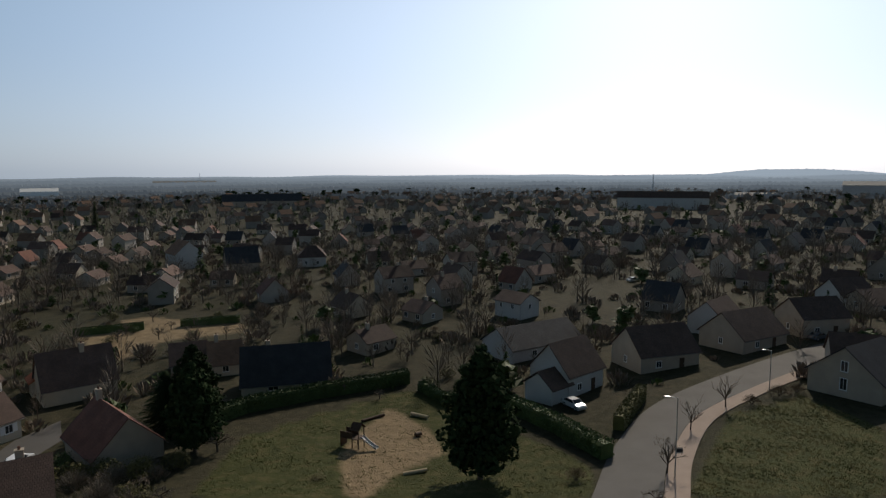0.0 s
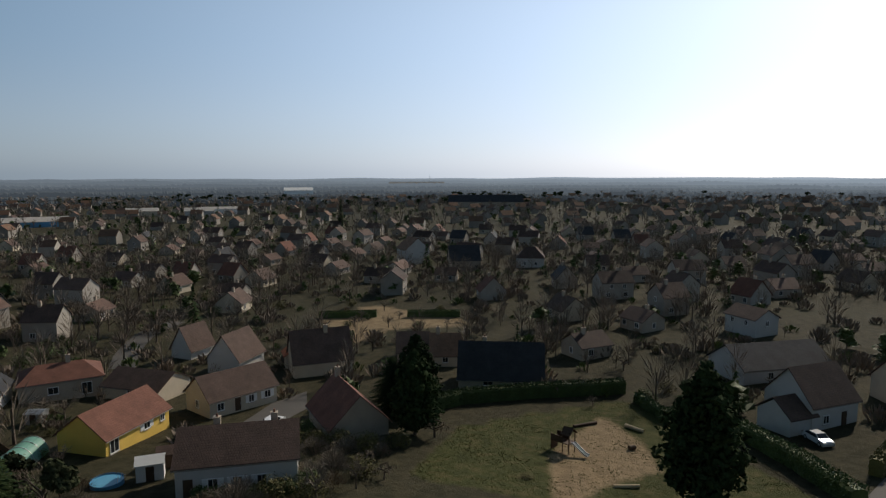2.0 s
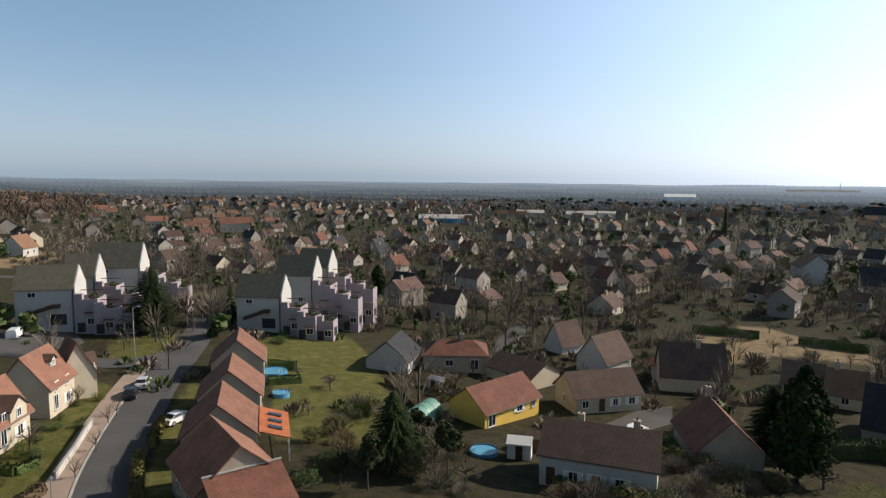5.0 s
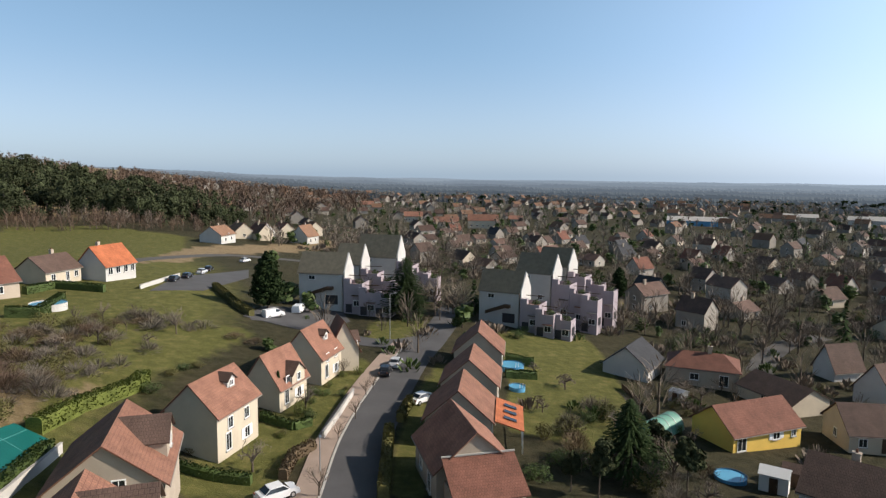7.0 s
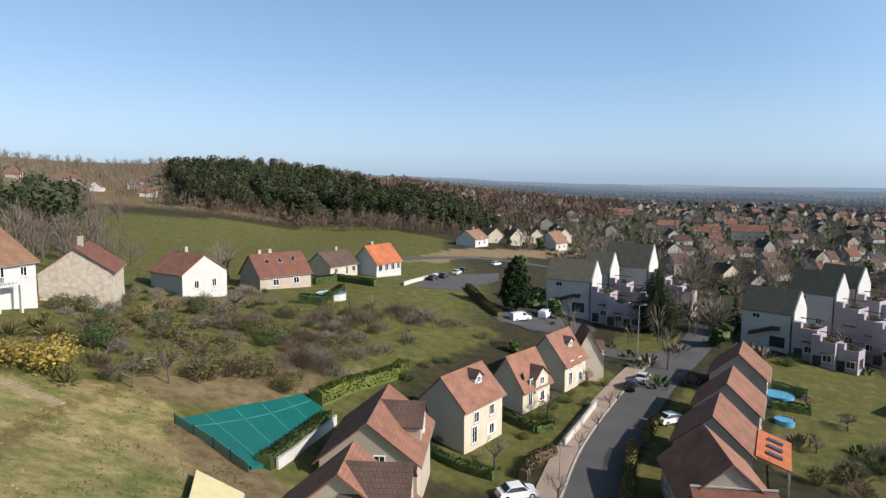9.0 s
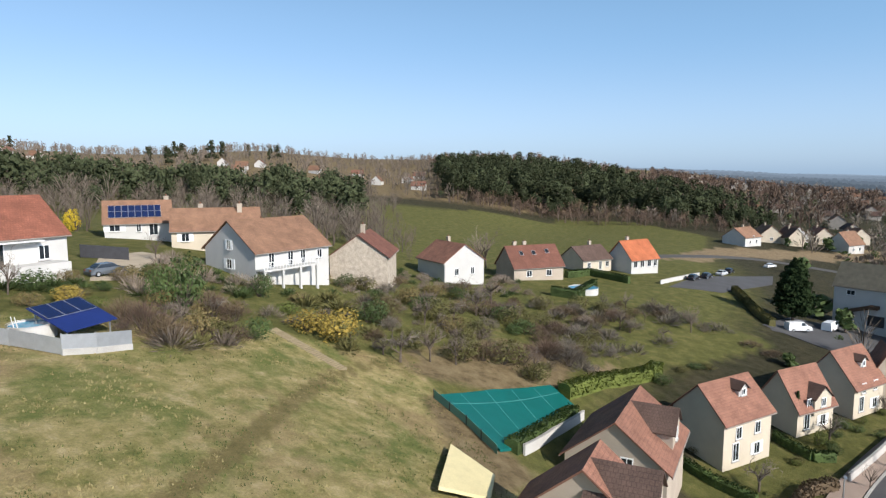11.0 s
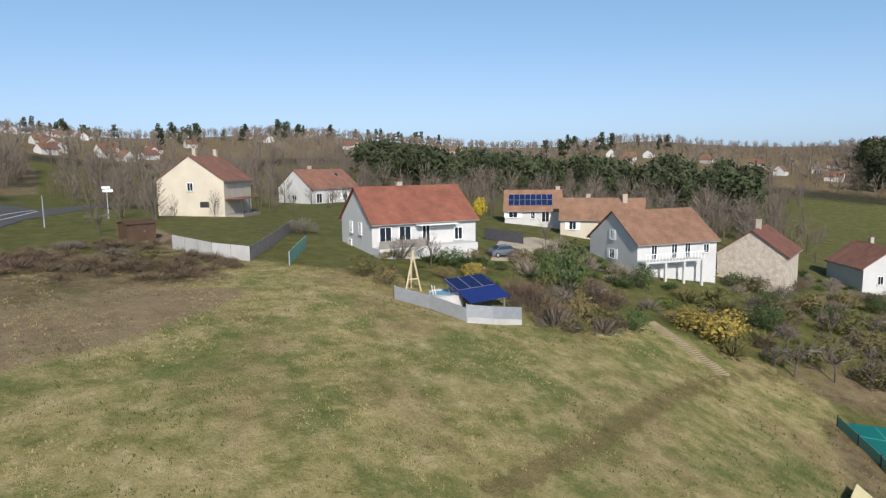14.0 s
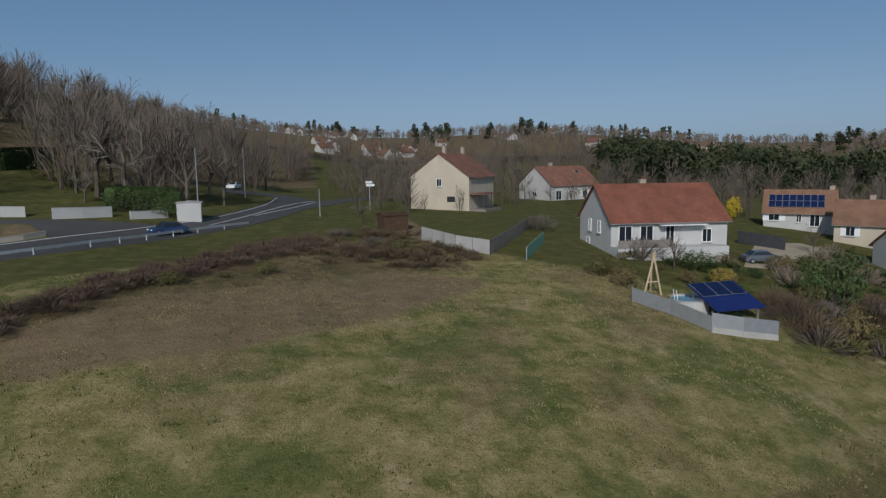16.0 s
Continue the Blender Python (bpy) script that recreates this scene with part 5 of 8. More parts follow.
stone_house = house(-86.20, -59.65, 20.95, 24.5, 10.62, 9.00, 3.82, 7.03, STONE, TILE_RUST, "old stone house with a dull rust tiled roof",
    "L:0.25:0.8:1.2:1.8:dark L:0.7:0.5:1.6:2.0:dark", [(0.2, 0.0)])
small_white_house = house(-116.71, -59.50, 16.31, 59.5, 10.44, 9.35, 3.94, 7.15, RENDER_WHITE, TILE_TERRA, "small white house with terracotta tiles on the slope",
    "R:0.3:1.2:1.0:1.4:window R:0.7:1.2:1.0:1.4:window", [(-0.3, 0.1)])
velux_house = house(-136.08, -49.44, 14.53, 139.5, 12.30, 8.63, 2.73, 6.86, RENDER_BEIGE, TILE_RUST, "low house with a wide dull red roof and skylights",
    "F:0.3:0.6:1.4:1.3:window F:0.7:0.6:1.4:1.3:window", [(-0.6, 0.1), (-0.2, 0.1)])
dark_brown_house = house(-158.32, -42.68, 13.65, 149.5, 9.49, 8.07, 2.89, 5.79, RENDER_CREAM, TILE_DARK, "cream house with a dark brown roof and a balcony",
    "F:0.2:0.9:1.2:1.3:window F:0.6:0.3:1.0:2.0:tall F:0.85:0.9:1.2:1.3:window", [(0.3, 0.1)])
orange_house = house(-164.81, -32.46, 13.01, 148.5, 9.43, 8.00, 3.54, 7.67, RENDER_WHITE, TILE_ORANGE, "white house with a new bright orange roof and glazed veranda",
    "F:0.15:1.5:1.4:1.9:tall F:0.4:1.5:1.4:1.9:tall F:0.65:1.5:1.4:1.9:tall F:0.88:1.5:1.2:1.9:tall", [(-0.4, 0.1)])
field_house = house(-292.31, -13.78, 7.88, 154.0, 12.37, 9.87, 3.64, 7.18, RENDER_WHITE, TILE_BROWN, "white house with a brown roof below the wood",
    "F:0.3:1.0:1.2:1.3:window F:0.7:1.0:1.2:1.3:window F:0.5:3.0:1.2:1.2:window", [(0.2, 0.1)])
field_house_2 = house(-316.36, 4.24, 6.43, 209.2, 9.56, 7.64, 3.50, 7.26, RENDER_CREAM, TILE_DARK, "cream house with a dark roof below the wood",
    "F:0.3:1.0:1.2:1.3:window F:0.7:1.0:1.2:1.3:window", [(0.2, 0.1)])
field_house_3 = house(-315.01, 24.73, 4.42, 145.8, 11.06, 8.84, 3.70, 8.65, RENDER_WHITE, TILE_BROWN, "white gabled house below the wood",
    "F:0.3:1.0:1.2:1.3:window F:0.7:1.0:1.2:1.3:window", [(0.2, 0.1)])

# houses along the curving street
street_house = house(-77.16, -4.75, 5.78, 148.5, 8.31, 6.64, 5.39, 8.58, RENDER_CREAM, TILE_TERRA, "two storey house with grey gable and terracotta roof",
    "F:0.25:0.8:1.1:2.0:tall F:0.7:0.8:1.1:1.3:shuttered F:0.3:3.2:1.0:1.3:window F:0.7:3.2:1.0:1.3:window", (), group="houses along the street")
street_house_2 = house(-90.10, 2.81, 5.81, 144.8, 6.95, 5.56, 3.49, 7.45, RENDER_CREAM, TILE_TERRA, "two storey cream house with a front gable",
    "F:0.25:0.8:1.1:2.0:tall F:0.7:0.8:1.1:1.3:shuttered F:0.3:3.2:1.0:1.3:window F:0.7:3.2:1.0:1.3:window", (), group="houses along the street")
street_house_3 = house(-100.19, 8.74, 5.82, 148.3, 7.21, 6.50, 4.28, 8.20, RENDER_CREAM, TILE_TERRA, "two storey cream house with a small dormer",
    "F:0.25:0.8:1.1:2.0:tall F:0.7:0.8:1.1:1.3:shuttered F:0.3:3.2:1.0:1.3:window F:0.7:3.2:1.0:1.3:window", (), group="houses along the street")
street_house_4 = house(-104.94, 13.80, 5.76, 184.5, 5.37, 4.82, 3.57, 8.17, RENDER_CREAM, TILE_TERRA, "two storey cream house with a front gable",
    "F:0.25:0.8:1.1:2.0:tall F:0.7:0.8:1.1:1.3:shuttered F:0.3:3.2:1.0:1.3:window F:0.7:3.2:1.0:1.3:window", (), group="houses along the street")
near_house = house(-59.90, -11.75, 8.00, 180.0, 10.60, 8.90, 4.40, 7.90, RENDER_BEIGE, TILE_TERRA, "beige rendered house with a tall window in its gable",
    "L:0.62:3.0:1.1:2.0:window", (), group="houses along the street")
nearest_house = house(-37.63, -9.47, 13.28, 181.8, 4.19, 8.50, 3.50, 7.00, RENDER_BEIGE, TILE_TERRA, "house with a steep terracotta roof beside the meadow",
    "L:0.5:3.0:1.1:1.4:window", (), group="houses along the street")
lane_house = house(-62.98, 21.22, 4.80, 178.0, 9.60, 8.20, 3.60, 7.20, RENDER_BEIGE, TILE_TERRA, "house with a terracotta roof and a tiled lean-to annex",
    "L:0.4:1.0:1.1:1.3:window B:0.3:1.0:1.2:1.3:window B:0.7:0.2:1.4:2.1:tall F:0.4:0.9:1.2:1.3:window", (), group="houses along the street")
lane_house_2 = house(-76.32, 25.39, 4.16, 157.4, 8.80, 8.20, 3.60, 7.20, RENDER_BEIGE, TILE_TERRA, "house with a terracotta roof and shaded beige gable",
    "L:0.4:1.0:1.1:1.3:window B:0.3:1.0:1.2:1.3:window B:0.7:0.2:1.4:2.1:tall F:0.4:0.9:1.2:1.3:window", (), group="houses along the street")
lane_house_3 = house(-89.82, 31.50, 3.81, 156.5, 9.00, 8.20, 3.60, 7.20, RENDER_BEIGE, TILE_TERRA, "house with a terracotta roof and shaded beige gable",
    "L:0.4:1.0:1.1:1.3:window B:0.3:1.0:1.2:1.3:window B:0.7:0.2:1.4:2.1:tall F:0.4:0.9:1.2:1.3:window", (), group="houses along the street")
lane_house_4 = house(-105.5, 38.45, 3.75, 157.0, 9.00, 8.20, 3.60, 7.20, RENDER_BEIGE, TILE_TERRA, "house with a terracotta roof and shaded beige gable",
    "L:0.4:1.0:1.1:1.3:window B:0.3:1.0:1.2:1.3:window B:0.7:0.2:1.4:2.1:tall F:0.4:0.9:1.2:1.3:window", (), group="houses along the street")

# houses in the dip below the hill
yellow_house = house(-72.16, 66.78, 0.96, 94.5, 12.34, 7.67, 2.35, 5.17, RENDER_YELLOW, TILE_RUST, "bright yellow rendered house with a red-brown roof",
    "F:0.12:0.1:1.6:2.2:tall F:0.62:0.9:1.3:1.2:shuttered F:0.88:0.9:0.9:1.2:window", ())
long_white_house = house(-66.77, 85.20, -0.05, 66.8, 11.90, 7.77, 2.76, 5.72, RENDER_CREAM, TILE_DARK, "long cream bungalow with a dark brown roof",
    "F:0.15:0.9:1.2:1.2:window F:0.4:0.1:1.0:2.1:door F:0.6:0.9:1.0:1.2:shuttered F:0.85:0.9:1.2:1.2:shuttered L:0.5:0.9:1.0:1.2:window", ())
dark_roof_house = house(-84.83, 85.58, -0.55, 3.0, 11.42, 8.00, 2.20, 4.23, RENDER_CREAM, TILE_DARK, "cream gabled house with a dark brown roof",
    "F:0.5:0.9:1.2:1.2:window", ())
cream_gable_house = house(-63.97, 108.62, -1.12, 220.0, 11.22, 8.47, 3.24, 8.31, RENDER_CREAM, TILE_DARK, "cream house with a sunlit gable and columned porch",
    "F:0.45:0.1:1.2:2.1:tall F:0.65:0.1:1.2:2.1:tall F:0.85:0.9:1.2:1.2:window", [(-0.2, 0.1)])
brown_gable_house = house(-43.35, 81.00, 0.16, 136.0, 11.25, 8.41, 2.83, 6.89, RENDER_BEIGE, TILE_RUST, "beige gabled house with a brown roof and pergola",
    "R:0.5:1.2:1.0:1.2:window", [(0.8, 0.0)])
black_roof_house = house(-27.84, 110.79, -0.34, 14.0, 14.91, 8.50, 2.16, 7.46, RENDER_CREAM, TILE_SLATE, "long house with a black slate roof and low cream walls",
    "F:0.35:0.8:1.8:1.2:window F:0.7:0.8:1.2:1.2:window", [(-0.4, 0.1)])
pair_house = house(-49.64, 122.26, -0.90, 22.1, 6.49, 8.00, 2.31, 5.43, RENDER_BEIGE, TILE_DARK, "beige house with a dark tiled roof",
    "F:0.5:0.9:1.2:1.2:window", ())
pair_house_2 = house(-42.23, 121.39, -0.75, 19.2, 5.94, 8.00, 2.45, 5.77, RENDER_CREAM, TILE_BROWN, "cream house with a brown tiled roof and chimney",
    "F:0.5:0.9:1.2:1.2:window", [(-0.5, 0.0)])
hedge_house = house(-45.16, 58.67, 3.01, 31.9, 12.67, 8.50, 3.69, 6.28, RENDER_WHITE, TILE_DARK, "white bungalow with a dark brown roof and many shutters",
    "F:0.1:0.1:1.0:2.1:door F:0.3:0.9:1.1:1.2:shuttered F:0.5:0.9:1.1:1.2:shuttered F:0.7:0.9:1.1:1.2:shuttered", [(-0.4, 0.3), (0.6, 0.3)])
grey_gable_house = house(-103.95, 68.99, 0.65, 309.8, 9.37, 8.46, 2.33, 5.69, RENDER_WHITE, TILE_SLATE, "white gabled house with a black roof",
    "L:0.5:1.0:1.0:1.2:window", ())
hip_house = house(-98.82, 80.53, 0.11, 50.9, 12.39, 9.00, 2.91, 4.77, RENDER_BEIGE, TILE_RUST, "beige bungalow with a brown hipped roof",
    "F:0.4:0.8:1.6:1.2:window F:0.8:0.1:1.6:2.0:tall", [(0.2, 0.0)], hip=3.0)
bend_house = house(-80.98, 105.09, -1.44, 273.0, 8.81, 7.04, 3.17, 7.65, RENDER_WHITE, TILE_DARK, "white house with a dark roof by the bend",
    "F:0.5:0.9:1.2:1.2:window L:0.5:0.9:1.0:1.2:window", ())
bend_house_2 = house(-96.33, 110.53, -1.66, 266.0, 6.73, 5.38, 2.47, 6.81, RENDER_WHITE, TILE_DARK, "white house with a dark roof behind a curved wall",
    "F:0.5:0.9:1.2:1.2:window", ())

# houses along the lower street
lower_house = house(20.80, 105.54, 1.10, 40.2, 9.13, 8.20, 3.82, 8.14, RENDER_WHITE, TILE_DARK, "white house with a dark brown roof and garage wing",
    "F:0.3:0.9:1.2:1.2:window F:0.7:0.1:1.0:2.1:door L:0.5:1.0:0.9:1.2:window", (), group="houses along the street")
lower_house_2 = house(39.04, 116.01, 1.82, 18.0, 12.28, 9.25, 3.25, 7.33, RENDER_BEIGE, TILE_DARK, "beige house with a dark brown roof",
    "F:0.3:0.9:1.2:1.2:window F:0.7:0.1:1.0:2.1:door L:0.5:1.0:0.9:1.2:window", (), group="houses along the street")
lower_house_3 = house(59.41, 124.97, 3.04, 28.2, 12.71, 10.17, 2.80, 6.98, RENDER_BEIGE, TILE_DARK, "beige house with a dark roof and lean-to",
    "F:0.3:0.9:1.2:1.2:window F:0.7:0.1:1.0:2.1:door L:0.5:1.0:0.9:1.2:window", (), group="houses along the street")
lower_house_4 = house(76.78, 131.68, 3.73, 10.2, 10.66, 8.54, 4.03, 7.35, RENDER_BEIGE, TILE_DARK, "beige house with a dark brown roof",
    "F:0.3:0.9:1.2:1.2:window F:0.7:0.1:1.0:2.1:door L:0.5:1.0:0.9:1.2:window", (), group="houses along the street")
lower_house_5 = house(102.69, 151.07, 4.30, 18.0, 11.17, 8.97, 2.10, 4.85, RENDER_BEIGE, TILE_DARK, "beige house with a dark brown roof",
    "F:0.3:0.9:1.2:1.2:window F:0.7:0.1:1.0:2.1:door L:0.5:1.0:0.9:1.2:window", (), group="houses along the street")
corner_house = house(64.19, 95.74, 3.65, 32.4, 11.00, 10.50, 3.40, 7.60, RENDER_BEIGE, TILE_SLATE, "house with a shaded grey gable and a dark roof",
    "L:0.5:1.2:1.1:1.8:window L:0.5:4.0:1.1:1.6:window", ())
corner_house_2 = house(69.39, 104.39, 3.73, 337.3, 9.00, 8.00, 3.00, 6.50, RENDER_BEIGE, TILE_DARK, "house with a dark tiled roof behind the corner",
    "", ())
shutter_house = house(18.66, 160.35, 1.00, 311.2, 8.67, 6.95, 4.09, 6.02, RENDER_WHITE, TILE_DARK, "white house with dark shutters and a dark roof",
    "F:0.25:2.4:1.0:1.2:window F:0.7:2.4:1.0:1.2:window R:0.5:2.4:1.0:1.2:window", ())
long_dark_house = house(18.29, 129.09, 0.49, 31.8, 18.00, 10.00, 2.80, 6.00, RENDER_GREY, TILE_SLATE, "long low house with a dark roof",
    "F:0.3:0.9:1.2:1.2:window", ())
gable_house = house(59.38, 137.48, 2.65, 43.7, 10.00, 8.00, 3.40, 7.00, RENDER_WHITE, TILE_DARK, "white gabled house with a dark roof",
    "L:0.5:1.0:1.0:1.2:window", ())
gable_house_2 = house(99.21, 156.67, 3.86, 16.0, 10.00, 8.00, 3.40, 7.00, RENDER_WHITE, TILE_DARK, "white gabled house with a dark roof",
    "L:0.5:1.0:1.0:1.2:window", ())

# roads
ribbon("road", [(-58.9, 8.0), (-61.7, 9.0), (-75.2, 12.7), (-89.8, 18.5), (-106.9, 26.2), (-120.0, 33.3), (-134.5, 40.5), (-153.4, 48.4)], 6.2, ASPHALT, 0.06, "curving grey asphalt street between the houses", "road")
ribbon("pavement", [(-58.9, 8.0), (-61.7, 9.0), (-75.2, 12.7), (-89.8, 18.5), (-106.9, 26.2), (-116.4, 31.1)], 2.6, PAVING, 0.14, "pinkish pavement beside the street", "pavement", off=4.7)
ribbon("kerb", [(-58.9, 8.0), (-61.7, 9.0), (-75.2, 12.7), (-89.8, 18.5), (-106.9, 26.2), (-116.4, 31.1)], 0.25, CONCRETE, 0.17, "pale stone kerb", "kerb", cross=1, off=3.15)
ribbon("road", [(15.1, 53.2), (19.1, 63.7), (24.8, 77.2), (33.5, 90.9), (46.5, 101.6), (67.9, 115.0), (86.2, 123.8)], 7.0, ASPHALT_PALE, 0.07, "pale worn street curving past the houses", "road")
ribbon("pavement", [(15.1, 53.2), (19.1, 63.7), (24.8, 77.2), (33.5, 90.9), (46.5, 101.6), (62.0, 111.7)], 2.6, PAVING, 0.15, "sandy pavement beside the street", "pavement", off=-4.9)
ribbon("road", [(38.3, -61.5), (33.2, -66.1), (28.1, -72.5), (21.9, -81.5), (15.9, -92.9), (11.6, -111.4), (11.3, -130.5), (17.6, -138.0), (23.8, -128.6)], 7.5, ASPHALT, 0.06, "main road curving round the hill", "road")
ribbon("road", [(13.4, -103.8), (6.6, -123.2), (-2.4, -157.8), (-15.4, -181.1)], 5.0, ASPHALT_PALE, 0.05, "side road to the houses", "road")
ribbon("road", [(-191.7, -38.9), (-218.1, -29.8), (-244.7, -8.9), (-244.8, 17.1), (-238.7, 31.0)], 6.0, ASPHALT_PALE, 0.05, "upper street by the field", "road")
ribbon("road", [(-134.3, -0.9), (-135.1, 8.1), (-122.1, 17.9), (-118.4, 26.0), (-121.2, 33.6)], 6.0, ASPHALT, 0.05, "cross street below the vans", "road")
patch("car_park", [(-148.8, -21.2), (-174.0, -17.4), (-206.5, -1.0), (-187.8, -1.0), (-155.0, -10.8)], ASPHALT, 0.08, "asphalt car park on the slope", "car park")
patch("car_park", [(-133.8, -2.0), (-147.1, 2.7), (-155.0, 20.1), (-137.9, 20.3), (-125.7, 11.8)], ASPHALT, 0.08, "asphalt yard in front of the white terraces", "car park")
ribbon("road", [(-102.1, 96.8), (-110.9, 107.1), (-120.7, 122.8), (-124.1, 136.7)], 5.0, ASPHALT_PALE, 0.05, "lane bending between the bungalows", "road")
patch("driveway", [(-59.0, 74.2), (-60.9, 87.6), (-59.0, 95.4), (-53.8, 87.0), (-54.0, 77.7)], ASPHALT_PALE, 0.07, "asphalt driveway between the bungalows", "driveway")
patch("driveway", [(-43.0, -65.5), (-47.5, -71.5), (-53.5, -79.0), (-61.0, -80.5), (-63.0, -76.0), (-55.0, -70.0), (-49.5, -64.5)], GRAVEL, 0.06, "pale gravel drive between the upper houses", "driveway")
MAIN_ROAD = [(38.3, -61.5), (33.2, -66.1), (28.1, -72.5), (21.9, -81.5), (15.9, -92.9), (11.6, -111.4), (11.3, -130.5), (17.6, -138.0), (23.8, -128.6)]
# open ground kept clear of houses and trees
CLEAR = [(-67.6, 155.8, 26.0), (-83.8, 154.6, 22.0), (-11.9, 83.4, 30.0), (5.0, 84.9, 25.0), (15.5, 78.9, 18.0), (35.1, 92.9, 14.0), (47.3, 101.5, 12.0), (51.4, 189.1, 16.0), (42.1, 74.7, 30.0), (-90.8, 20.0, 12.0), (-108.1, 53.3, 26.0), (-110.9, 107.1, 8.0), (-123.5, 137.2, 8.0), (-57.0, 77.3, 12.0), (-179.5, 70.9, 26.0), (-192.6, 92.1, 24.0), (-194.2, 20.1, 22.0), (-226.3, 39.5, 22.0), (-417.2, 151.4, 25.0)]

# fittings of the houses
balcony(brown_house, 12.96, 11.01, 4.16, 1.9, 1.8, -12.96/2, 12.96*0.22)
part("terrace", boxed(-14.0/2, 14.0/2 - 1, -10.13/2 - 2.2, -10.13/2 - 0.02, -2.0, 0.9), RENDER_WHITE, red_house)
part("terrace_rail", boxed(-14.0/2, -1.0, -10.13/2 - 2.2, -10.13/2 - 2.12, 0.9, 1.8), GREY_WOOD, red_house)
part("awning", boxed(-1.5, 4.0, -10.13/2 - 1.2, -10.13/2 - 0.02, 3.2, 3.3), WHITE_PAINT, red_house)
skylights(velux_house, 8.63, 2.73, 6.86, [(-12.3*0.25, 0.6), (0.0, 0.6), (12.3*0.28, 0.65)])
skylights(west_house, 11.7, 3.67, 7.93, [(15.57*0.25, 0.65)])
sl = math.atan2(5.62 - 2.36, 8.5 / 2)
solar_array(pose(-72.53, -96.29, 27.27, 0, 0, 143.1), 8, 2, 0.95, 1.5, -4.4, Vector((0, -8.5 / 2 * 0.85, 2.36 + 0.15 * (5.62 - 2.36) + 0.2)), Vector((1, 0, 0)), Vector((0, math.cos(sl), math.sin(sl))), "two rows of dark blue solar panels on the roof")
dormer(street_house, 0.12*8.31, -1, 6.64, 5.39, 8.58, 1.5, TILE_DARK, RENDER_WHITE, 1.5, 1.1)
dormer(street_house_3, 0.1*7.21, -1, 6.5, 4.28, 8.2, 1.4, TILE_DARK, RENDER_WHITE, 1.3, 1.1)
dormer(street_house_2, 0.1*6.95, -1, 5.56, 3.49, 7.45, 3.2, TILE_DARK, RENDER_CREAM, -0.4, 1.6)
dormer(street_house_4, 0.1*5.37, -1, 4.82, 3.57, 8.17, 3.2, TILE_DARK, RENDER_CREAM, -0.4, 1.6)
dormer(near_house, 0.8, -1, 8.9, 4.4, 7.9, 4.0, TILE_DARK, RENDER_BEIGE, 0.2, 1.7)
dormer(nearest_house, -0.5, -1, 8.5, 3.5, 7.0, 4.0, TILE_DARK, RENDER_BEIGE, 0.2, 1.7)
part("porch_roof", boxed(-12.04/2, 12.04/2 - 4, -12.0/2 - 3.2, -12.0/2 - 0.02, 3.0, 3.15), TILE_TERRA, cream_house)
part("porch_post", boxed(-12.04/2 + 0.1, -12.04/2 + 0.28, -12.0/2 - 3.1, -12.0/2 - 2.95, -1, 3.0), DARK_WOOD, cream_house)
part("porch_post", boxed(-12.04/2 + 3.3, -12.04/2 + 3.48, -12.0/2 - 3.1, -12.0/2 - 2.95, -1, 3.0), DARK_WOOD, cream_house)
part("porch_post", boxed(-12.04/2 + 6.5, -12.04/2 + 6.68, -12.0/2 - 3.1, -12.0/2 - 2.95, -1, 3.0), DARK_WOOD, cream_house)
part("porch_deck", boxed(-12.04/2, 12.04/2 - 4, -12.0/2 - 3.3, -12.0/2 - 0.02, -1.5, 0.35), GREY_WOOD, cream_house)
part("annex_roof", lean_to([(-4.75, -4.0, 4.95), (-4.75, 3.6, 4.95), (-9.6, 3.6, 2.6), (-9.6, -4.0, 2.6)]), TILE_RUST, lane_house)
part("annex_wall", boxed(-9.1, -4.8, -3.7, 3.3, -2.5, 2.6), RENDER_BEIGE, lane_house)
part("flashing", boxed(-4.95, -4.78, -4.05, 3.65, 4.97, 5.12), CONCRETE, lane_house)
veranda = part("veranda_roof", lean_to([(4.3, -4.5, 3.62), (-4.3, -4.5, 3.62), (-4.3, -8.1, 2.5), (4.3, -8.1, 2.5)]), TILE_ORANGE, lane_house_2, "new orange tiled veranda roof")
for sx in (-2.2, 0.0, 2.2):
    bm = bmesh.new()
    prism(bm, [(-5.6, 3.36), (-7.2, 2.87), (-7.2, 2.97), (-5.6, 3.46)], lambda p: (sx - 0.4, p[0], p[1]), lambda p: (sx + 0.4, p[0], p[1]))
    bmesh.ops.recalc_face_normals(bm, faces=bm.faces)
    part("skylight", bm, GLASS, veranda)
for px in (-4.1, -1.4, 1.4, 4.1):
    part("veranda_post", boxed(px - 0.07, px + 0.07, -8.0, -7.86, -1.0, 2.5), WHITE_PAINT, lane_house_2)
part("veranda_rail", boxed(-4.1, 4.1, -7.98, -7.9, 0.8, 0.9), WHITE_PAINT, lane_house_2)
part("wing_roof", gable_roof(4.5, 4.5, 2.5, 4.0, 0.3), TILE_ORANGE, cream_gable_house).matrix_basis = pose(11.22*0.36, -8.47/2 - 1.4, 0, 0, 0, 90)
part("wing_wall", gable_walls(4.3, 4.2, 2.5, 3.9), RENDER_CREAM, cream_gable_house).matrix_basis = pose(11.22*0.36, -8.47/2 - 1.4, 0, 0, 0, 90)
part("wing_roof", gable_roof(5.0, 6.0, 2.4, 4.6, 0.3), TILE_DARK, lower_house).matrix_basis = pose(-9.13/2 - 1.6, -1.2, 0)
part("wing_wall", gable_walls(4.8, 5.6, 2.4, 4.4), RENDER_WHITE, lower_house).matrix_basis = pose(-9.13/2 - 1.6, -1.2, 0)

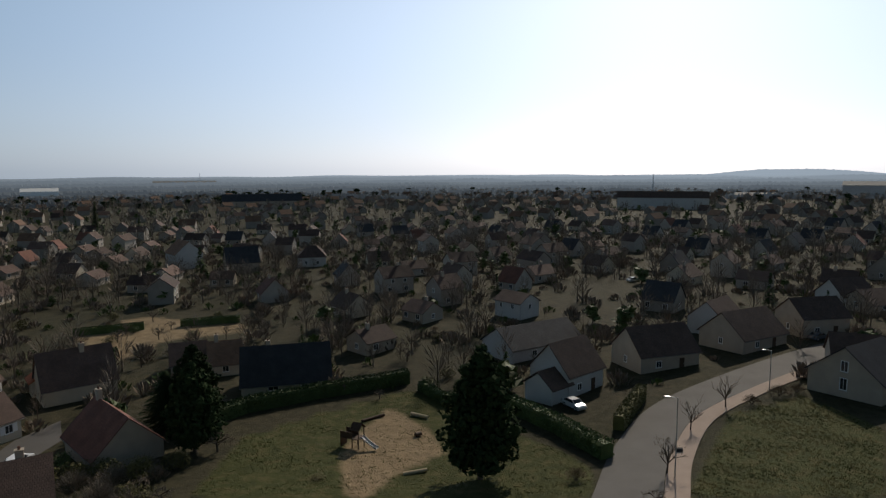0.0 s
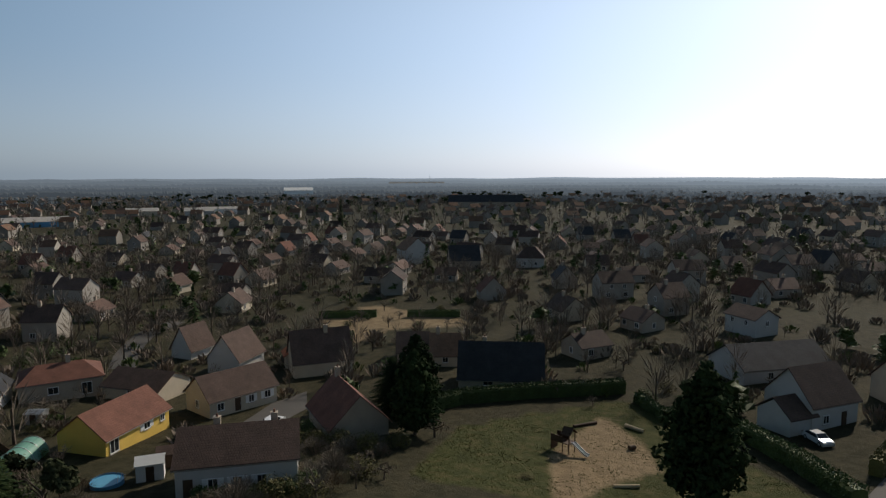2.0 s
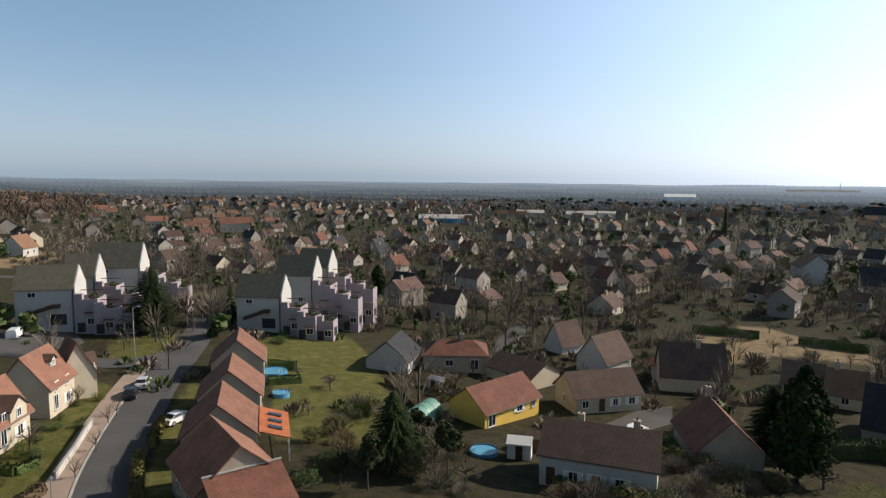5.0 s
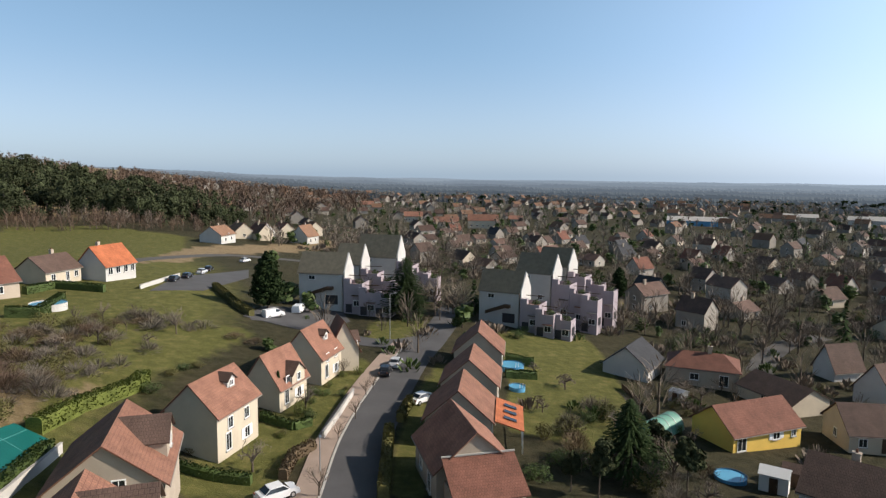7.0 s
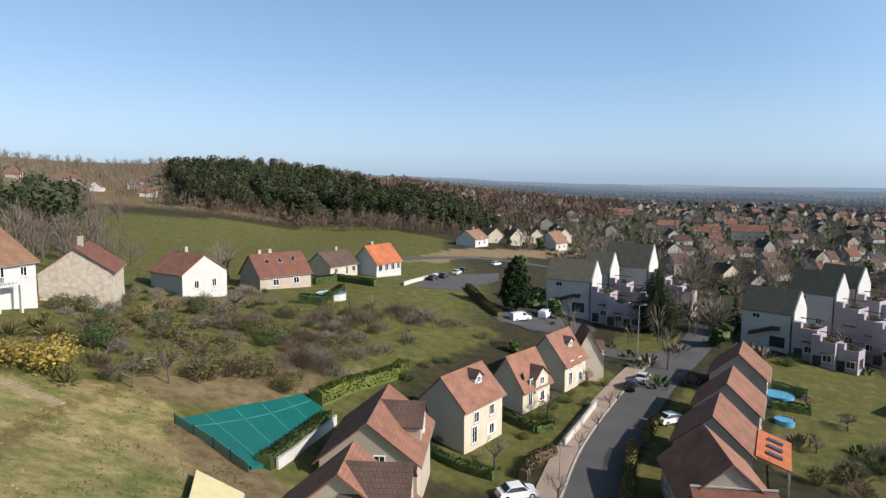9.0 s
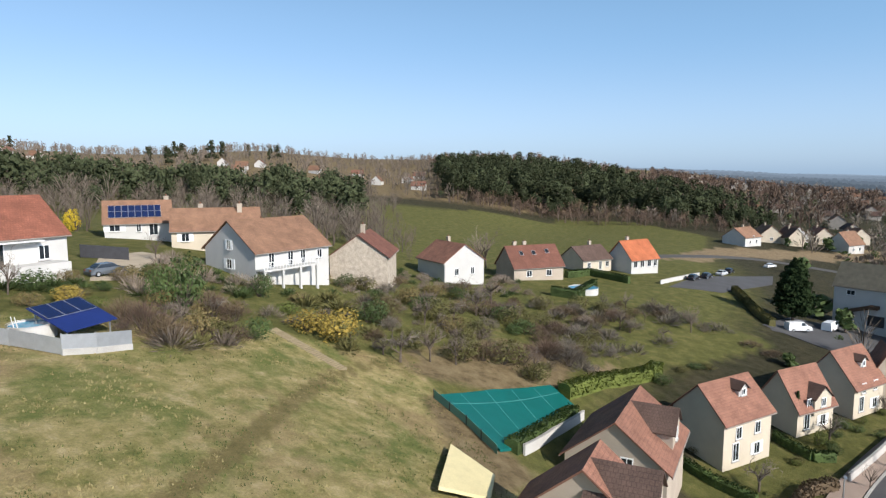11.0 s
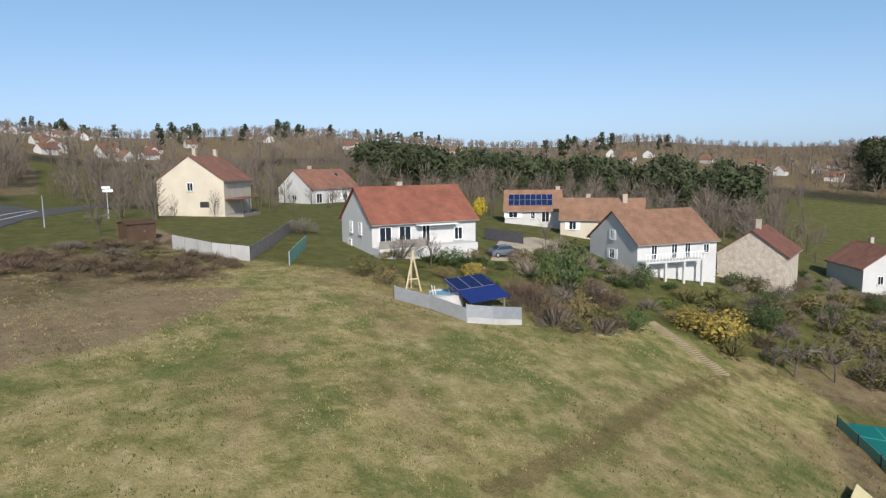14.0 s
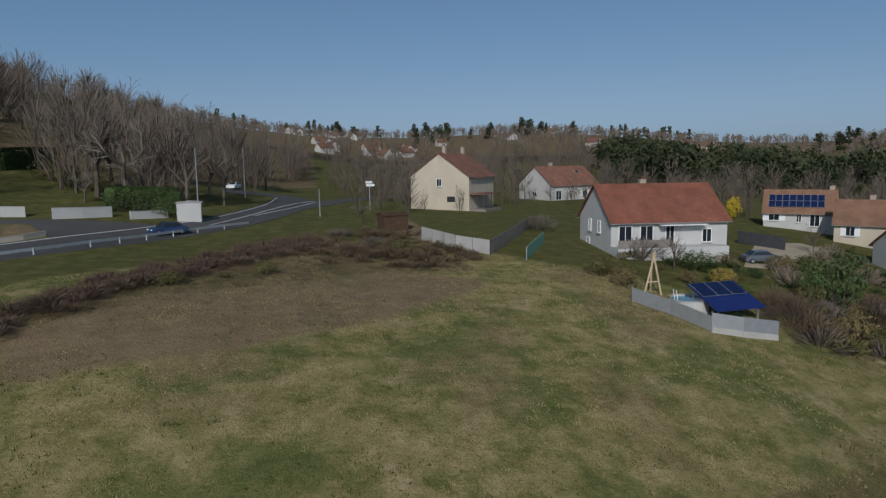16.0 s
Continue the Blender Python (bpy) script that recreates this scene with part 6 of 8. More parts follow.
# white terraces with pointed gables
terrace_1 = house(-138.48, 56.40, 3.99, 47.3, 9.67, 6.50, 7.50, 11.55, RENDER_WHITE, ROOF_FELT, "white terrace house with a dark roof and pointed white gable wall",
    "F:0.3:5.5:1.6:1.0:window F:0.75:0.0:3.0:2.2:dark", (), group="white terraces", name="terrace_house")
fin(terrace_1, 9.67, 6.5, 7.5, 11.55, 1)
bm = bmesh.new()
prism(bm, [(-9.67*0.3, 2.6), (9.67*0.15, 4.3), (9.67*0.3, 4.3), (9.67*0.3, 3.6), (9.67*0.2, 3.6), (-9.67*0.3, 1.9)], lambda p: (p[0], -6.5/2 - 1.3, p[1]), lambda p: (p[0], -6.5/2 - 0.02, p[1]))
bmesh.ops.recalc_face_normals(bm, faces=bm.faces)
part("outside_stair", bm, DARK_WOOD, terrace_1)
terrace_2 = house(-146.06, 68.68, 6.41, 44.2, 8.81, 6.50, 7.80, 11.87, RENDER_WHITE, ROOF_FELT, "white terrace house with a dark roof and pointed white gable wall",
    "F:0.3:5.8:1.6:1.0:window F:0.7:1.0:1.2:1.2:window", (), group="white terraces", name="terrace_house")
fin(terrace_2, 8.81, 6.5, 7.8, 11.87, 1)
terrace_3 = house(-150.54, 76.01, 7.32, 42.6, 7.57, 6.50, 7.80, 11.72, RENDER_WHITE, ROOF_FELT, "white terrace house with a dark roof and pointed white gable wall",
    "F:0.3:5.8:1.6:1.0:window F:0.7:1.0:1.2:1.2:window", (), group="white terraces", name="terrace_house")
fin(terrace_3, 7.57, 6.5, 7.8, 11.72, 1)
terrace_4 = house(-154.57, 16.84, 7.04, 63.2, 10.69, 6.50, 7.80, 11.88, RENDER_WHITE, ROOF_FELT, "white terrace house with a dark roof and pointed white gable wall",
    "F:0.3:5.8:1.6:1.0:window F:0.75:0.0:3.0:2.2:dark", (), group="white terraces", name="terrace_house")
fin(terrace_4, 10.69, 6.5, 7.8, 11.88, 1)
bm = bmesh.new()
prism(bm, [(-10.69*0.3, 2.6), (10.69*0.15, 4.3), (10.69*0.3, 4.3), (10.69*0.3, 3.6), (10.69*0.2, 3.6), (-10.69*0.3, 1.9)], lambda p: (p[0], -6.5/2 - 1.3, p[1]), lambda p: (p[0], -6.5/2 - 0.02, p[1]))
bmesh.ops.recalc_face_normals(bm, faces=bm.faces)
part("outside_stair", bm, DARK_WOOD, terrace_4)
terrace_5 = house(-168.00, 25.33, 7.08, 60.8, 6.24, 6.50, 7.80, 12.28, RENDER_WHITE, ROOF_FELT, "white terrace house with a dark roof and pointed white gable wall",
    "F:0.3:5.8:1.6:1.0:window F:0.7:1.0:1.2:1.2:window", (), group="white terraces", name="terrace_house")
fin(terrace_5, 6.24, 6.5, 7.8, 12.28, 1)
terrace_6 = house(-175.66, 34.47, 7.87, 58.3, 10.93, 6.50, 7.80, 13.01, RENDER_WHITE, ROOF_FELT, "white terrace house with a dark roof and pointed white gable wall",
    "F:0.3:5.8:1.6:1.0:window F:0.7:1.0:1.2:1.2:window", (), group="white terraces", name="terrace_house")
fin(terrace_6, 10.93, 6.5, 7.8, 13.01, 1)
terrace_flat(-132.1, 61.1, 47, 4.5, 5.6, 5.8, 0)
terrace_flat(-128.4, 62.8, 47, 4.2, 4.6, 4.4, 1)
terrace_flat(-126.7, 66.2, 47, 4, 4, 3.7, 2)
terrace_flat(-139.8, 72.7, 44, 4.5, 5.6, 9.6, 3)
terrace_flat(-136.8, 75.1, 44, 4.2, 4.6, 8.1, 4)
terrace_flat(-133.2, 76.5, 44, 4, 4, 7.3, 5)
terrace_flat(-144.6, 79.4, 43, 4.5, 5.6, 11.0, 6)
terrace_flat(-142.3, 82.6, 43, 4.2, 4.6, 9.6, 7)
terrace_flat(-138.8, 84.1, 43, 4, 4, 8.7, 8)
terrace_flat(-149.5, 23.5, 63, 4.5, 5.6, 6.6, 9)
terrace_flat(-146.4, 26.2, 63, 4.2, 4.6, 4.8, 10)
terrace_flat(-144.5, 29.3, 63, 4, 4, 3.8, 11)
terrace_flat(-163.8, 29.9, 61, 4.5, 5.6, 7.2, 12)
terrace_flat(-161.5, 33.0, 61, 4.2, 4.6, 5.4, 13)
terrace_flat(-159.7, 36.1, 61, 4, 4, 4.4, 14)
terrace_flat(-170.0, 40.8, 58, 4.5, 5.6, 8.5, 15)
terrace_flat(-168.7, 44.4, 58, 4.2, 4.6, 6.8, 16)
terrace_flat(-164.5, 46.1, 58, 4, 4, 5.7, 17)
terrace_flat(-136.2, 62.2, 47, 5, 5, 3.6, 40)
terrace_flat(-134.9, 65.0, 47, 5, 4, 2.6, 41)
terrace_flat(-134.0, 68.7, 47, 5, 4, 2.2, 42)
terrace_flat(-153.7, 22.9, 47, 5, 5, 3.4, 43)
terrace_flat(-152.2, 26.2, 47, 5, 4, 2.6, 44)

# cars
car(20.05, 95.61, -62, SILVER, "car", "silver car parked on the drive by the hedge")
car(-87.88, 23.35, 119, WHITE_CAR, "car", "white car parked beside a garden")
car(-100.30, 20.39, 159, BLACK_CAR, "car", "dark car parked at the kerb")
car(-104.41, 22.98, 155, SILVER, "car", "silver car parked at the kerb")
car(-63.08, 1.84, 111, WHITE_CAR, "car", "white car parked on the pavement")
car(-136.24, 4.05, 118, WHITE_CAR, "van", "white van parked in the yard")
car(-144.49, 9.72, 159, WHITE_CAR, "van", "white lorry parked in the yard")
car(-163.85, -17.86, 164, BLACK_CAR, "car", "black car in the car park")
car(-171.78, -15.68, 164, BLACK_CAR, "car", "dark car in the car park")
car(-184.69, -13.08, 163, SILVER, "car", "pale blue car in the car park")
car(-193.22, -11.86, 168, BLACK_CAR, "car", "black car in the car park")
car(-227.08, -2.23, 146, WHITE_CAR, "car", "white car on the upper street")
car(-54.12, 77.94, 86, WHITE_CAR, "car", "white car on the drive between the bungalows")
car(-46.33, -67.43, 172, GREY_CAR, "car", "dark grey car parked beside the red-roofed house")
car(-82.19, -62.49, -163, BLUE_CAR, "car", "blue car beside the white house")
car(21.53, -79.24, 36, BLUE_CAR, "car", "dark blue car on the main road")
car(23.90, -137.76, 81, WHITE_CAR, "car", "white car on the main road")
car(-53.31, 76.28, 21, WHITE_CAR, "car", "white car parked by the bungalows")
car(74.52, 125.07, 27, GREY_CAR, "car", "grey car parked at the end of the street")
car(61.06, 204.73, 30, SILVER, "car", "silver car on the square")

# trees and shrubs near the hill
fir(4.3, 71.9, 15.7, 0)
fir(-36.7, 91.8, 12.2, 0)
fir(-40.4, 90.5, 8.9, 2)
fir(-143.7, 3.2, 12.6, 0)
fir(-141.6, 33.4, 14.0, 2)
fir(-174.2, 109.4, 10.0, 0)
fir(-61.0, 40.4, 9.6, 2)
pine(-55.3, 44.0, 6.9, 1)
pine(-57.0, 34.4, 6.2, 2)
pine(-62.2, 45.0, 6.5, 0)
pine(-58.8, 32.1, 4.4, 1)
fir(-86.8, 3.0, 5.5, 1, 0.45, "slim dark cypress in a front garden")
fir(-32.8, 81.2, 12.2, 0)
fir(-225.3, 417.1, 21.9, 1)
shrub(-44.8, -53.3, 2.7, 5.8, "green")
shrub(-43.2, -54.4, 1.9, 4.4, "green")
pine(-121.9, 96.7, 4.2, 1)
bare_tree(25.4, 69.8, 6.0, 0)
bare_tree(33.3, 83.4, 5.7, 2)
bare_tree(41.5, 91.3, 6.5, 2)
bare_tree(21.2, 60.9, 3.8, 3)
bare_tree(-62.6, 5.9, 4.7, 0)
bare_tree(-76.9, 9.7, 3.5, 2)
bare_tree(-82.8, 12.8, 3.9, 2)
bare_tree(-90.8, 15.6, 3.6, 2)
bare_tree(-93.4, 17.1, 3.5, 2)
bare_tree(-69.9, -0.5, 5.5, 1)
bare_tree(-115.5, -12.6, 6.5, 2)
bare_tree(-105.9, -20.9, 4.3, 3)
bare_tree(-107.8, -15.9, 3.8, 3)
bare_tree(-58.2, -35.8, 6.2, 1)
bare_tree(-62.6, -34.5, 6.0, 0)
bare_tree(-57.9, -37.8, 3.7, 3)
bare_tree(-100.6, -43.5, 8.3, 3)
bare_tree(-89.0, -40.9, 6.7, 1)
bare_tree(-30.3, -67.0, 2.4, 3)
bare_tree(36.2, -94.5, 7.4, 1)
bare_tree(-1.3, -92.8, 5.2, 1)
bare_tree(-31.1, -120.9, 4.2, 2)
bare_tree(-132.7, 74.9, 5.4, 3)
bare_tree(-85.0, 40.3, 4.1, 3)
bare_tree(-95.0, 50.0, 4.4, 3)
bare_tree(-41.9, 50.7, 4.7, 1)
bare_tree(-33.8, 55.9, 6.6, 1)
bare_tree(-31.4, 60.4, 5.2, 0)
bare_tree(-29.8, 64.2, 4.0, 3)
bare_tree(-59.7, 39.5, 6.4, 1)
bare_tree(-58.5, 44.6, 8.6, 0)
bare_tree(-52.6, 44.5, 5.7, 3)
bare_tree(-154.3, 154.6, 13.5, 0)
bare_tree(-105.3, 145.6, 11.3, 0)
bare_tree(-117.0, 127.7, 10.9, 1)
bare_tree(-138.5, 118.8, 12.7, 0)
bare_tree(-125.0, 120.8, 10.8, 1)
bare_tree(-109.1, 142.7, 8.1, 3)
bare_tree(-142.0, 40.7, 14.0, 0)
bare_tree(-153.3, 40.9, 10.7, 1)
bare_tree(-83.4, 40.4, 3.4, 3)
bare_tree(-93.6, 49.4, 4.8, 3)
bare_tree(-101.7, 47.4, 3.6, 3)
bare_tree(-85.8, 70.0, 6.6, 1)
bare_tree(-91.2, 70.8, 6.0, 3)
bare_tree(-132.2, 75.1, 6.7, 0)
bare_tree(-137.4, 119.5, 12.0, 0)
bare_tree(-131.2, 121.2, 10.1, 1)
bare_tree(-126.6, 113.7, 12.5, 0)
bare_tree(-376.7, 157.7, 14.3, 0)
bare_tree(-100.9, -26.8, 4.9, 3)
bare_tree(-82.0, -24.3, 4.0, 1)
bare_tree(-84.7, -23.4, 2.8, 3)
bare_tree(-13.6, 121.2, 6.7, 0)
bare_tree(-60.2, 124.8, 6.9, 1)
bare_tree(-40.6, 127.0, 7.0, 0)
bare_tree(-54.8, 136.9, 6.9, 1)
bare_tree(-22.2, 133.6, 6.1, 0)
bare_tree(-7.2, 124.1, 5.7, 3)
bare_tree(10.1, 106.0, 5.9, 3)
bare_tree(-29.8, 81.1, 5.8, 3)
bare_tree(-10.6, 103.3, 3.3, 3)
bare_tree(-50.3, 145.7, 5.3, 0)
bare_tree(-40.9, 144.7, 7.3, 1)
bare_tree(-139.4, -61.6, 12.1, 2)
bare_tree(-137.2, -62.8, 11.4, 2)
bare_tree(-38.4, -76.5, 2.9, 3)
bare_tree(-57.9, -73.7, 4.9, 2)
bare_tree(31.4, -104.4, 19.4, 0)
bare_tree(28.7, -105.1, 19.1, 2)
bare_tree(24.2, -100.1, 17.1, 0)
bare_tree(24.2, -115.5, 15.2, 2)
bare_tree(31.8, -98.0, 17.4, 1)
bare_tree(20.2, -107.1, 14.6, 0)
bare_tree(36.3, -105.9, 19.3, 2)
bare_tree(36.4, -99.6, 19.4, 0)
bare_tree(26.5, -102.6, 17.7, 2)
shrub(-55.2, -42.7, 3.38, 3.45, "gold")
shrub(-53.9, -44.8, 2.6, 2.76, "gold")
shrub(-55.6, -40.6, 2.34, 2.3, "olive")
shrub(-65.7, -45.0, 2.86, 2.99, "green")
shrub(-70.3, -45.2, 2.34, 2.76, "olive")
shrub(-81.7, -48.7, 2.6, 2.53, "ochre")
shrub(-79.3, -42.8, 3.25, 2.99, "olive")
shrub(-68.1, -33.1, 3.12, 2.99, "olive")
shrub(-70.8, -31.6, 3.12, 2.875, "dry")
shrub(-72.7, -29.7, 3.38, 2.99, "olive")
shrub(-75.2, -28.1, 3.12, 2.76, "red")
shrub(-81.3, -27.0, 3.12, 2.99, "red")
shrub(-82.1, -24.0, 2.86, 3.22, "grey")
shrub(-72.3, -25.7, 2.47, 2.185, "olive")
shrub(-91.0, -35.9, 3.38, 2.53, "olive")
shrub(-94.5, -32.4, 3.12, 2.3, "olive")
shrub(-104.3, -31.7, 2.86, 2.3, "dry")
shrub(-88.6, -32.6, 2.6, 2.3, "green")
shrub(-94.4, -26.4, 2.6, 2.53, "grey")
shrub(-35.6, -47.2, 2.47, 2.99, "red")
shrub(-35.4, -49.6, 2.6, 2.76, "dry")
shrub(-35.8, -45.0, 2.86, 2.3, "dry")
shrub(-39.7, -45.6, 2.34, 2.3, "ochre")
shrub(-41.4, -44.3, 2.6, 2.07, "olive")
shrub(-44.9, -44.3, 2.21, 2.07, "green")
shrub(-46.2, -51.1, 2.08, 2.76, "red")
shrub(-47.2, -48.7, 2.08, 2.3, "dry")
shrub(-57.9, -55.6, 1.95, 2.99, "green")
shrub(-37.1, -64.0, 2.86, 1.84, "green")
shrub(-36.2, -57.6, 1.95, 1.84, "gold")
shrub(-35.5, -54.4, 1.69, 1.38, "privet")
shrub(-24.7, -55.4, 2.08, 1.84, "ochre")
shrub(-23.9, -58.9, 2.08, 2.3, "olive")
shrub(-31.5, -66.8, 3.12, 2.76, "grey")
shrub(-25.4, -85.4, 2.86, 2.53, "grey")
shrub(-57.0, -50.0, 2.08, 1.38, "privet")
shrub(-62.0, -52.5, 1.82, 1.38, "ochre")
shrub(-77.8, -56.0, 2.08, 1.61, "ochre")
shrub(-85.0, -55.8, 2.08, 1.38, "olive")
shrub(-68.8, -107.6, 2.21, 4.14, "yellow")
shrub(-68.4, -38.3, 2.34, 2.3, "olive")
shrub(-75.4, -38.3, 2.6, 2.53, "ochre")
shrub(-50.3, -64.1, 2.6, 2.07, "olive")
shrub(-46.9, -64.3, 2.34, 1.84, "ochre")
shrub(-87.0, -42.5, 2.86, 2.53, "dry")
shrub(-91.6, -40.3, 2.86, 2.76, "red")
shrub(-78.4, -35.9, 3.12, 2.53, "olive")
shrub(-63.8, -37.9, 2.6, 2.3, "olive")
shrub(-103.3, -26.0, 2.6, 2.53, "dry")
shrub(-109.7, -24.6, 2.86, 2.53, "red")
shrub(-89.8, -55.7, 2.34, 2.07, "dry")
shrub(-92.9, -50.3, 2.34, 2.07, "ochre")
shrub(-111.4, -47.2, 2.6, 2.53, "dry")
shrub(4.1, -73.2, 2.2, 1.4, "dry")
shrub(0.3, -67.5, 2.4, 1.5, "dry")
shrub(-3.7, -65.8, 2.4, 1.3, "dry")
shrub(7.1, -66.4, 2, 1, "dry")
shrub(10.3, -61.9, 2, 1, "dry")
shrub(13.6, -56.7, 2, 1, "red")
shrub(16.7, -53.2, 2.2, 1.1, "red")
shrub(19.2, -49.7, 2.2, 1.1, "dry")
shrub(21.2, -47.1, 2.4, 1.1, "red")
shrub(23.0, -45.6, 2.4, 1.2, "dry")
shrub(-6.8, -67.2, 2, 1, "ochre")
shrub(-2.2, -72.7, 2, 1.2, "grey")
shrub(1.7, -79.3, 2, 1.2, "grey")
shrub(30.5, -91.3, 2.6, 3.2, "green")
shrub(27.9, -91.0, 2.6, 3, "green")
shrub(25.3, -90.4, 2.4, 2.8, "green")
shrub(44.9, -105.2, 3, 3.5, "olive")
shrub(41.7, -103.2, 2.5, 3, "olive")
shrub(37.0, -103.2, 2.5, 2.6, "olive")
shrub(-84.9, 5.4, 1.1, 2.2, "privet")
shrub(-91.7, 8.5, 1, 1, "green")
shrub(-91.6, 9.7, 1, 1, "green")
shrub(-88.6, 7.4, 0.9, 0.9, "green")
shrub(-73.6, -7.2, 0.8, 0.9, "ochre")
shrub(-123.5, 53.5, 2.4, 1.8, "green")
shrub(-128.7, 57.0, 1.6, 1.6, "green")
shrub(-116.4, -3.2, 2.2, 1.4, "dry")
shrub(-114.2, 0.1, 2.2, 1.4, "dry")
shrub(-98.8, -9.6, 1.4, 1, "green")
shrub(-100.3, -8.1, 1.3, 1, "olive")
shrub(-96.0, -11.6, 1.4, 1, "olive")
shrub(-111.7, -24.8, 2.2, 1.8, "dry")
shrub(-116.1, -22.3, 2.2, 1.8, "dry")
shrub(-119.3, -18.5, 2, 1.6, "dry")
shrub(-85.8, -25.4, 2.4, 2.8, "grey")
shrub(-96.1, -24.9, 2, 2, "olive")
shrub(-93.6, -29.5, 2.2, 2.2, "red")
shrub(-82.5, -26.7, 2.4, 2.2, "red")
shrub(-89.2, -12.9, 1.8, 1.6, "green")
shrub(-64.6, 35.8, 2, 2.2, "green")
shrub(-66.4, 34.2, 2, 1.8, "green")
shrub(-62.2, 29.6, 2, 1.6, "green")
shrub(-57.8, 41.1, 2, 2.4, "olive")
shrub(15.0, 69.6, 1.5, 1.6, "dry")
shrub(45.7, 92.1, 1.5, 1.6, "dry")
shrub(51.4, 95.1, 2, 1.8, "dry")
shrub(54.4, 95.9, 1.6, 1.6, "dry")
shrub(-2.4, 107.3, 2, 2.4, "green")
shrub(0.5, 113.1, 2, 2, "olive")
shrub(-14.9, 71.6, 1.2, 0.5, "olive")
shrub(-35.5, 71.8, 2.4, 2.8, "olive")
shrub(-38.0, 70.3, 2.4, 2.6, "grey")
shrub(-43.2, 72.5, 2.2, 2.6, "olive")
shrub(-48.3, 76.5, 2, 2.2, "green")
shrub(-32.9, 75.2, 2, 2.2, "olive")
shrub(-33.3, 88.8, 2, 1.8, "grey")
shrub(-46.9, 71.5, 2.4, 2.4, "olive")
shrub(-41.9, 69.3, 2.2, 2.6, "grey")
shrub(-40.8, 73.3, 2.2, 2.4, "olive")
shrub(-36.2, 74.3, 2.2, 2.4, "grey")
shrub(-38.0, 54.7, 2.4, 2.6, "olive")
shrub(-36.6, 58.2, 2, 2.2, "green")
shrub(-122.1, 96.0, 3.4, 3, "green")
shrub(-120.2, 89.8, 3, 2.6, "green")

shrub(-79.4, -55.3, 2.4, 2.3, "olive")
shrub(-77.2, -57.4, 2.2, 2.0, "green")
shrub(-81.3, -52.6, 2.4, 2.2, "grey")
shrub(-75.2, -60.0, 1.8, 1.6, "ochre")
bare_tree(-78.6, -54.2, 4.8, 1)

# hedges
hedge([(-37.4, 88.1), (-31.1, 97.6), (-20.2, 104.8), (-6.2, 111.4)], 1.6, 2.4, LEAF, "clipped dark green hedge", 0.13, 26)
hedge([(10.5, 96.5), (16.1, 86.1), (20.1, 75.6)], 2, 2.2, LEAF, "tall green hedge beside the parked car", 0.13, 26)
hedge([(24.1, 85.2), (31.1, 97.8)], 1.6, 2.2, LEAF_OLIVE, "brown-green hedge by the street", 0.13, 26)
hedge([(-3.9, 107.4), (0.5, 100.3), (4.2, 103.9)], 1.4, 1.6, LEAF, "clipped dark green hedge", 0.13, 26)
hedge([(-72.4, -21.7), (-80.5, -19.4), (-89.4, -14.9), (-92.8, -14.4)], 1.8, 1.6, LEAF_LIGHT, "bright green clipped hedge behind the gardens", 0.13, 26)
hedge([(-69.9, -8.2), (-67.9, -4.2), (-66.8, -0.6)], 0.9, 1.1, LEAF, "clipped dark green hedge", 0.13, 26)
hedge([(-83.7, 0.7), (-80.6, 4.6), (-81.7, 6.8)], 0.9, 1.1, LEAF, "clipped dark green hedge", 0.13, 26)
hedge([(-67.4, 2.6), (-72.2, 4.0), (-74.7, 6.5)], 1, 1.3, DRY, "brown beech hedge along the pavement", 0.13, 26)
hedge([(-60.6, 12.1), (-68.0, 13.9), (-77.2, 16.2)], 1.2, 1.6, LEAF_OLIVE, "brown-green hedge along the street", 0.13, 26)
hedge([(-80.9, 18.4), (-87.4, 21.4)], 1, 1.4, LEAF_OLIVE, "brown-green hedge beside a drive", 0.13, 26)
hedge([(-107.6, 44.4), (-104.9, 48.9)], 0.9, 1.6, LEAF, "clipped dark green hedge", 0.13, 26)
hedge([(-98.8, 40.8), (-98.2, 46.3)], 0.9, 1.4, LEAF, "clipped dark green hedge", 0.13, 26)
hedge([(-160.9, -8.6), (-141.0, -3.2), (-134.6, -0.3)], 1.4, 1.4, LEAF_OLIVE, "low hedge on the bank below the car park", 0.13, 26)
hedge([(-52.0, -20.4), (-60.6, -20.4), (-69.0, -19.6)], 1.4, 1.2, LEAF, "shrub border beside the teal cover", 0.13, 26)
hedge([(-119.4, -38.9), (-120.3, -34.1), (-134.0, -34.2)], 1.4, 1.8, LEAF, "clipped dark green hedge", 0.13, 26)
hedge([(-140.9, -42.3), (-148.5, -39.1), (-145.1, -29.2)], 1.2, 1.6, LEAF, "clipped dark green hedge", 0.13, 26)
hedge([(-89.4, 152.2), (-74.8, 157.7)], 1.2, 1.8, LEAF, "clipped dark green hedge", 0.13, 26)
hedge([(-66.4, 159.6), (-52.3, 162.6)], 1.2, 1.8, LEAF, "clipped dark green hedge", 0.13, 26)
hedge([(-46.2, 52.0), (-40.6, 53.0), (-37.5, 57.3)], 1.4, 1.4, LEAF, "clipped dark green hedge", 0.13, 26)
hedge([(52.6, -106.9), (48.6, -115.5)], 2, 3, NEEDLE, "tall dark hedge on the bank", 0.13, 26)

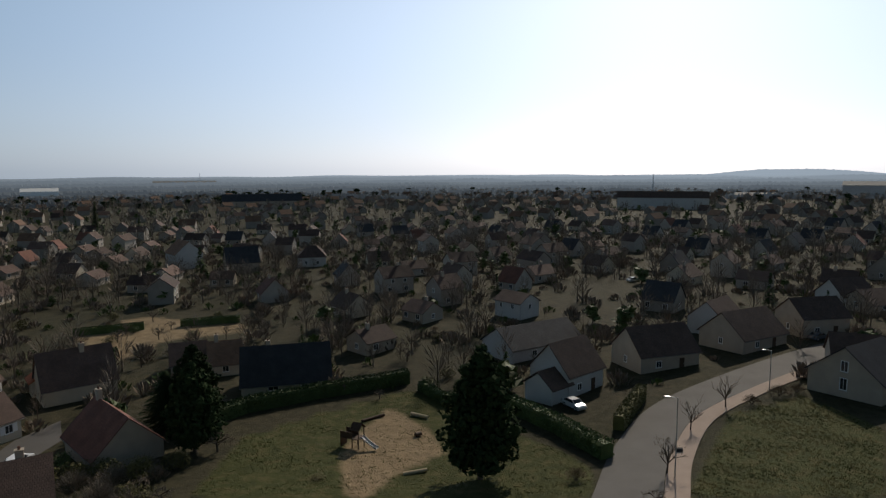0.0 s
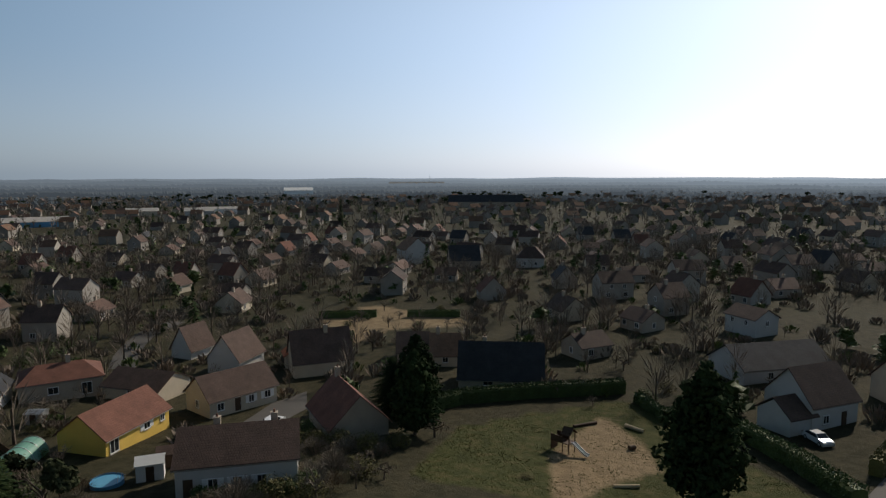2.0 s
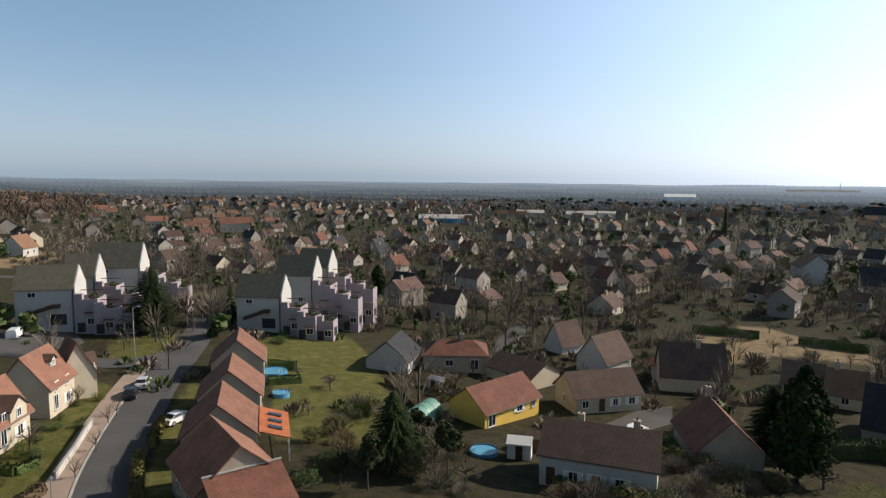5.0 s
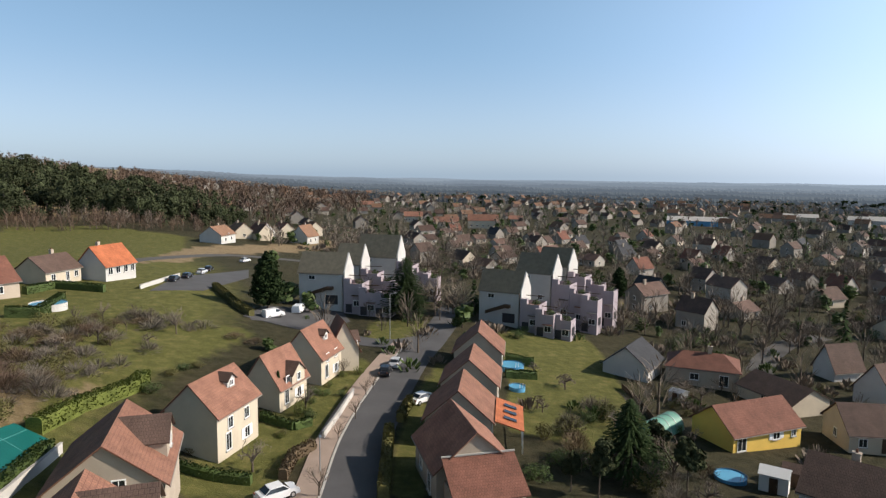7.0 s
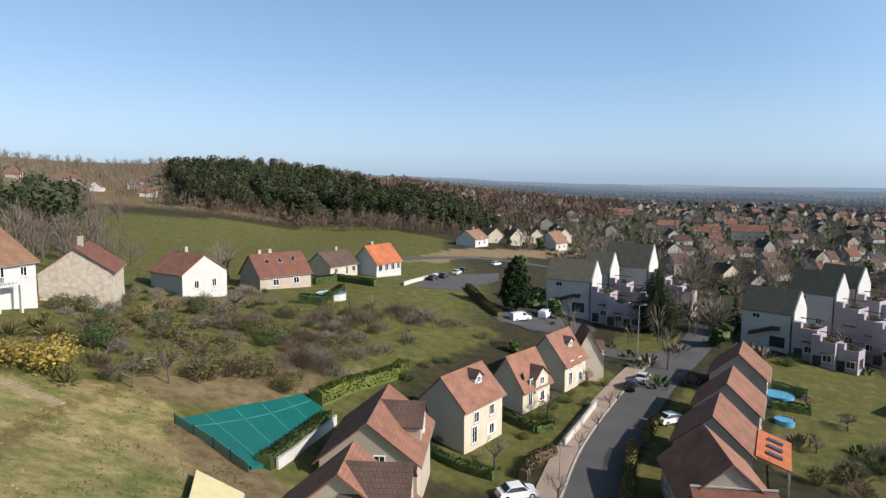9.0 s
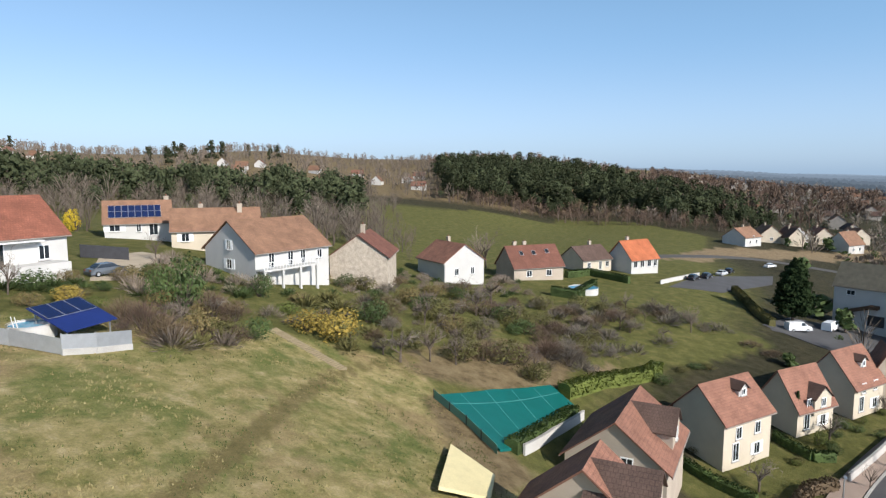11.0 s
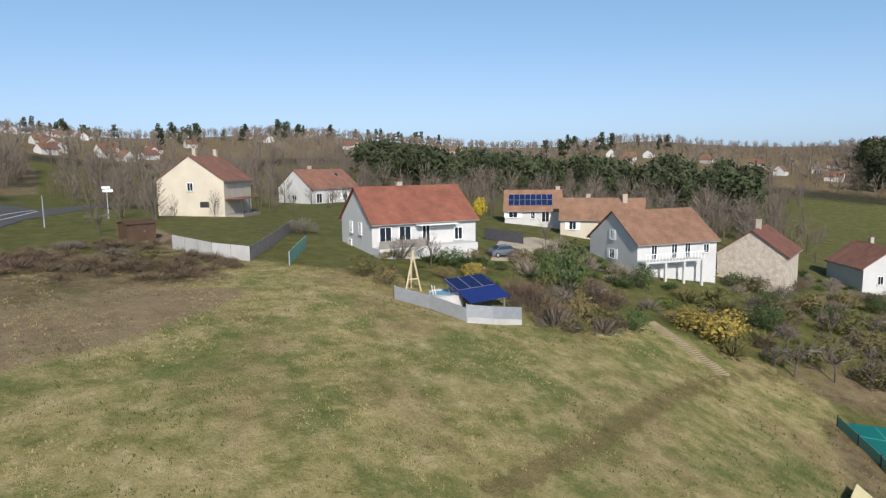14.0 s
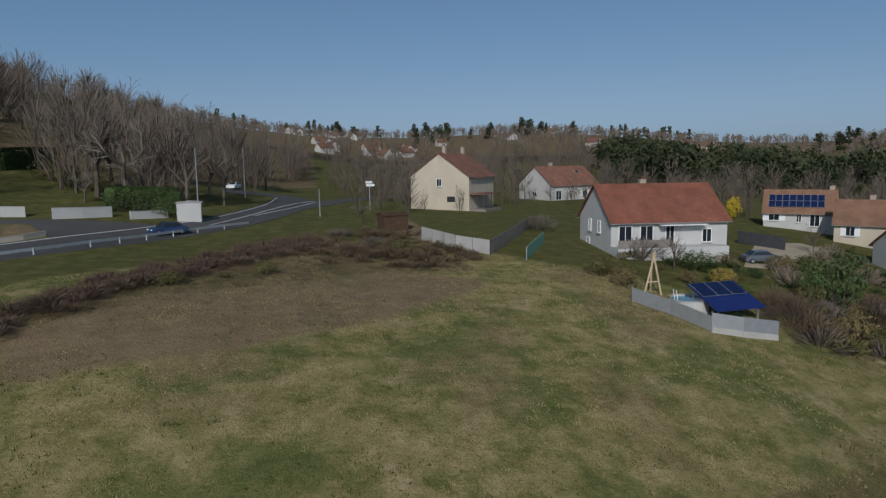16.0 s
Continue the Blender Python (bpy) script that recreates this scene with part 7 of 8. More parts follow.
# walls, fences and rails
garden_wall([(-77.2, 7.9), (-83.4, 10.6), (-91.4, 13.8)], 1.0, RENDER_WHITE, "low white garden wall along the pavement")
garden_wall([(-53.0, -19.5), (-61.2, -19.4), (-69.3, -18.5)], 1.0, RENDER_WHITE, "low white wall beside the teal cover")
garden_wall([(-150.3, -23.3), (-161.1, -20.4), (-173.6, -17.6)], 0.9, RENDER_WHITE, "white wall beside the car park")
garden_wall([(35.6, -83.0), (33.0, -85.0), (30.4, -87.5)], 1.3, RENDER_GREY, "grey rendered wall along the road")
garden_wall([(40.8, -81.9), (38.5, -82.9)], 1.2, RENDER_WHITE, "white wall and gate pier at the drive")
fence([(-8.2, -76.6), (-11.3, -70.0), (-14.5, -67.0)], 1.6, CONCRETE, "grey panel fence round the raised lawn", 2.2)
fence([(-14.5, -67.0), (-19.3, -76.3), (-25.4, -89.3)], 1.6, GREY_WOOD, "weathered board fence beside the lawn", 2.2)
fence([(-26.7, -44.3), (-29.0, -43.9), (-31.9, -43.9)], 1.5, METAL, "grey sheet fence with a concrete plinth below the garden", 2.4, METAL, CONCRETE)
fence([(-23.1, -50.4), (-25.0, -47.6), (-26.7, -44.3)], 1.2, METAL, "grey mesh-clad fence below the garden", 2.4, METAL)
fence([(-17.8, -64.4), (-20.2, -69.4), (-22.7, -74.6)], 1.4, GREEN_SHEET, "pale green netting fence on thin posts", 2.4, METAL)
fence([(-50.6, -78.6), (-54.9, -75.1)], 1.7, DARK_METAL, "dark panel gate and fence by the drive", 2.4)
guard_rail([(33.7, -61.4), (29.8, -65.0), (26.5, -69.7), (22.7, -75.2), (18.6, -81.3), (13.5, -87.4)])
fence([(-94.6, 60.8), (-85.7, 58.9), (-78.6, 56.3)], 1.0, DARK_WOOD, "dark fence along the garden edge", 2.2)

# lamps, poles and signs
street_lamp(20.7, -91.6, 9.6, 0, 0, "slim grey street lamp on a tall pole")
street_lamp(19.4, -123.0, 9.1, 0, 0, "slim grey street lamp on a tall pole")
street_lamp(4.9, -101.1, 4.2, 0, 0, "short white marker pole beside the road")
street_lamp(35.8, -108.4, 9.4, 0, 0, "pale utility pole on the bank")
street_lamp(25.8, 68.4, 9.4, 1, 180, "slim grey street lamp on a tall pole")
street_lamp(50.9, 97.3, 6.5, 1, 180, "slim grey street lamp on a tall pole")
street_lamp(-121.9, 25.7, 9.0, 0.8, 90, "slim grey street lamp on a tall pole")
street_lamp(-328.8, 50.1, 7.3, 0, 0, "utility pole beside the field road")
street_lamp(-68.3, 6.6, 4.4, 0.6, 0, "slim grey street lamp on a tall pole")
sign = thing("road_sign", pose(-3.2, -115.2, 29.93, 0, 0, 10), "white direction sign seen edge-on, on a pole", "road sign")
bm = bmesh.new()
tube(bm, (0, 0, -.3), (0, 0, 5.0), .06, .06, 6)
part("pole", bm, METAL, sign)
part("sign_board", boxed(-.9, .6, -.05, .05, 4.2, 4.6), WHITE_PAINT, sign)
part("sign_board", boxed(-.5, .7, -.05, .05, 4.7, 5.1), WHITE_PAINT, sign)
shed(21.5, -90.1, 100, 2.6, 3.0, 2.4, RENDER_WHITE, CONCRETE, "white rendered transformer kiosk beside the road", 0.15)
shed(-5.3, -85.4, 200, 3.4, 2.4, 2.0, DARK_WOOD, DARK_WOOD, "dark wooden shed at the edge of the lawn", 0.3)

# garden things
round_pool(-102.7, 43.5, 2.2, 1.1)
round_pool(-92.8, 40.4, 1.3, 0.7, BLUE_PLASTIC, "small blue paddling pool on the lawn")
round_pool(-127.4, -34.7, 3.0, 1.1, RENDER_WHITE, "round white-walled garden pool")
round_pool(-27.9, -49.8, 1.6, 0.8, RENDER_WHITE, "round pool with a white cover")
round_pool(-59.8, 53.6, 1.8, 0.6, BLUE_PLASTIC, "bright blue inflatable pool")
polytunnel(-75.8, 55.1, 115, 7, 1.9)
shed(-56.5, 56.8, 40, 3.0, 2.4, 2.2, WHITE_PAINT, WHITE_PAINT, "small white garden shed")
shed(-57.6, 61.2, 40, 3.0, 2.6, 1.9, DARK_WOOD, TILE_DARK, "brown wooden garden shed")
shed(-88.4, 67.6, 20, 2.4, 2.0, 1.8, METAL, METAL, "grey metal garden shed", 0.3)
swing_frame(-26.1, -52.9, 185, 3.8)
playground_unit(-12.0, 83.4, -25)
log("log_bench", -3.5, 74.3, 20, 3.0, 0.25, PALE_WOOD, "pale log bench at the edge of the playground", "bench")
log("log_bench", -3.7, 94.9, -30, 3.0, 0.3, PALE_WOOD, "pale log lying beside the path", "bench")
log("log_bench", -10.7, 94.2, 40, 4.0, 0.25, DARK_WOOD, "dark balance log on the bare earth", "play log")
log("spring_rider", -3.6, 87.3, 40, 0.9, 0.35, DARK_WOOD, "small dark spring rider on the sand", "spring rider")
log("litter_bin", 29.2, 76.4, 0, 0.8, 0.35, DARK_METAL, "dark litter bin beside the path", "litter bin")
STEP_LINE = [(-49.6, -46.1), (-48.6, -36.3)]
steps(-49.6, -46.1, -48.6, -36.3, 30, 1.2, STEP_EARTH, "long flight of brown earth and wood garden steps down the slope")
tarpaulin([(-54.2, -29.2), (-63.4, -27.2), (-72.8, -23.5), (-70.6, -19.6), (-54.8, -19.8), (-50.2, -20.7)], [((-57.8, -28.3), (-53.1, -21.4)), ((-62.2, -27.4), (-56.7, -20.7)), ((-66.0, -25.9), (-61.4, -20.4)), ((-69.5, -24.5), (-66.2, -20.0)), ((-53.4, -27.7), (-71.9, -22.2))])
fence([(-53.7, -29.2), (-51.9, -24.8), (-49.3, -20.6)], 0.9, GREEN_SHEET, "thin posts and net along the teal cover", 3.0, DARK_METAL, None, 0.01)
port = thing('carport', pose(-30.4, -48.5, 25.00, 0, 0, 190), 'low shelter with a blue sheet and solar panels', 'shelter')
for px, py in ((-2, -1.4), (2, -1.4), (-2, 1.6), (2, 1.6)):
    part('post', boxed(px - .05, px + .05, py - .05, py + .05, -.5, 1.0 if py < 0 else 2.2), METAL, port)
bm = bmesh.new()
prism(bm, [(-1.8, .8), (2.0, 2.35), (2.0, 2.42), (-1.8, .87)], lambda p: (-2.4, p[0], p[1]), lambda p: (2.4, p[0], p[1]))
bmesh.ops.recalc_face_normals(bm, faces=bm.faces)
part('blue_sheet', bm, BLUE_TARP, port)
solar_array(pose(-30.4, -48.5, 25.00, 0, 0, 190), 3, 1, 1.45, 2.0, -2.3, Vector((0, 0.0, 1.62)), Vector((1, 0, 0)), Vector((0, .926, .378)), 'three dark blue solar panels on the shelter')
# pale sheeting over a lower roof beside the meadow
patch("sheet_cover", [(-43.8, -22.3), (-42.9, -18.1), (-37.9, -16.3), (-34.6, -18.5)], PALE_SHEET, 0.7, "pale cream corrugated sheets laid on the slope", "sheeting", "", 0.9)

# road markings
ribbon("road_marking", [(38.3, -61.5), (33.2, -66.1), (28.1, -72.5), (21.9, -81.5), (15.9, -92.9), (11.6, -111.4), (11.3, -130.5)], 0.16, PAINT_LINE, 0.085, "white edge line on the main road", "road marking", 0.02, 1, off=3.2)
ribbon("road_marking", [(18.4, -86.8), (14.5, -99.6), (10.4, -119.4), (7.5, -130.5)], 0.18, PAINT_LINE, 0.085, "white line of the hatched island", "road marking", 0.02, 1)
ribbon("road_marking", [(14.2, -97.7), (9.8, -112.6), (7.0, -127.6)], 0.18, PAINT_LINE, 0.085, "white line of the hatched island", "road marking", 0.02, 1)

# wild growth
thicket(31, [(-57.1, -41.8), (-75.5, -50.5), (-105.1, -52.6), (-113.3, -38.2), (-111.4, -25.0), (-94.3, -22.9), (-73.7, -26.2), (-65.6, -32.5), (-58.0, -37.2)], 30, ("olive", "olive", "dry", "grey", "grey", "green", "red"), 1.4, 2.8, 0.95, 9)
thicket(32, [(-34.9, -49.7), (-43.0, -55.0), (-49.5, -52.9), (-49.2, -46.4), (-42.5, -42.3), (-33.1, -42.4)], 16, ("dry", "red", "olive", "ochre"), 1.0, 1.9, 1.0, 2)
thicket(33, [(-79.5, 38.7), (-86.2, 52.0), (-78.5, 60.2), (-52.2, 49.0), (-42.4, 51.3), (-35.0, 75.2), (-30.7, 70.8), (-31.2, 56.2), (-49.5, 41.7), (-64.4, 32.2)], 26, ("olive", "green", "grey", "dry"), 1.3, 2.6, 1.2, 9)
thicket(34, [(22.6, -44.2), (19.0, -53.9), (11.8, -68.1), (4.5, -81.7), (-8.6, -72.3), (-6.5, -64.3), (3.5, -61.8), (12.7, -54.5), (21.6, -41.9)], 22, ("dry", "red", "dry", "olive"), 0.8, 1.7, 0.6)
thicket(35, [(-80.1, -27.1), (-104.6, -34.8), (-117.7, -30.2), (-126.9, -14.9), (-97.7, -21.9), (-80.1, -21.6)], 18, ("olive", "dry", "grey"), 1.2, 2.2, 1.0, 6)
thicket(36, [(-80.9, 1.1), (-93.8, 8.7), (-107.1, 17.6), (-102.7, 17.8), (-88.3, 10.5), (-76.0, 3.0)], 14, ("green", "olive", "privet"), 0.6, 1.1, 1.0, 4)
thicket(37, [(-22.1, -60.7), (-29.2, -67.3), (-41.9, -71.6), (-48.3, -61.6), (-38.8, -57.4), (-26.3, -54.9)], 10, ("green", "olive", "ochre", "privet"), 0.8, 1.5, 0.9, 2)
thicket(38, [(-142.4, 103.1), (-182.6, 162.4), (-137.0, 155.1), (-142.8, 193.7), (-106.4, 165.0), (-99.2, 145.2), (-130.3, 142.3), (-121.0, 114.9), (-122.1, 96.0)], 22, ("olive", "dry", "green", "grey"), 1.2, 2.4, 1.1, 9)
thicket(39, [(-99.1, 140.4), (-113.8, 175.7), (-42.6, 167.5), (14.8, 143.0), (12.7, 122.0), (-20.4, 137.9), (-47.6, 145.4), (-58.5, 128.6), (-57.2, 107.7), (-71.6, 108.8)], 26, ("green", "olive", "dry", "grey"), 1.0, 2.0, 1.1, 13)
thicket(40, [(12.0, 114.9), (24.8, 158.3), (67.2, 181.7), (120.7, 189.8), (109.5, 171.8), (64.0, 150.6), (33.4, 135.0)], 14, ("green", "olive", "dry", "grey"), 0.8, 1.6, 1.1, 7)
thicket(41, [(-94.8, 60.4), (-103.6, 85.5), (-80.0, 117.1), (-66.3, 109.2), (-84.1, 102.1), (-82.9, 73.1), (-74.2, 56.9)], 12, ("green", "olive", "dry"), 0.8, 1.5, 1.0, 8)

# larger buildings of the town
block = house(205.52, 604.59, 0.69, 341.1, 80.98, 12.00, 11.23, 16.64, RENDER_WHITE, TILE_DARK, "long pale apartment block with a dark roof",
    "F:0.06:1.2:1.6:1.3:window F:0.17:1.2:1.6:1.3:window F:0.28:1.2:1.6:1.3:window F:0.39:1.2:1.6:1.3:window F:0.50:1.2:1.6:1.3:window F:0.61:1.2:1.6:1.3:window F:0.72:1.2:1.6:1.3:window F:0.83:1.2:1.6:1.3:window F:0.94:1.2:1.6:1.3:window", (), name="apartment_block")
college = house(-200.75, 719.93, -2.16, 15.6, 85.46, 14.00, 7.10, 14.47, RENDER_BEIGE, TILE_SLATE, "long old building with a dark slate roof",
    "F:0.06:1.2:1.6:1.3:window F:0.17:1.2:1.6:1.3:window F:0.28:1.2:1.6:1.3:window F:0.39:1.2:1.6:1.3:window F:0.50:1.2:1.6:1.3:window F:0.61:1.2:1.6:1.3:window F:0.72:1.2:1.6:1.3:window F:0.83:1.2:1.6:1.3:window F:0.94:1.2:1.6:1.3:window", (), name="long_building")
hangar = house(-662.01, 1061.97, -3.91, 31.9, 53.62, 30.00, 9.69, 14.82, WHITE_PAINT, WHITE_PAINT, "white industrial hall among trees",
    "", (), name="hall")
long_shed = house(-811.37, 2040.25, -3.91, 21.6, 186.08, 24.00, 6.52, 12.41, WHITE_PAINT, CONCRETE, "very long pale industrial shed on the plain",
    "", (), name="hall")
hall_white = house(-431.33, 543.00, -3.33, 38.5, 34.05, 20.00, 5.37, 7.25, WHITE_PAINT, CONCRETE, "white flat-roofed hall in the town",
    "", (), name="hall")
hall_grey = house(-457.14, 359.16, -2.08, 51.8, 47.03, 24.00, 3.78, 6.68, BLUE_PLASTIC, CONCRETE, "bluish industrial hall in the town",
    "", (), name="hall")
hall_pale = house(-486.53, 497.47, -2.91, 44.3, 29.15, 22.00, 4.25, 6.91, RENDER_CREAM, CONCRETE, "pale flat-roofed hall in the town",
    "", (), name="hall")
hall_far = house(-442.84, 526.44, -3.26, 40.0, 27.48, 22.00, 4.02, 7.09, RENDER_WHITE, CONCRETE, "white hall in the town",
    "", (), name="hall")
flats0 = house(-445.25, 163.68, -0.74, 69.8, 22.03, 10.00, 5.78, 9.73, RENDER_CREAM, TILE_TERRA, "cream block of flats with a terracotta tiled roof",
    "F:0.12:1.4:1.2:1.3:window F:0.31:1.4:1.2:1.3:window F:0.50:1.4:1.2:1.3:window F:0.69:1.4:1.2:1.3:window F:0.88:1.4:1.2:1.3:window", (), name="flats")
flats1 = house(-496.16, 123.53, 0.76, 76.0, 14.59, 10.00, 4.44, 7.74, RENDER_CREAM, TILE_TERRA, "cream block of flats with a terracotta tiled roof",
    "F:0.12:1.4:1.2:1.3:window F:0.31:1.4:1.2:1.3:window F:0.50:1.4:1.2:1.3:window F:0.69:1.4:1.2:1.3:window F:0.88:1.4:1.2:1.3:window", (), name="flats")
flats2 = house(-444.42, 135.21, -0.17, 73.1, 17.67, 10.00, 4.45, 7.84, RENDER_CREAM, TILE_TERRA, "cream block of flats with a terracotta tiled roof",
    "F:0.12:1.4:1.2:1.3:window F:0.31:1.4:1.2:1.3:window F:0.50:1.4:1.2:1.3:window F:0.69:1.4:1.2:1.3:window F:0.88:1.4:1.2:1.3:window", (), name="flats")
flats3 = house(-623.23, 109.57, 3.35, 80.0, 11.97, 10.00, 5.45, 8.53, RENDER_CREAM, TILE_TERRA, "cream block of flats with a terracotta tiled roof",
    "F:0.12:1.4:1.2:1.3:window F:0.31:1.4:1.2:1.3:window F:0.50:1.4:1.2:1.3:window F:0.69:1.4:1.2:1.3:window F:0.88:1.4:1.2:1.3:window", (), name="flats")
flats4 = house(-487.05, 207.20, -1.05, 66.9, 11.15, 10.00, 3.67, 6.19, RENDER_CREAM, TILE_TERRA, "cream block of flats with a terracotta tiled roof",
    "F:0.12:1.4:1.2:1.3:window F:0.31:1.4:1.2:1.3:window F:0.50:1.4:1.2:1.3:window F:0.69:1.4:1.2:1.3:window F:0.88:1.4:1.2:1.3:window", (), name="flats")
works = house(486.71, 748.10, 3.33, 326.9, 41.21, 30.00, 15.59, 20.01, RENDER_GREY, CONCRETE, "large grey works building on the plain",
    "", (), name="hall")
works2 = house(384.73, 795.93, 1.55, 334.2, 45.74, 20.00, 4.86, 7.58, WHITE_PAINT, CONCRETE, "low white works hall on the plain",
    "", (), name="hall")
tall_white_house = house(-106.59, 263.18, -1.67, 131.0, 12.23, 11.06, 6.28, 11.02, RENDER_WHITE, TILE_BROWN, "tall white house with a pale tiled roof",
    "R:0.3:1.2:1.0:1.3:window R:0.7:1.2:1.0:1.3:window R:0.3:4.0:1.0:1.3:window R:0.7:4.0:1.0:1.3:window", [(0.3, 0.0)])
dark_twin_house = house(-78.58, 248.87, -0.97, 205.0, 12.11, 10.87, 3.89, 9.25, RENDER_BEIGE, TILE_SLATE, "beige house with a black roof and sunlit gable",
    "F:0.4:1.2:1.0:1.3:window", ())
square_house = house(-52.97, 258.11, -0.47, 11.6, 11.12, 9.00, 4.28, 7.89, RENDER_WHITE, TILE_DARK, "white square house with a hipped roof",
    "F:0.3:1.2:1.0:1.3:window F:0.7:1.2:1.0:1.3:window", (), hip=4.0)
mast(311, 958, 31, "tall lattice mast on the horizon")
mast(-704, 1880, 36, "thin tower on the horizon")

# drive, kerb wall and overgrown shelter beside the main road
patch("driveway", [(41.9, -79.2), (38.0, -81.7), (29.0, -84.6), (22.9, -85.4), (23.9, -79.9), (31.9, -73.6), (34.4, -76.9), (36.7, -79.5), (41.2, -78.0)], ASPHALT, 0.05, "asphalt drive beside the main road", "driveway")
garden_wall([(36.5, -68.7), (33.9, -71.9), (32.7, -74.3)], 0.5, RENDER_CREAM, "low pale kerb wall round the bed")
garden_wall([(28.1, -87.1), (24.4, -90.5)], 1.0, RENDER_GREY, "low grey wall under the overgrown shelter")
hedge([(32.5, -93.0), (25.6, -99.0)], 3.4, 2.8, LEAF, "overgrown dark green hedge over the shelter by the road", 0.13, 26)

# row of houses below the wood
house(-318.7, -5.0, 7.3, 201, 11, 8.5, 3.6, 7.2, RENDER_CREAM, TILE_BROWN, "house with a brown tiled roof in the row below the wood", "F:0.25:0.9:1.3:1.3:window F:0.7:0.9:1.3:1.3:window L:0.5:0.9:1.2:1.3:window R:0.5:0.9:1.2:1.3:window", ((0.3, 0.1),), group="row below the wood")
house(-328.1, 5.0, 6.5, 207, 11, 8.5, 3.6, 7.2, RENDER_WHITE, TILE_BROWN, "house with a brown tiled roof in the row below the wood", "F:0.25:0.9:1.3:1.3:window F:0.7:0.9:1.3:1.3:window L:0.5:0.9:1.2:1.3:window R:0.5:0.9:1.2:1.3:window", ((0.3, 0.1),), group="row below the wood")
house(-338.7, 15.9, 5.5, 199, 11, 8.5, 3.6, 7.2, RENDER_CREAM, TILE_TERRA, "house with a brown tiled roof in the row below the wood", "F:0.25:0.9:1.3:1.3:window F:0.7:0.9:1.3:1.3:window L:0.5:0.9:1.2:1.3:window R:0.5:0.9:1.2:1.3:window", ((0.3, 0.1),), group="row below the wood")
house(-358.7, 31.3, 4.4, 205, 11, 8.5, 3.6, 7.2, RENDER_CREAM, TILE_BROWN, "house with a brown tiled roof in the row below the wood", "F:0.25:0.9:1.3:1.3:window F:0.7:0.9:1.3:1.3:window L:0.5:0.9:1.2:1.3:window R:0.5:0.9:1.2:1.3:window", ((0.3, 0.1),), group="row below the wood")

# where low brushwood grows
BANK = [(7.2, -73.2), (3.4, -82.5), (-0.9, -85.2), (-14.3, -76.3), (-14.8, -65.6), (-6.0, -59.3), (2.7, -61.8)]
EDGE = [(23.6, -42.2), (23.4, -45.7), (19.6, -55.6), (12.1, -69.9), (5.8, -80.4), (4.0, -71.3), (10.9, -62.5), (17.9, -50.5), (22.5, -40.1)]
GARDEN = [(-28.9, -42.9), (-38.7, -53.1), (-51.4, -56.8), (-60.9, -52.5), (-81.8, -54.7), (-107.3, -48.5), (-112.3, -37.0), (-109.7, -24.6), (-87.5, -23.0), (-71.6, -26.0), (-64.6, -34.0), (-53.5, -38.4), (-46.6, -42.4), (-35.7, -41.1)]
BELOW = [(-80.1, -27.1), (-108.1, -36.0), (-117.9, -29.4), (-128.2, -12.1), (-115.9, -4.6), (-99.6, -17.2), (-81.0, -20.1)]
YARDS = [(-24.0, -68.8), (-27.7, -77.2), (-43.8, -69.5), (-59.9, -73.7), (-76.3, -61.2), (-121.7, -67.4), (-130.7, -47.5), (-114.6, -41.5), (-80.0, -53.5), (-54.1, -55.7), (-36.9, -58.7)]


# ---------------------------------------------------------------- town and woods far off
def strewn(name, proto, places, mats, label, category):
    """Many alike plants or houses as one mesh. proto: vertices, faces, face materials."""
    V, F, M = proto
    V = np.array(V, float)
    allv, allf, allm = [], [], []
    for k, (x, y, z, turn, sx, sz) in enumerate(places):
        c, s = math.cos(turn), math.sin(turn)
        allv.append(np.stack([x + (V[:, 0] * c - V[:, 1] * s) * sx, y + (V[:, 0] * s + V[:, 1] * c) * sx, z + V[:, 2] * sz], 1))
        o = k * len(V)
        allf += [tuple(i + o for i in f) for f in F]
        allm += M
    me = bpy.data.meshes.new(name)
    me.from_pydata(np.concatenate(allv).tolist(), [], allf)
    for m in mats:
        me.materials.append(m)
    me.polygons.foreach_set("material_index", allm)
    return tagged(new(name, me), label, category, kind="stuff")


def proto_of(bms):
    V, F, M = [], [], []
    for k, bm in enumerate(bms):
        o = len(V)
        bm.verts.index_update()
        V += [tuple(v.co) for v in bm.verts]
        F += [tuple(v.index + o for v in f.verts) for f in bm.faces]
        M += [k] * len(bm.faces)
        bm.free()
    return V, F, M


def sliver_tree(seed, n=125, r=0.34, fat=1.0):
    """A far bare tree of unit height: trunk and a fan of thin twig slivers."""
    rnd = random.Random(seed)
    wood, tw = bmesh.new(), bmesh.new()
    tube(wood, (0, 0, -0.05), (0, 0, 0.5), 0.022, 0.012, 4, cap=False)
    for _ in range(n):
        a, t = rnd.uniform(0, 6.283), rnd.random() ** 0.6
        q = Vector((math.cos(a) * r * t, math.sin(a) * r * t, rnd.uniform(0.45, 1.0) - 0.25 * t * t))
        p = Vector((q.x * 0.35, q.y * 0.35, q.z - rnd.uniform(0.1, 0.3)))
        w = Vector((rnd.uniform(-1, 1), rnd.uniform(-1, 1), rnd.uniform(-.5, .5))).normalized() * rnd.uniform(0.005, 0.013) * fat
        tw.faces.new([tw.verts.new(c) for c in (p, p + (q - p) * 0.5 + w, q, p + (q - p) * 0.5 - w)])
    return proto_of((wood, tw))


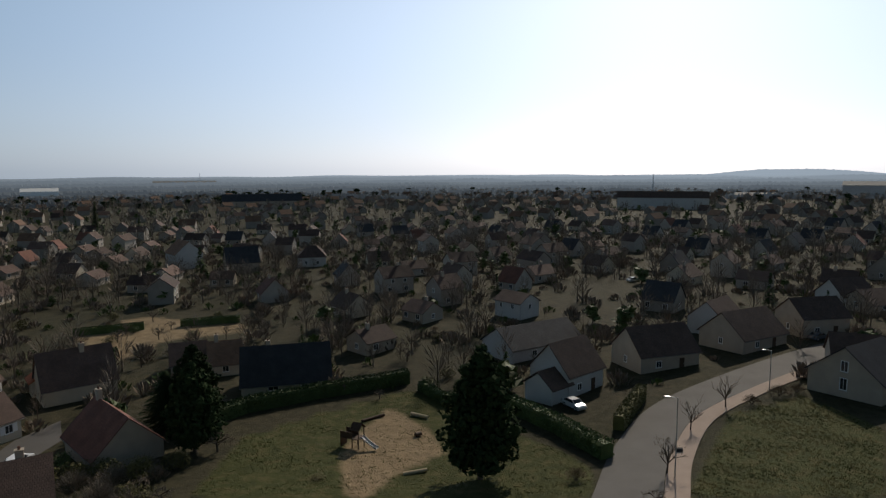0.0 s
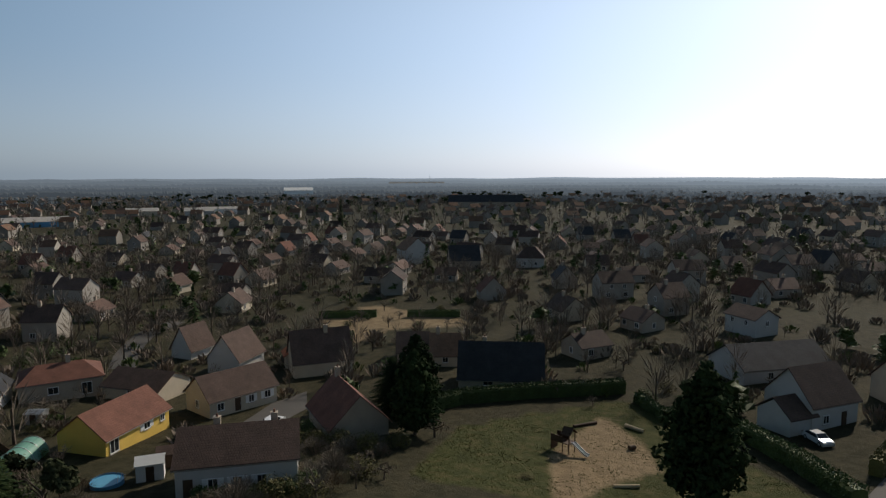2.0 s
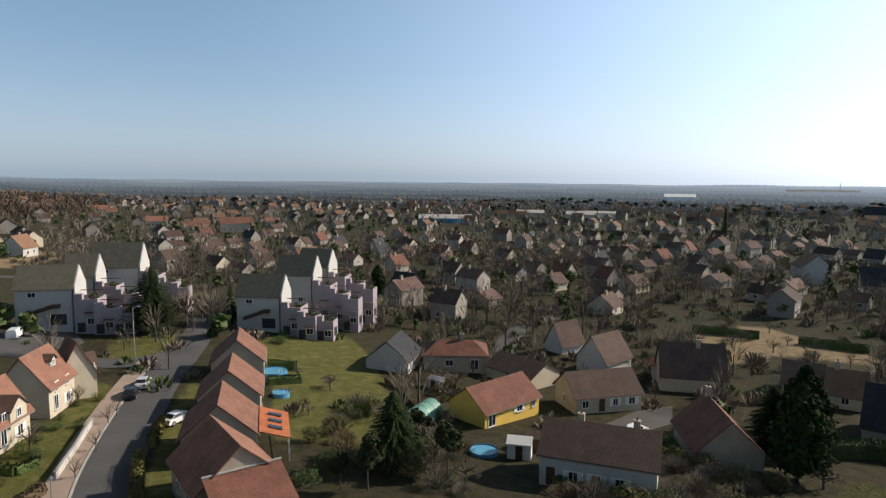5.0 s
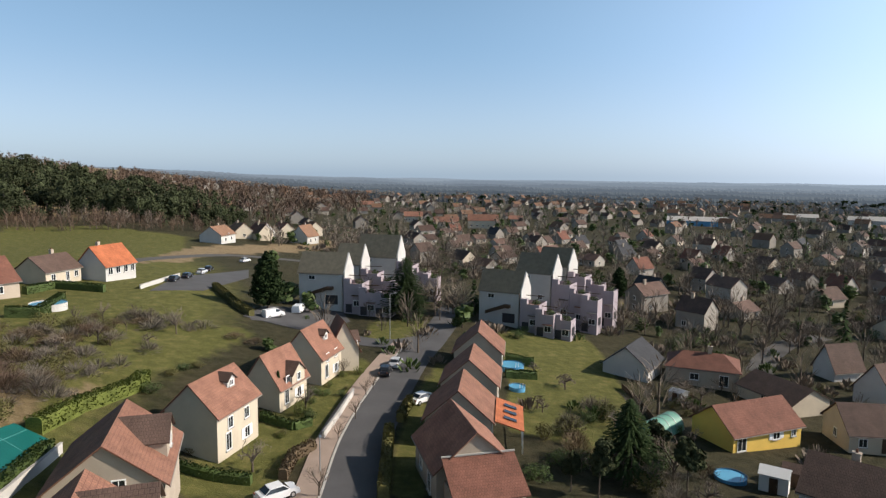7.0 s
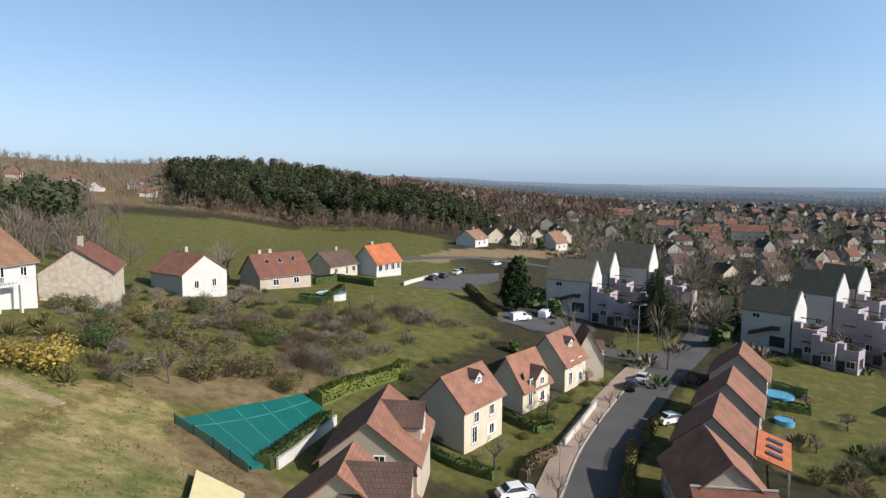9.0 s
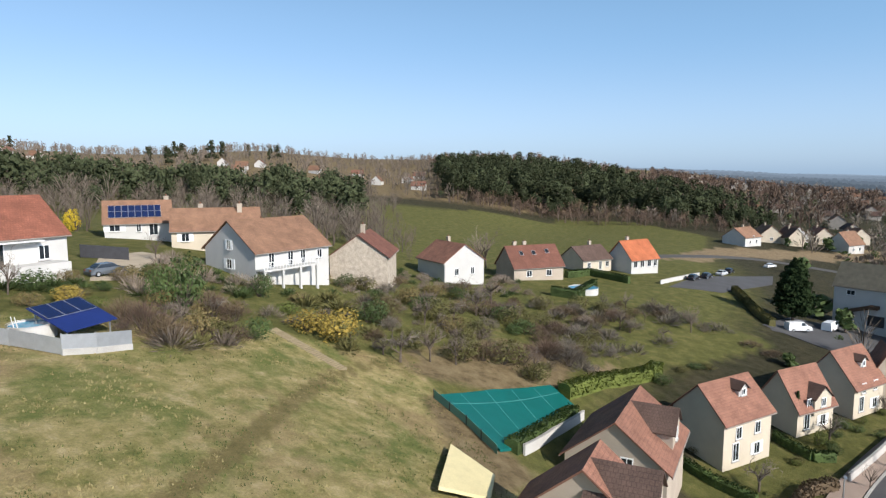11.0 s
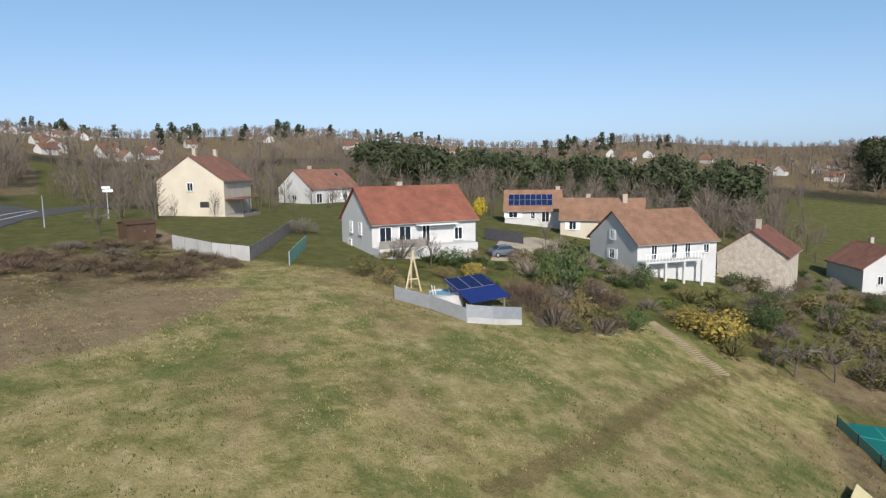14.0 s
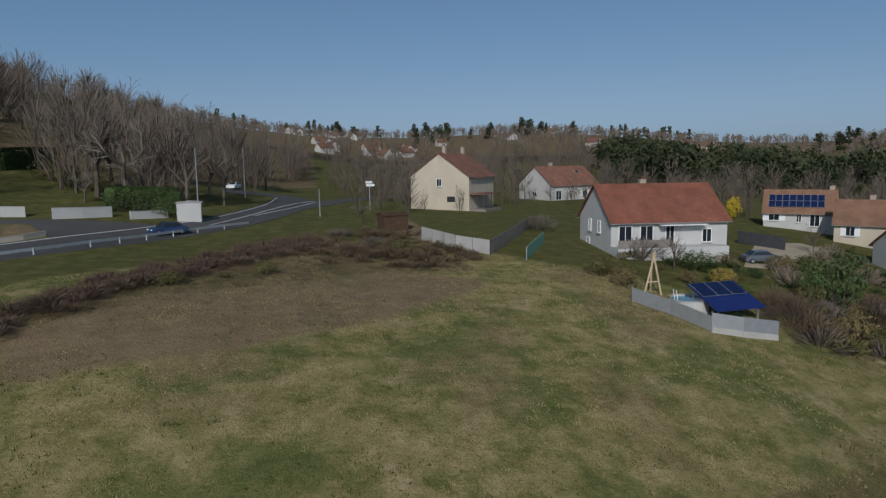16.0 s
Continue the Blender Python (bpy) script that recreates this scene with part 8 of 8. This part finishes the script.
def cloud_tree(seed, lumps=8, per=34, size=0.05, low=0.36, r=0.29):
    rnd = random.Random(seed)
    wood, cr = bmesh.new(), bmesh.new()
    tube(wood, (0, 0, -0.05), (0, 0, 0.85), 0.022, 0.01, 4, cap=False)
    for i in range(lumps):
        a, t = rnd.uniform(0, 6.283), rnd.uniform(low, 0.95)
        k = r * rnd.uniform(0, 0.7) * (1.3 - t)
        leaf_cloud(cr, rnd, (math.cos(a) * k, math.sin(a) * k, t), (r * 0.6, r * 0.6, 0.14), per, size)
    return proto_of((wood, cr))


def spire_tree(seed, r=0.2):
    rnd = random.Random(seed)
    wood, cr = bmesh.new(), bmesh.new()
    tube(wood, (0, 0, -0.05), (0, 0, 0.4), 0.02, 0.012, 4, cap=False)
    for _ in range(90):
        z = rnd.random() ** 1.4 * 0.92 + 0.06
        a = rnd.uniform(0, 6.283)
        k = r * (1.02 - z) * rnd.uniform(0.7, 1.1)
        p = Vector((math.cos(a) * k, math.sin(a) * k, z))
        d = Vector((math.cos(a), math.sin(a), -0.5)) * 0.075
        w = Vector((-math.sin(a), math.cos(a), 0)) * 0.045
        cr.faces.new([cr.verts.new(c) for c in (p - d, p + w, p + d, p - w)])
    return proto_of((wood, cr))


def polar(az, d):
    return -math.sin(radians(az)) * d, math.cos(radians(az)) * d


def fill(seed, n, az0, az1, d0, d1, h0, h1, keep=None, wide=1.0):
    rnd = random.Random(seed)
    out = []
    while len(out) < n:
        az, d = rnd.uniform(az0, az1), math.sqrt(rnd.uniform(d0 * d0, d1 * d1))
        x, y = polar(az, d)
        if keep and not keep(x, y, az, d):
            continue
        h = rnd.uniform(h0, h1)
        out.append((x, y, ground(x, y) - 0.2, rnd.uniform(0, 6.28), h * wide * rnd.uniform(0.75, 1.3), h))
    return out


SLIVERS, CLOUD, CLOUD2, SPIRE = sliver_tree(5, 56, 0.34, 1.45), cloud_tree(6, 8, 22, 0.062, 0.22), cloud_tree(7, 6, 13, 0.11, 0.2, 0.3), spire_tree(8)
FAR_SLIVERS, FINE = sliver_tree(9, 26, 0.34, 2.9), sliver_tree(10, 230, 0.3, 0.5)
WOODY = sliver_tree(12, 105, 0.34, 0.75)
CLOUD3 = cloud_tree(16, 11, 17, 0.06, 0.12, 0.26)
CANOPY, CANOPY2 = cloud_tree(17, 13, 22, 0.04, 0.40, 0.42), cloud_tree(18, 11, 24, 0.042, 0.48, 0.44)


def lump(x, y, s):
    return noise.noise(Vector((x / s, y / s, 3.3)))


# pine wood on the hill beyond the field
def on_wood_hill(x, y, az, d):
    return d > 348 + 22 * lump(x, y, 60) and 90.5 + 3 * lump(y, x, 90) < az < 118 and lump(x, y, 34) > -0.42


def sized(places, az_low, az_full, least):
    """Trees that grow lower towards one end of the wood."""
    out = []
    for x, y, z, turn, w, h in places:
        k = least + (1 - least) * max(0.0, min(1.0, (math.degrees(math.atan2(-x, y)) % 360 - az_low) / (az_full - az_low)))
        out.append((x, y, z, turn, w * k, h * k))
    return out


for proto, n, seed in ((CANOPY, 420, 1), (CANOPY2, 330, 41), (CLOUD3, 90, 42)):
    strewn("pine_wood", proto, sized(fill(seed, n, 90, 118.5, 335, 560, 5.5, 17.5, on_wood_hill), 90, 99, 0.6), (BARK, PINE), "dark pine wood on the hillside", "wood")
strewn("pine_wood", SPIRE, sized(fill(45, 70, 93, 118, 350, 540, 12, 19, on_wood_hill), 90, 99, 0.6), (BARK, PINE), "taller pointed conifers in the hillside wood", "wood")
strewn("bare_wood", FAR_SLIVERS, fill(44, 320, 97, 119, 540, 720, 9, 15), (BARK, TWIG_RED), "leafless wood on the top of the hill", "wood")
strewn("bare_wood", SLIVERS, fill(43, 170, 92, 119, 330, 372, 4, 10, lambda x, y, az, d: lump(x, y, 22) > -0.1), (BARK, TWIG_RED), "leafless trees at the lower edge of the pine wood", "wood")
strewn("bare_wood", SLIVERS, fill(2, 300, 92, 122, 335, 720, 6, 12, lambda x, y, az, d: lump(x, y, 50) > -0.05), (BARK, TWIG), "leafless woodland on the hillside", "wood")
strewn("bare_wood", FAR_SLIVERS, fill(3, 620, 80, 100, 380, 900, 11, 16, lambda x, y, az, d: az > 86 or d > 520), (BARK, TWIG_RED), "reddish leafless woodland in the valley", "wood")
# pine wood behind the upper houses
strewn("pine_wood", CANOPY, fill(4, 300, 125, 158, 180, 310, 5, 16.5, lambda x, y, az, d: d > 200 + 30 * lump(x, y, 40)), (BARK, PINE), "pine wood behind the upper houses", "wood")
strewn("bare_wood", WOODY, fill(5, 620, 121.5, 182, 140, 330, 6, 12, lambda x, y, az, d: d > 180 or az < 136), (BARK, TWIG), "leafless woodland behind the upper houses", "wood")
strewn("bare_wood", FINE, fill(6, 270, 178, 225, 100, 260, 10, 17, lambda x, y, az, d: az > 186 + (d - 100) * -0.02 and seg_dist(np.array(x), np.array(y), MAIN_ROAD) > 9), (BARK, TWIG), "tall leafless wood on the bank above the road", "wood")
strewn("bare_wood", FAR_SLIVERS, fill(7, 1900, 118, 215, 335, 860, 7, 13, lambda x, y, az, d: az > 130 or d < 800), (BARK, TWIG), "leafless woodland on the far slopes", "wood")
strewn("pine_wood", CLOUD, fill(8, 90, 130, 215, 420, 800, 8, 15, lambda x, y, az, d: lump(x, y, 120) > 0.25), (BARK, PINE), "scattered pines on the far slopes", "wood")


# ---- town houses
def town_house(k):
    rnd = random.Random(300 + k)
    L, W, he = rnd.uniform(7.2, 10.0), rnd.uniform(6.4, 7.8), (2.8, 2.9, 5.2, 3.0, 2.7, 5.0, 3.2, 2.8)[k % 8]
    hr = he + W * (0.32, 0.4, 0.38, 0.5, 0.3, 0.42, 0.55, 0.35)[k % 8]
    holes = "F:0.2:0.9:1.3:1.3:plain F:0.75:0.9:1.3:1.3:plain R:0.5:0.9:1.0:1.2:plain B:0.3:0.9:1.3:1.3:plain"
    if he > 4:
        holes += " F:0.3:3.4:1.1:1.2:plain F:0.7:3.4:1.1:1.2:plain R:0.5:3.4:1.0:1.2:plain"
    roofs = (TILE_FAR, TILE_DARK, TILE_FAR, TILE_RUST, TILE_FAR, TILE_DARK, TILE_SLATE, TILE_FAR)
    walls = (RENDER_FAR, RENDER_CREAM, RENDER_FAR, RENDER_FAR, RENDER_BEIGE, RENDER_FAR, RENDER_FAR, RENDER_FAR)
    return L, W, he, hr, walls[k % 8], roofs[k % 8], holes


TOWN_LABEL = ("bungalow with cream walls and a brown tiled roof", "white bungalow with a dark tiled roof", "two storey house with a brown tiled roof", "gabled house with a brown roof",
              "low cream house with a tiled roof", "tall white house with a dark roof", "house with a steep dark roof", "house with a plain brown tiled roof")
MODELS = []
TAKEN = [(o.location.x, o.location.y, 13.0) for o in scene.objects if "category" in o and o["category"] == "house"] + list(CLEAR)


def free(x, y, r):
    return all((x - a) ** 2 + (y - b) ** 2 > (r + c) ** 2 for a, b, c in TAKEN)


def settle(seed, count, az0, az1, d0, d1, gap):
    rnd = random.Random(seed)
    got, tries = [], 0
    while len(got) < count and tries < 60000:
        tries += 1
        az, d = rnd.uniform(az0, az1), math.sqrt(rnd.uniform(d0 * d0, d1 * d1))
        x, y = polar(az, d)
        if not free(x, y, gap):
            continue
        TAKEN.append((x, y, gap))
        street = 30 + 50 * lump(x, y, 260)
        got.append((x, y, street + rnd.choice((0, 90, 180, 270)) + rnd.uniform(-6, 6), rnd.randrange(8)))
    return got


for x, y, yaw, k in settle(11, 225, -46, 76, 125, 420, 8.3):
    if len(MODELS) <= k or MODELS[k] is None:
        while len(MODELS) <= k:
            MODELS.append(None)
        L, W, he, hr, wall, roof, holes = town_house(k)
        MODELS[k] = house(x, y, ground(x, y), yaw, L, W, he, hr, wall, roof, TOWN_LABEL[k], holes, ((0.3, 0.1),), group="houses of the town")
    else:
        copy_thing(MODELS[k], pose(x, y, ground(x, y), 0, 0, yaw))


def far_house(k):
    L, W, he, hr = ((9, 7, 2.9, 5.6), (10, 8, 5.0, 8.2), (8, 7, 2.9, 6))[k]
    rf = gable_roof(L, W, he, hr)
    return proto_of((gable_walls(L, W, he, hr, 1.0), rf))


far = settle(12, 720, -46, 98, 400, 1000, 9)
for k in range(3):
    strewn("far_houses", far_house(k), [(x, y, ground(x, y), radians(yaw), 1, 1) for i, (x, y, yaw, q) in enumerate(far) if i % 3 == k], (RENDER_FAR, (TILE_FAR, TILE_BROWN, TILE_DARK)[k]), "houses of the far town, pale walls and tiled roofs", "houses")
slope = settle(13, 11, 179.5, 186, 560, 700, 14) + settle(14, 13, 174, 184, 350, 430, 10) + settle(15, 12, 119.5, 136, 380, 480, 12) + settle(16, 9, 136, 174, 420, 600, 14)
for k, roof in ((0, TILE_TERRA), (2, TILE_BROWN)):
    strewn("far_houses", far_house(k), [(x, y, ground(x, y) - 0.3, radians(yaw), 0.95, 0.95) for i, (x, y, yaw, q) in enumerate(slope) if i % 2 == k // 2], (RENDER_WHITE, roof), "pale houses with tiled roofs on the far slope", "houses")

# trees of the town
def bush(seed, n=34):
    rnd = random.Random(seed)
    tw = bmesh.new()
    for _ in range(n):
        a, s = rnd.uniform(0, 6.283), rnd.random() ** 0.6
        q = Vector((math.cos(a) * s, math.sin(a) * s, 1.0 - 0.7 * s * s * rnd.uniform(0.4, 1.2)))
        p = Vector((q.x * 0.5, q.y * 0.5, q.z - rnd.uniform(0.4, 0.8)))
        w = Vector((rnd.uniform(-1, 1), rnd.uniform(-1, 1), rnd.uniform(-.5, .5))).normalized() * rnd.uniform(0.07, 0.15)
        tw.faces.new([tw.verts.new(c) for c in (p, (p + q) * 0.5 + w, q, (p + q) * 0.5 - w)])
    return proto_of((tw,))


def sliver_bush(seed, n, fat=1.0):
    """A low bush of unit height: a dense fan of thin twigs from the ground."""
    rnd = random.Random(seed)
    tw = bmesh.new()
    for _ in range(n):
        a, s = rnd.uniform(0, 6.283), rnd.random() ** 0.6
        q = Vector((math.cos(a) * s, math.sin(a) * s, math.sqrt(max(0.0, 1.02 - s * s)) * rnd.uniform(0.35, 1.0)))
        p = q * rnd.uniform(0.2, 0.7)
        w = Vector((rnd.uniform(-1, 1), rnd.uniform(-1, 1), rnd.uniform(-.5, .5))).normalized() * rnd.uniform(0.012, 0.035) * fat
        tw.faces.new([tw.verts.new(c) for c in (p, (p + q) * 0.5 + w, q, (p + q) * 0.5 - w)])
    return proto_of((tw,))


strewn("town_shrubs", bush(31), fill(26, 1800, -46, 86, 90, 420, 1.2, 3.2, lambda x, y, az, d: free(x, y, -6)), (TWIG,), "leafless shrubs and hedges in the gardens", "shrubs")
strewn("town_shrubs", bush(32), fill(27, 1000, -46, 86, 90, 420, 0.9, 2.4, lambda x, y, az, d: free(x, y, -6)), (LEAF,), "evergreen shrubs and hedges in the gardens", "shrubs")
def fill_in(seed, n, poly, h0, h1, wide):
    """Places inside an outline on the ground, clear of the houses."""
    rnd = random.Random(seed)
    xs, ys = [p[0] for p in poly], [p[1] for p in poly]
    out = []
    while len(out) < n:
        x, y = rnd.uniform(min(xs), max(xs)), rnd.uniform(min(ys), max(ys))
        if not bool(inside(np.array(x), np.array(y), poly)) or not free(x, y, -4) or seg_dist(np.array(x), np.array(y), STEP_LINE) < 3.5:
            continue
        h = rnd.uniform(h0, h1)
        out.append((x, y, ground(x, y) - 0.1, rnd.uniform(0, 6.28), h * wide * rnd.uniform(0.7, 1.3), h))
    return out


TWIGGY, LEAFY = sliver_bush(33, 240, 0.75), sliver_bush(34, 190, 1.7)
strewn("brushwood", TWIGGY, fill_in(61, 130, BANK, 0.5, 1.3, 1.5), (DRY,), "brown tangled brushwood on the bank", "brush")
strewn("brushwood", TWIGGY, fill_in(62, 190, EDGE, 0.5, 1.3, 1.5), (TWIG_RED,), "reddish brushwood below the guard rail", "brush")
strewn("brushwood", TWIGGY, fill_in(63, 62, GARDEN, 0.8, 2.4, 1.1), (TWIG,), "leafless bushes on the wild slope", "bushes")
strewn("brushwood", LEAFY, fill_in(64, 50, GARDEN, 0.8, 2.2, 1.1), (LEAF_OLIVE,), "olive green bushes on the wild slope", "bushes")
strewn("brushwood", TWIGGY, fill_in(65, 34, BELOW, 1.0, 2.6, 1.1), (TWIG_GREY,), "grey leafless bushes on the lower slope", "bushes")
strewn("brushwood", LEAFY, fill_in(66, 70, YARDS, 0.6, 1.6, 1.1), (LEAF,), "green garden bushes between the houses", "bushes")
strewn("brushwood", TWIGGY, fill_in(67, 60, YARDS, 0.8, 2.4, 1.0), (TWIG,), "leafless garden bushes between the houses", "bushes")
strewn("bare_wood", WOODY, fill(68, 150, 100, 182, 108, 190, 4, 9, lambda x, y, az, d: free(x, y, -4) and az > 120 and lump(x, y, 30) > 0), (BARK, TWIG), "leafless trees round the upper houses", "wood")
strewn("town_trees", WOODY, fill(20, 1150, -46, 84, 95, 330, 5, 10.5, lambda x, y, az, d: free(x, y, -3)), (BARK, TWIG), "leafless garden trees between the nearer houses", "trees")
strewn("town_trees", FAR_SLIVERS, fill(21, 3600, -46, 92, 290, 1000, 6, 12, lambda x, y, az, d: free(x, y, -4)), (BARK, TWIG_GREY), "leafless garden trees between the houses", "trees")
strewn("town_trees", SPIRE, fill(22, 330, -46, 92, 110, 1000, 4, 11, lambda x, y, az, d: free(x, y, -5)), (BARK, NEEDLE), "conifers between the houses", "trees")
strewn("town_trees", CLOUD2, fill(23, 1100, -46, 92, 100, 800, 2, 6, lambda x, y, az, d: free(x, y, -5), 1.6), (BARK, LEAF), "evergreen shrubs and hedges between the houses", "shrubs")
strewn("far_trees", CLOUD2, fill(24, 200, -46, 100, 780, 1150, 5, 9, lambda x, y, az, d: lump(x, y, 240) > 0.0, 2.2), (BARK, NEEDLE), "belts of trees on the far plain", "trees")
strewn("far_trees", FAR_SLIVERS, fill(25, 900, -46, 100, 780, 1150, 6, 11, lambda x, y, az, d: lump(y, x, 200) > -0.1, 1.8), (BARK, TWIG), "leafless belts of trees on the far plain", "trees")

# ---- woods and hills at the edge of the plain, their haze painted as emission
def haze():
    """Far land whose blue haze is painted as emission, strongest towards the sun."""
    m = bpy.data.materials.new("painted_haze")
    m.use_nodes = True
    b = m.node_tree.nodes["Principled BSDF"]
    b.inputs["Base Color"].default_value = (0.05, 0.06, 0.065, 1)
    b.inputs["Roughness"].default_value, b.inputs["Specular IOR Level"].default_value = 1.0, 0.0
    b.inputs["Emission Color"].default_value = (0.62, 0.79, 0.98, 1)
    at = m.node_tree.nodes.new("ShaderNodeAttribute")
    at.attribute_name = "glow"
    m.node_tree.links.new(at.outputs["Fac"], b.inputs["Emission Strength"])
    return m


HAZE = haze()


def ridge(d, az0, az1, low, high, seed, glow, rough=0.15, deep=120):
    bm = bmesh.new()
    shine = bm.verts.layers.float.new("glow")
    n = int((az1 - az0) * 14)
    prev = None
    for i in range(n + 1):
        az = az0 + (az1 - az0) * i / n
        x, y = polar(az, d)
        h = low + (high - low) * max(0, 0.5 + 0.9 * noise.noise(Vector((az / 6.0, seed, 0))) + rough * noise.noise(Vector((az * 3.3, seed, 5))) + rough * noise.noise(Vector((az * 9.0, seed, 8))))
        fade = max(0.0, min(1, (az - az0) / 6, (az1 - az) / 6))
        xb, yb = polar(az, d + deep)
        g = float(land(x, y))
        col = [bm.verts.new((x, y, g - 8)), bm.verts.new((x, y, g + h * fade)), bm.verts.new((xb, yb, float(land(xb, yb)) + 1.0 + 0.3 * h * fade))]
        # scattered sunlight put in as emission, strongest at the sun's bearing
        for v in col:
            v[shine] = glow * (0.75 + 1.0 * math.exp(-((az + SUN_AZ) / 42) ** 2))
        if prev:
            bm.faces.new((prev[0], col[0], col[1], prev[1]))
            bm.faces.new((prev[1], col[1], col[2], prev[2]))
        prev = col
    bmesh.ops.recalc_face_normals(bm, faces=bm.faces)
    tagged(part("backdrop", bm, HAZE), "low wooded hills towards the horizon, blue haze painted on as glow", "hills", kind="structure")


# layered ridges cover the plain; glow grows with distance to imitate haze
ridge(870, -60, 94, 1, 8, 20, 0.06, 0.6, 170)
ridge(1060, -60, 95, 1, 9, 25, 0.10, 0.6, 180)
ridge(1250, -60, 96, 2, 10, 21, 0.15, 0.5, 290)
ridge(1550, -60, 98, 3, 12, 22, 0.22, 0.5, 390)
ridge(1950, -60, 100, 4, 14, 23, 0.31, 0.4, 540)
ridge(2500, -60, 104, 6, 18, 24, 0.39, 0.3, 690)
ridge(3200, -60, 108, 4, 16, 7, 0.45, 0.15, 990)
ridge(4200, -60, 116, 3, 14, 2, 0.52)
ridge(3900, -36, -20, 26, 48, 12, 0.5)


# ---- tufts of grass on the meadow and the lawns below
def tufts(seed, n, poly, h0, h1, mats, label):
    rnd = random.Random(seed)
    xs, ys = [p[0] for p in poly], [p[1] for p in poly]
    V, F, M = [], [], []
    while len(F) < n * 5:
        x, y = rnd.uniform(min(xs), max(xs)), rnd.uniform(min(ys), max(ys))
        if not bool(inside(np.array(x), np.array(y), poly)) or rnd.random() > 0.55 + 1.3 * lump(x, y, 5.0):
            continue
        z, m = ground(x, y), (0 if lump(y, x, 4.0) + rnd.uniform(-.25, .25) > 0 else 1)
        for k in range(5):
            a, h, w = rnd.uniform(0, 6.28), rnd.uniform(h0, h1), rnd.uniform(0.03, 0.07)
            ox, oy, lean = rnd.uniform(-.2, .2), rnd.uniform(-.2, .2), rnd.uniform(0.1, 0.8) * h
            o = len(V)
            V += [(x + ox - math.sin(a) * w, y + oy + math.cos(a) * w, z - .05), (x + ox + math.sin(a) * w, y + oy - math.cos(a) * w, z - .05), (x + ox + math.cos(a) * lean, y + oy + math.sin(a) * lean, z + h)]
            F.append((o, o + 1, o + 2))
            M.append(m)
    me = bpy.data.meshes.new("grass")
    me.from_pydata(V, [], F)
    for x in mats:
        me.materials.append(x)
    me.polygons.foreach_set("material_index", M)
    tagged(new("grass", me), label, "grass", kind="stuff")


tufts(71, 19000, MEADOWS[0], 0.04, 0.15, (DRY_GRASS, GREEN_GRASS), "dry and green tufts of meadow grass")
tufts(72, 3000, LAWNS[0], 0.04, 0.14, (GREEN_GRASS, GREEN_GRASS), "short green tufts on the park lawn")
tufts(73, 3000, LAWNS[1], 0.05, 0.18, (DRY_GRASS, GREEN_GRASS), "rough tufts on the lawn by the street")
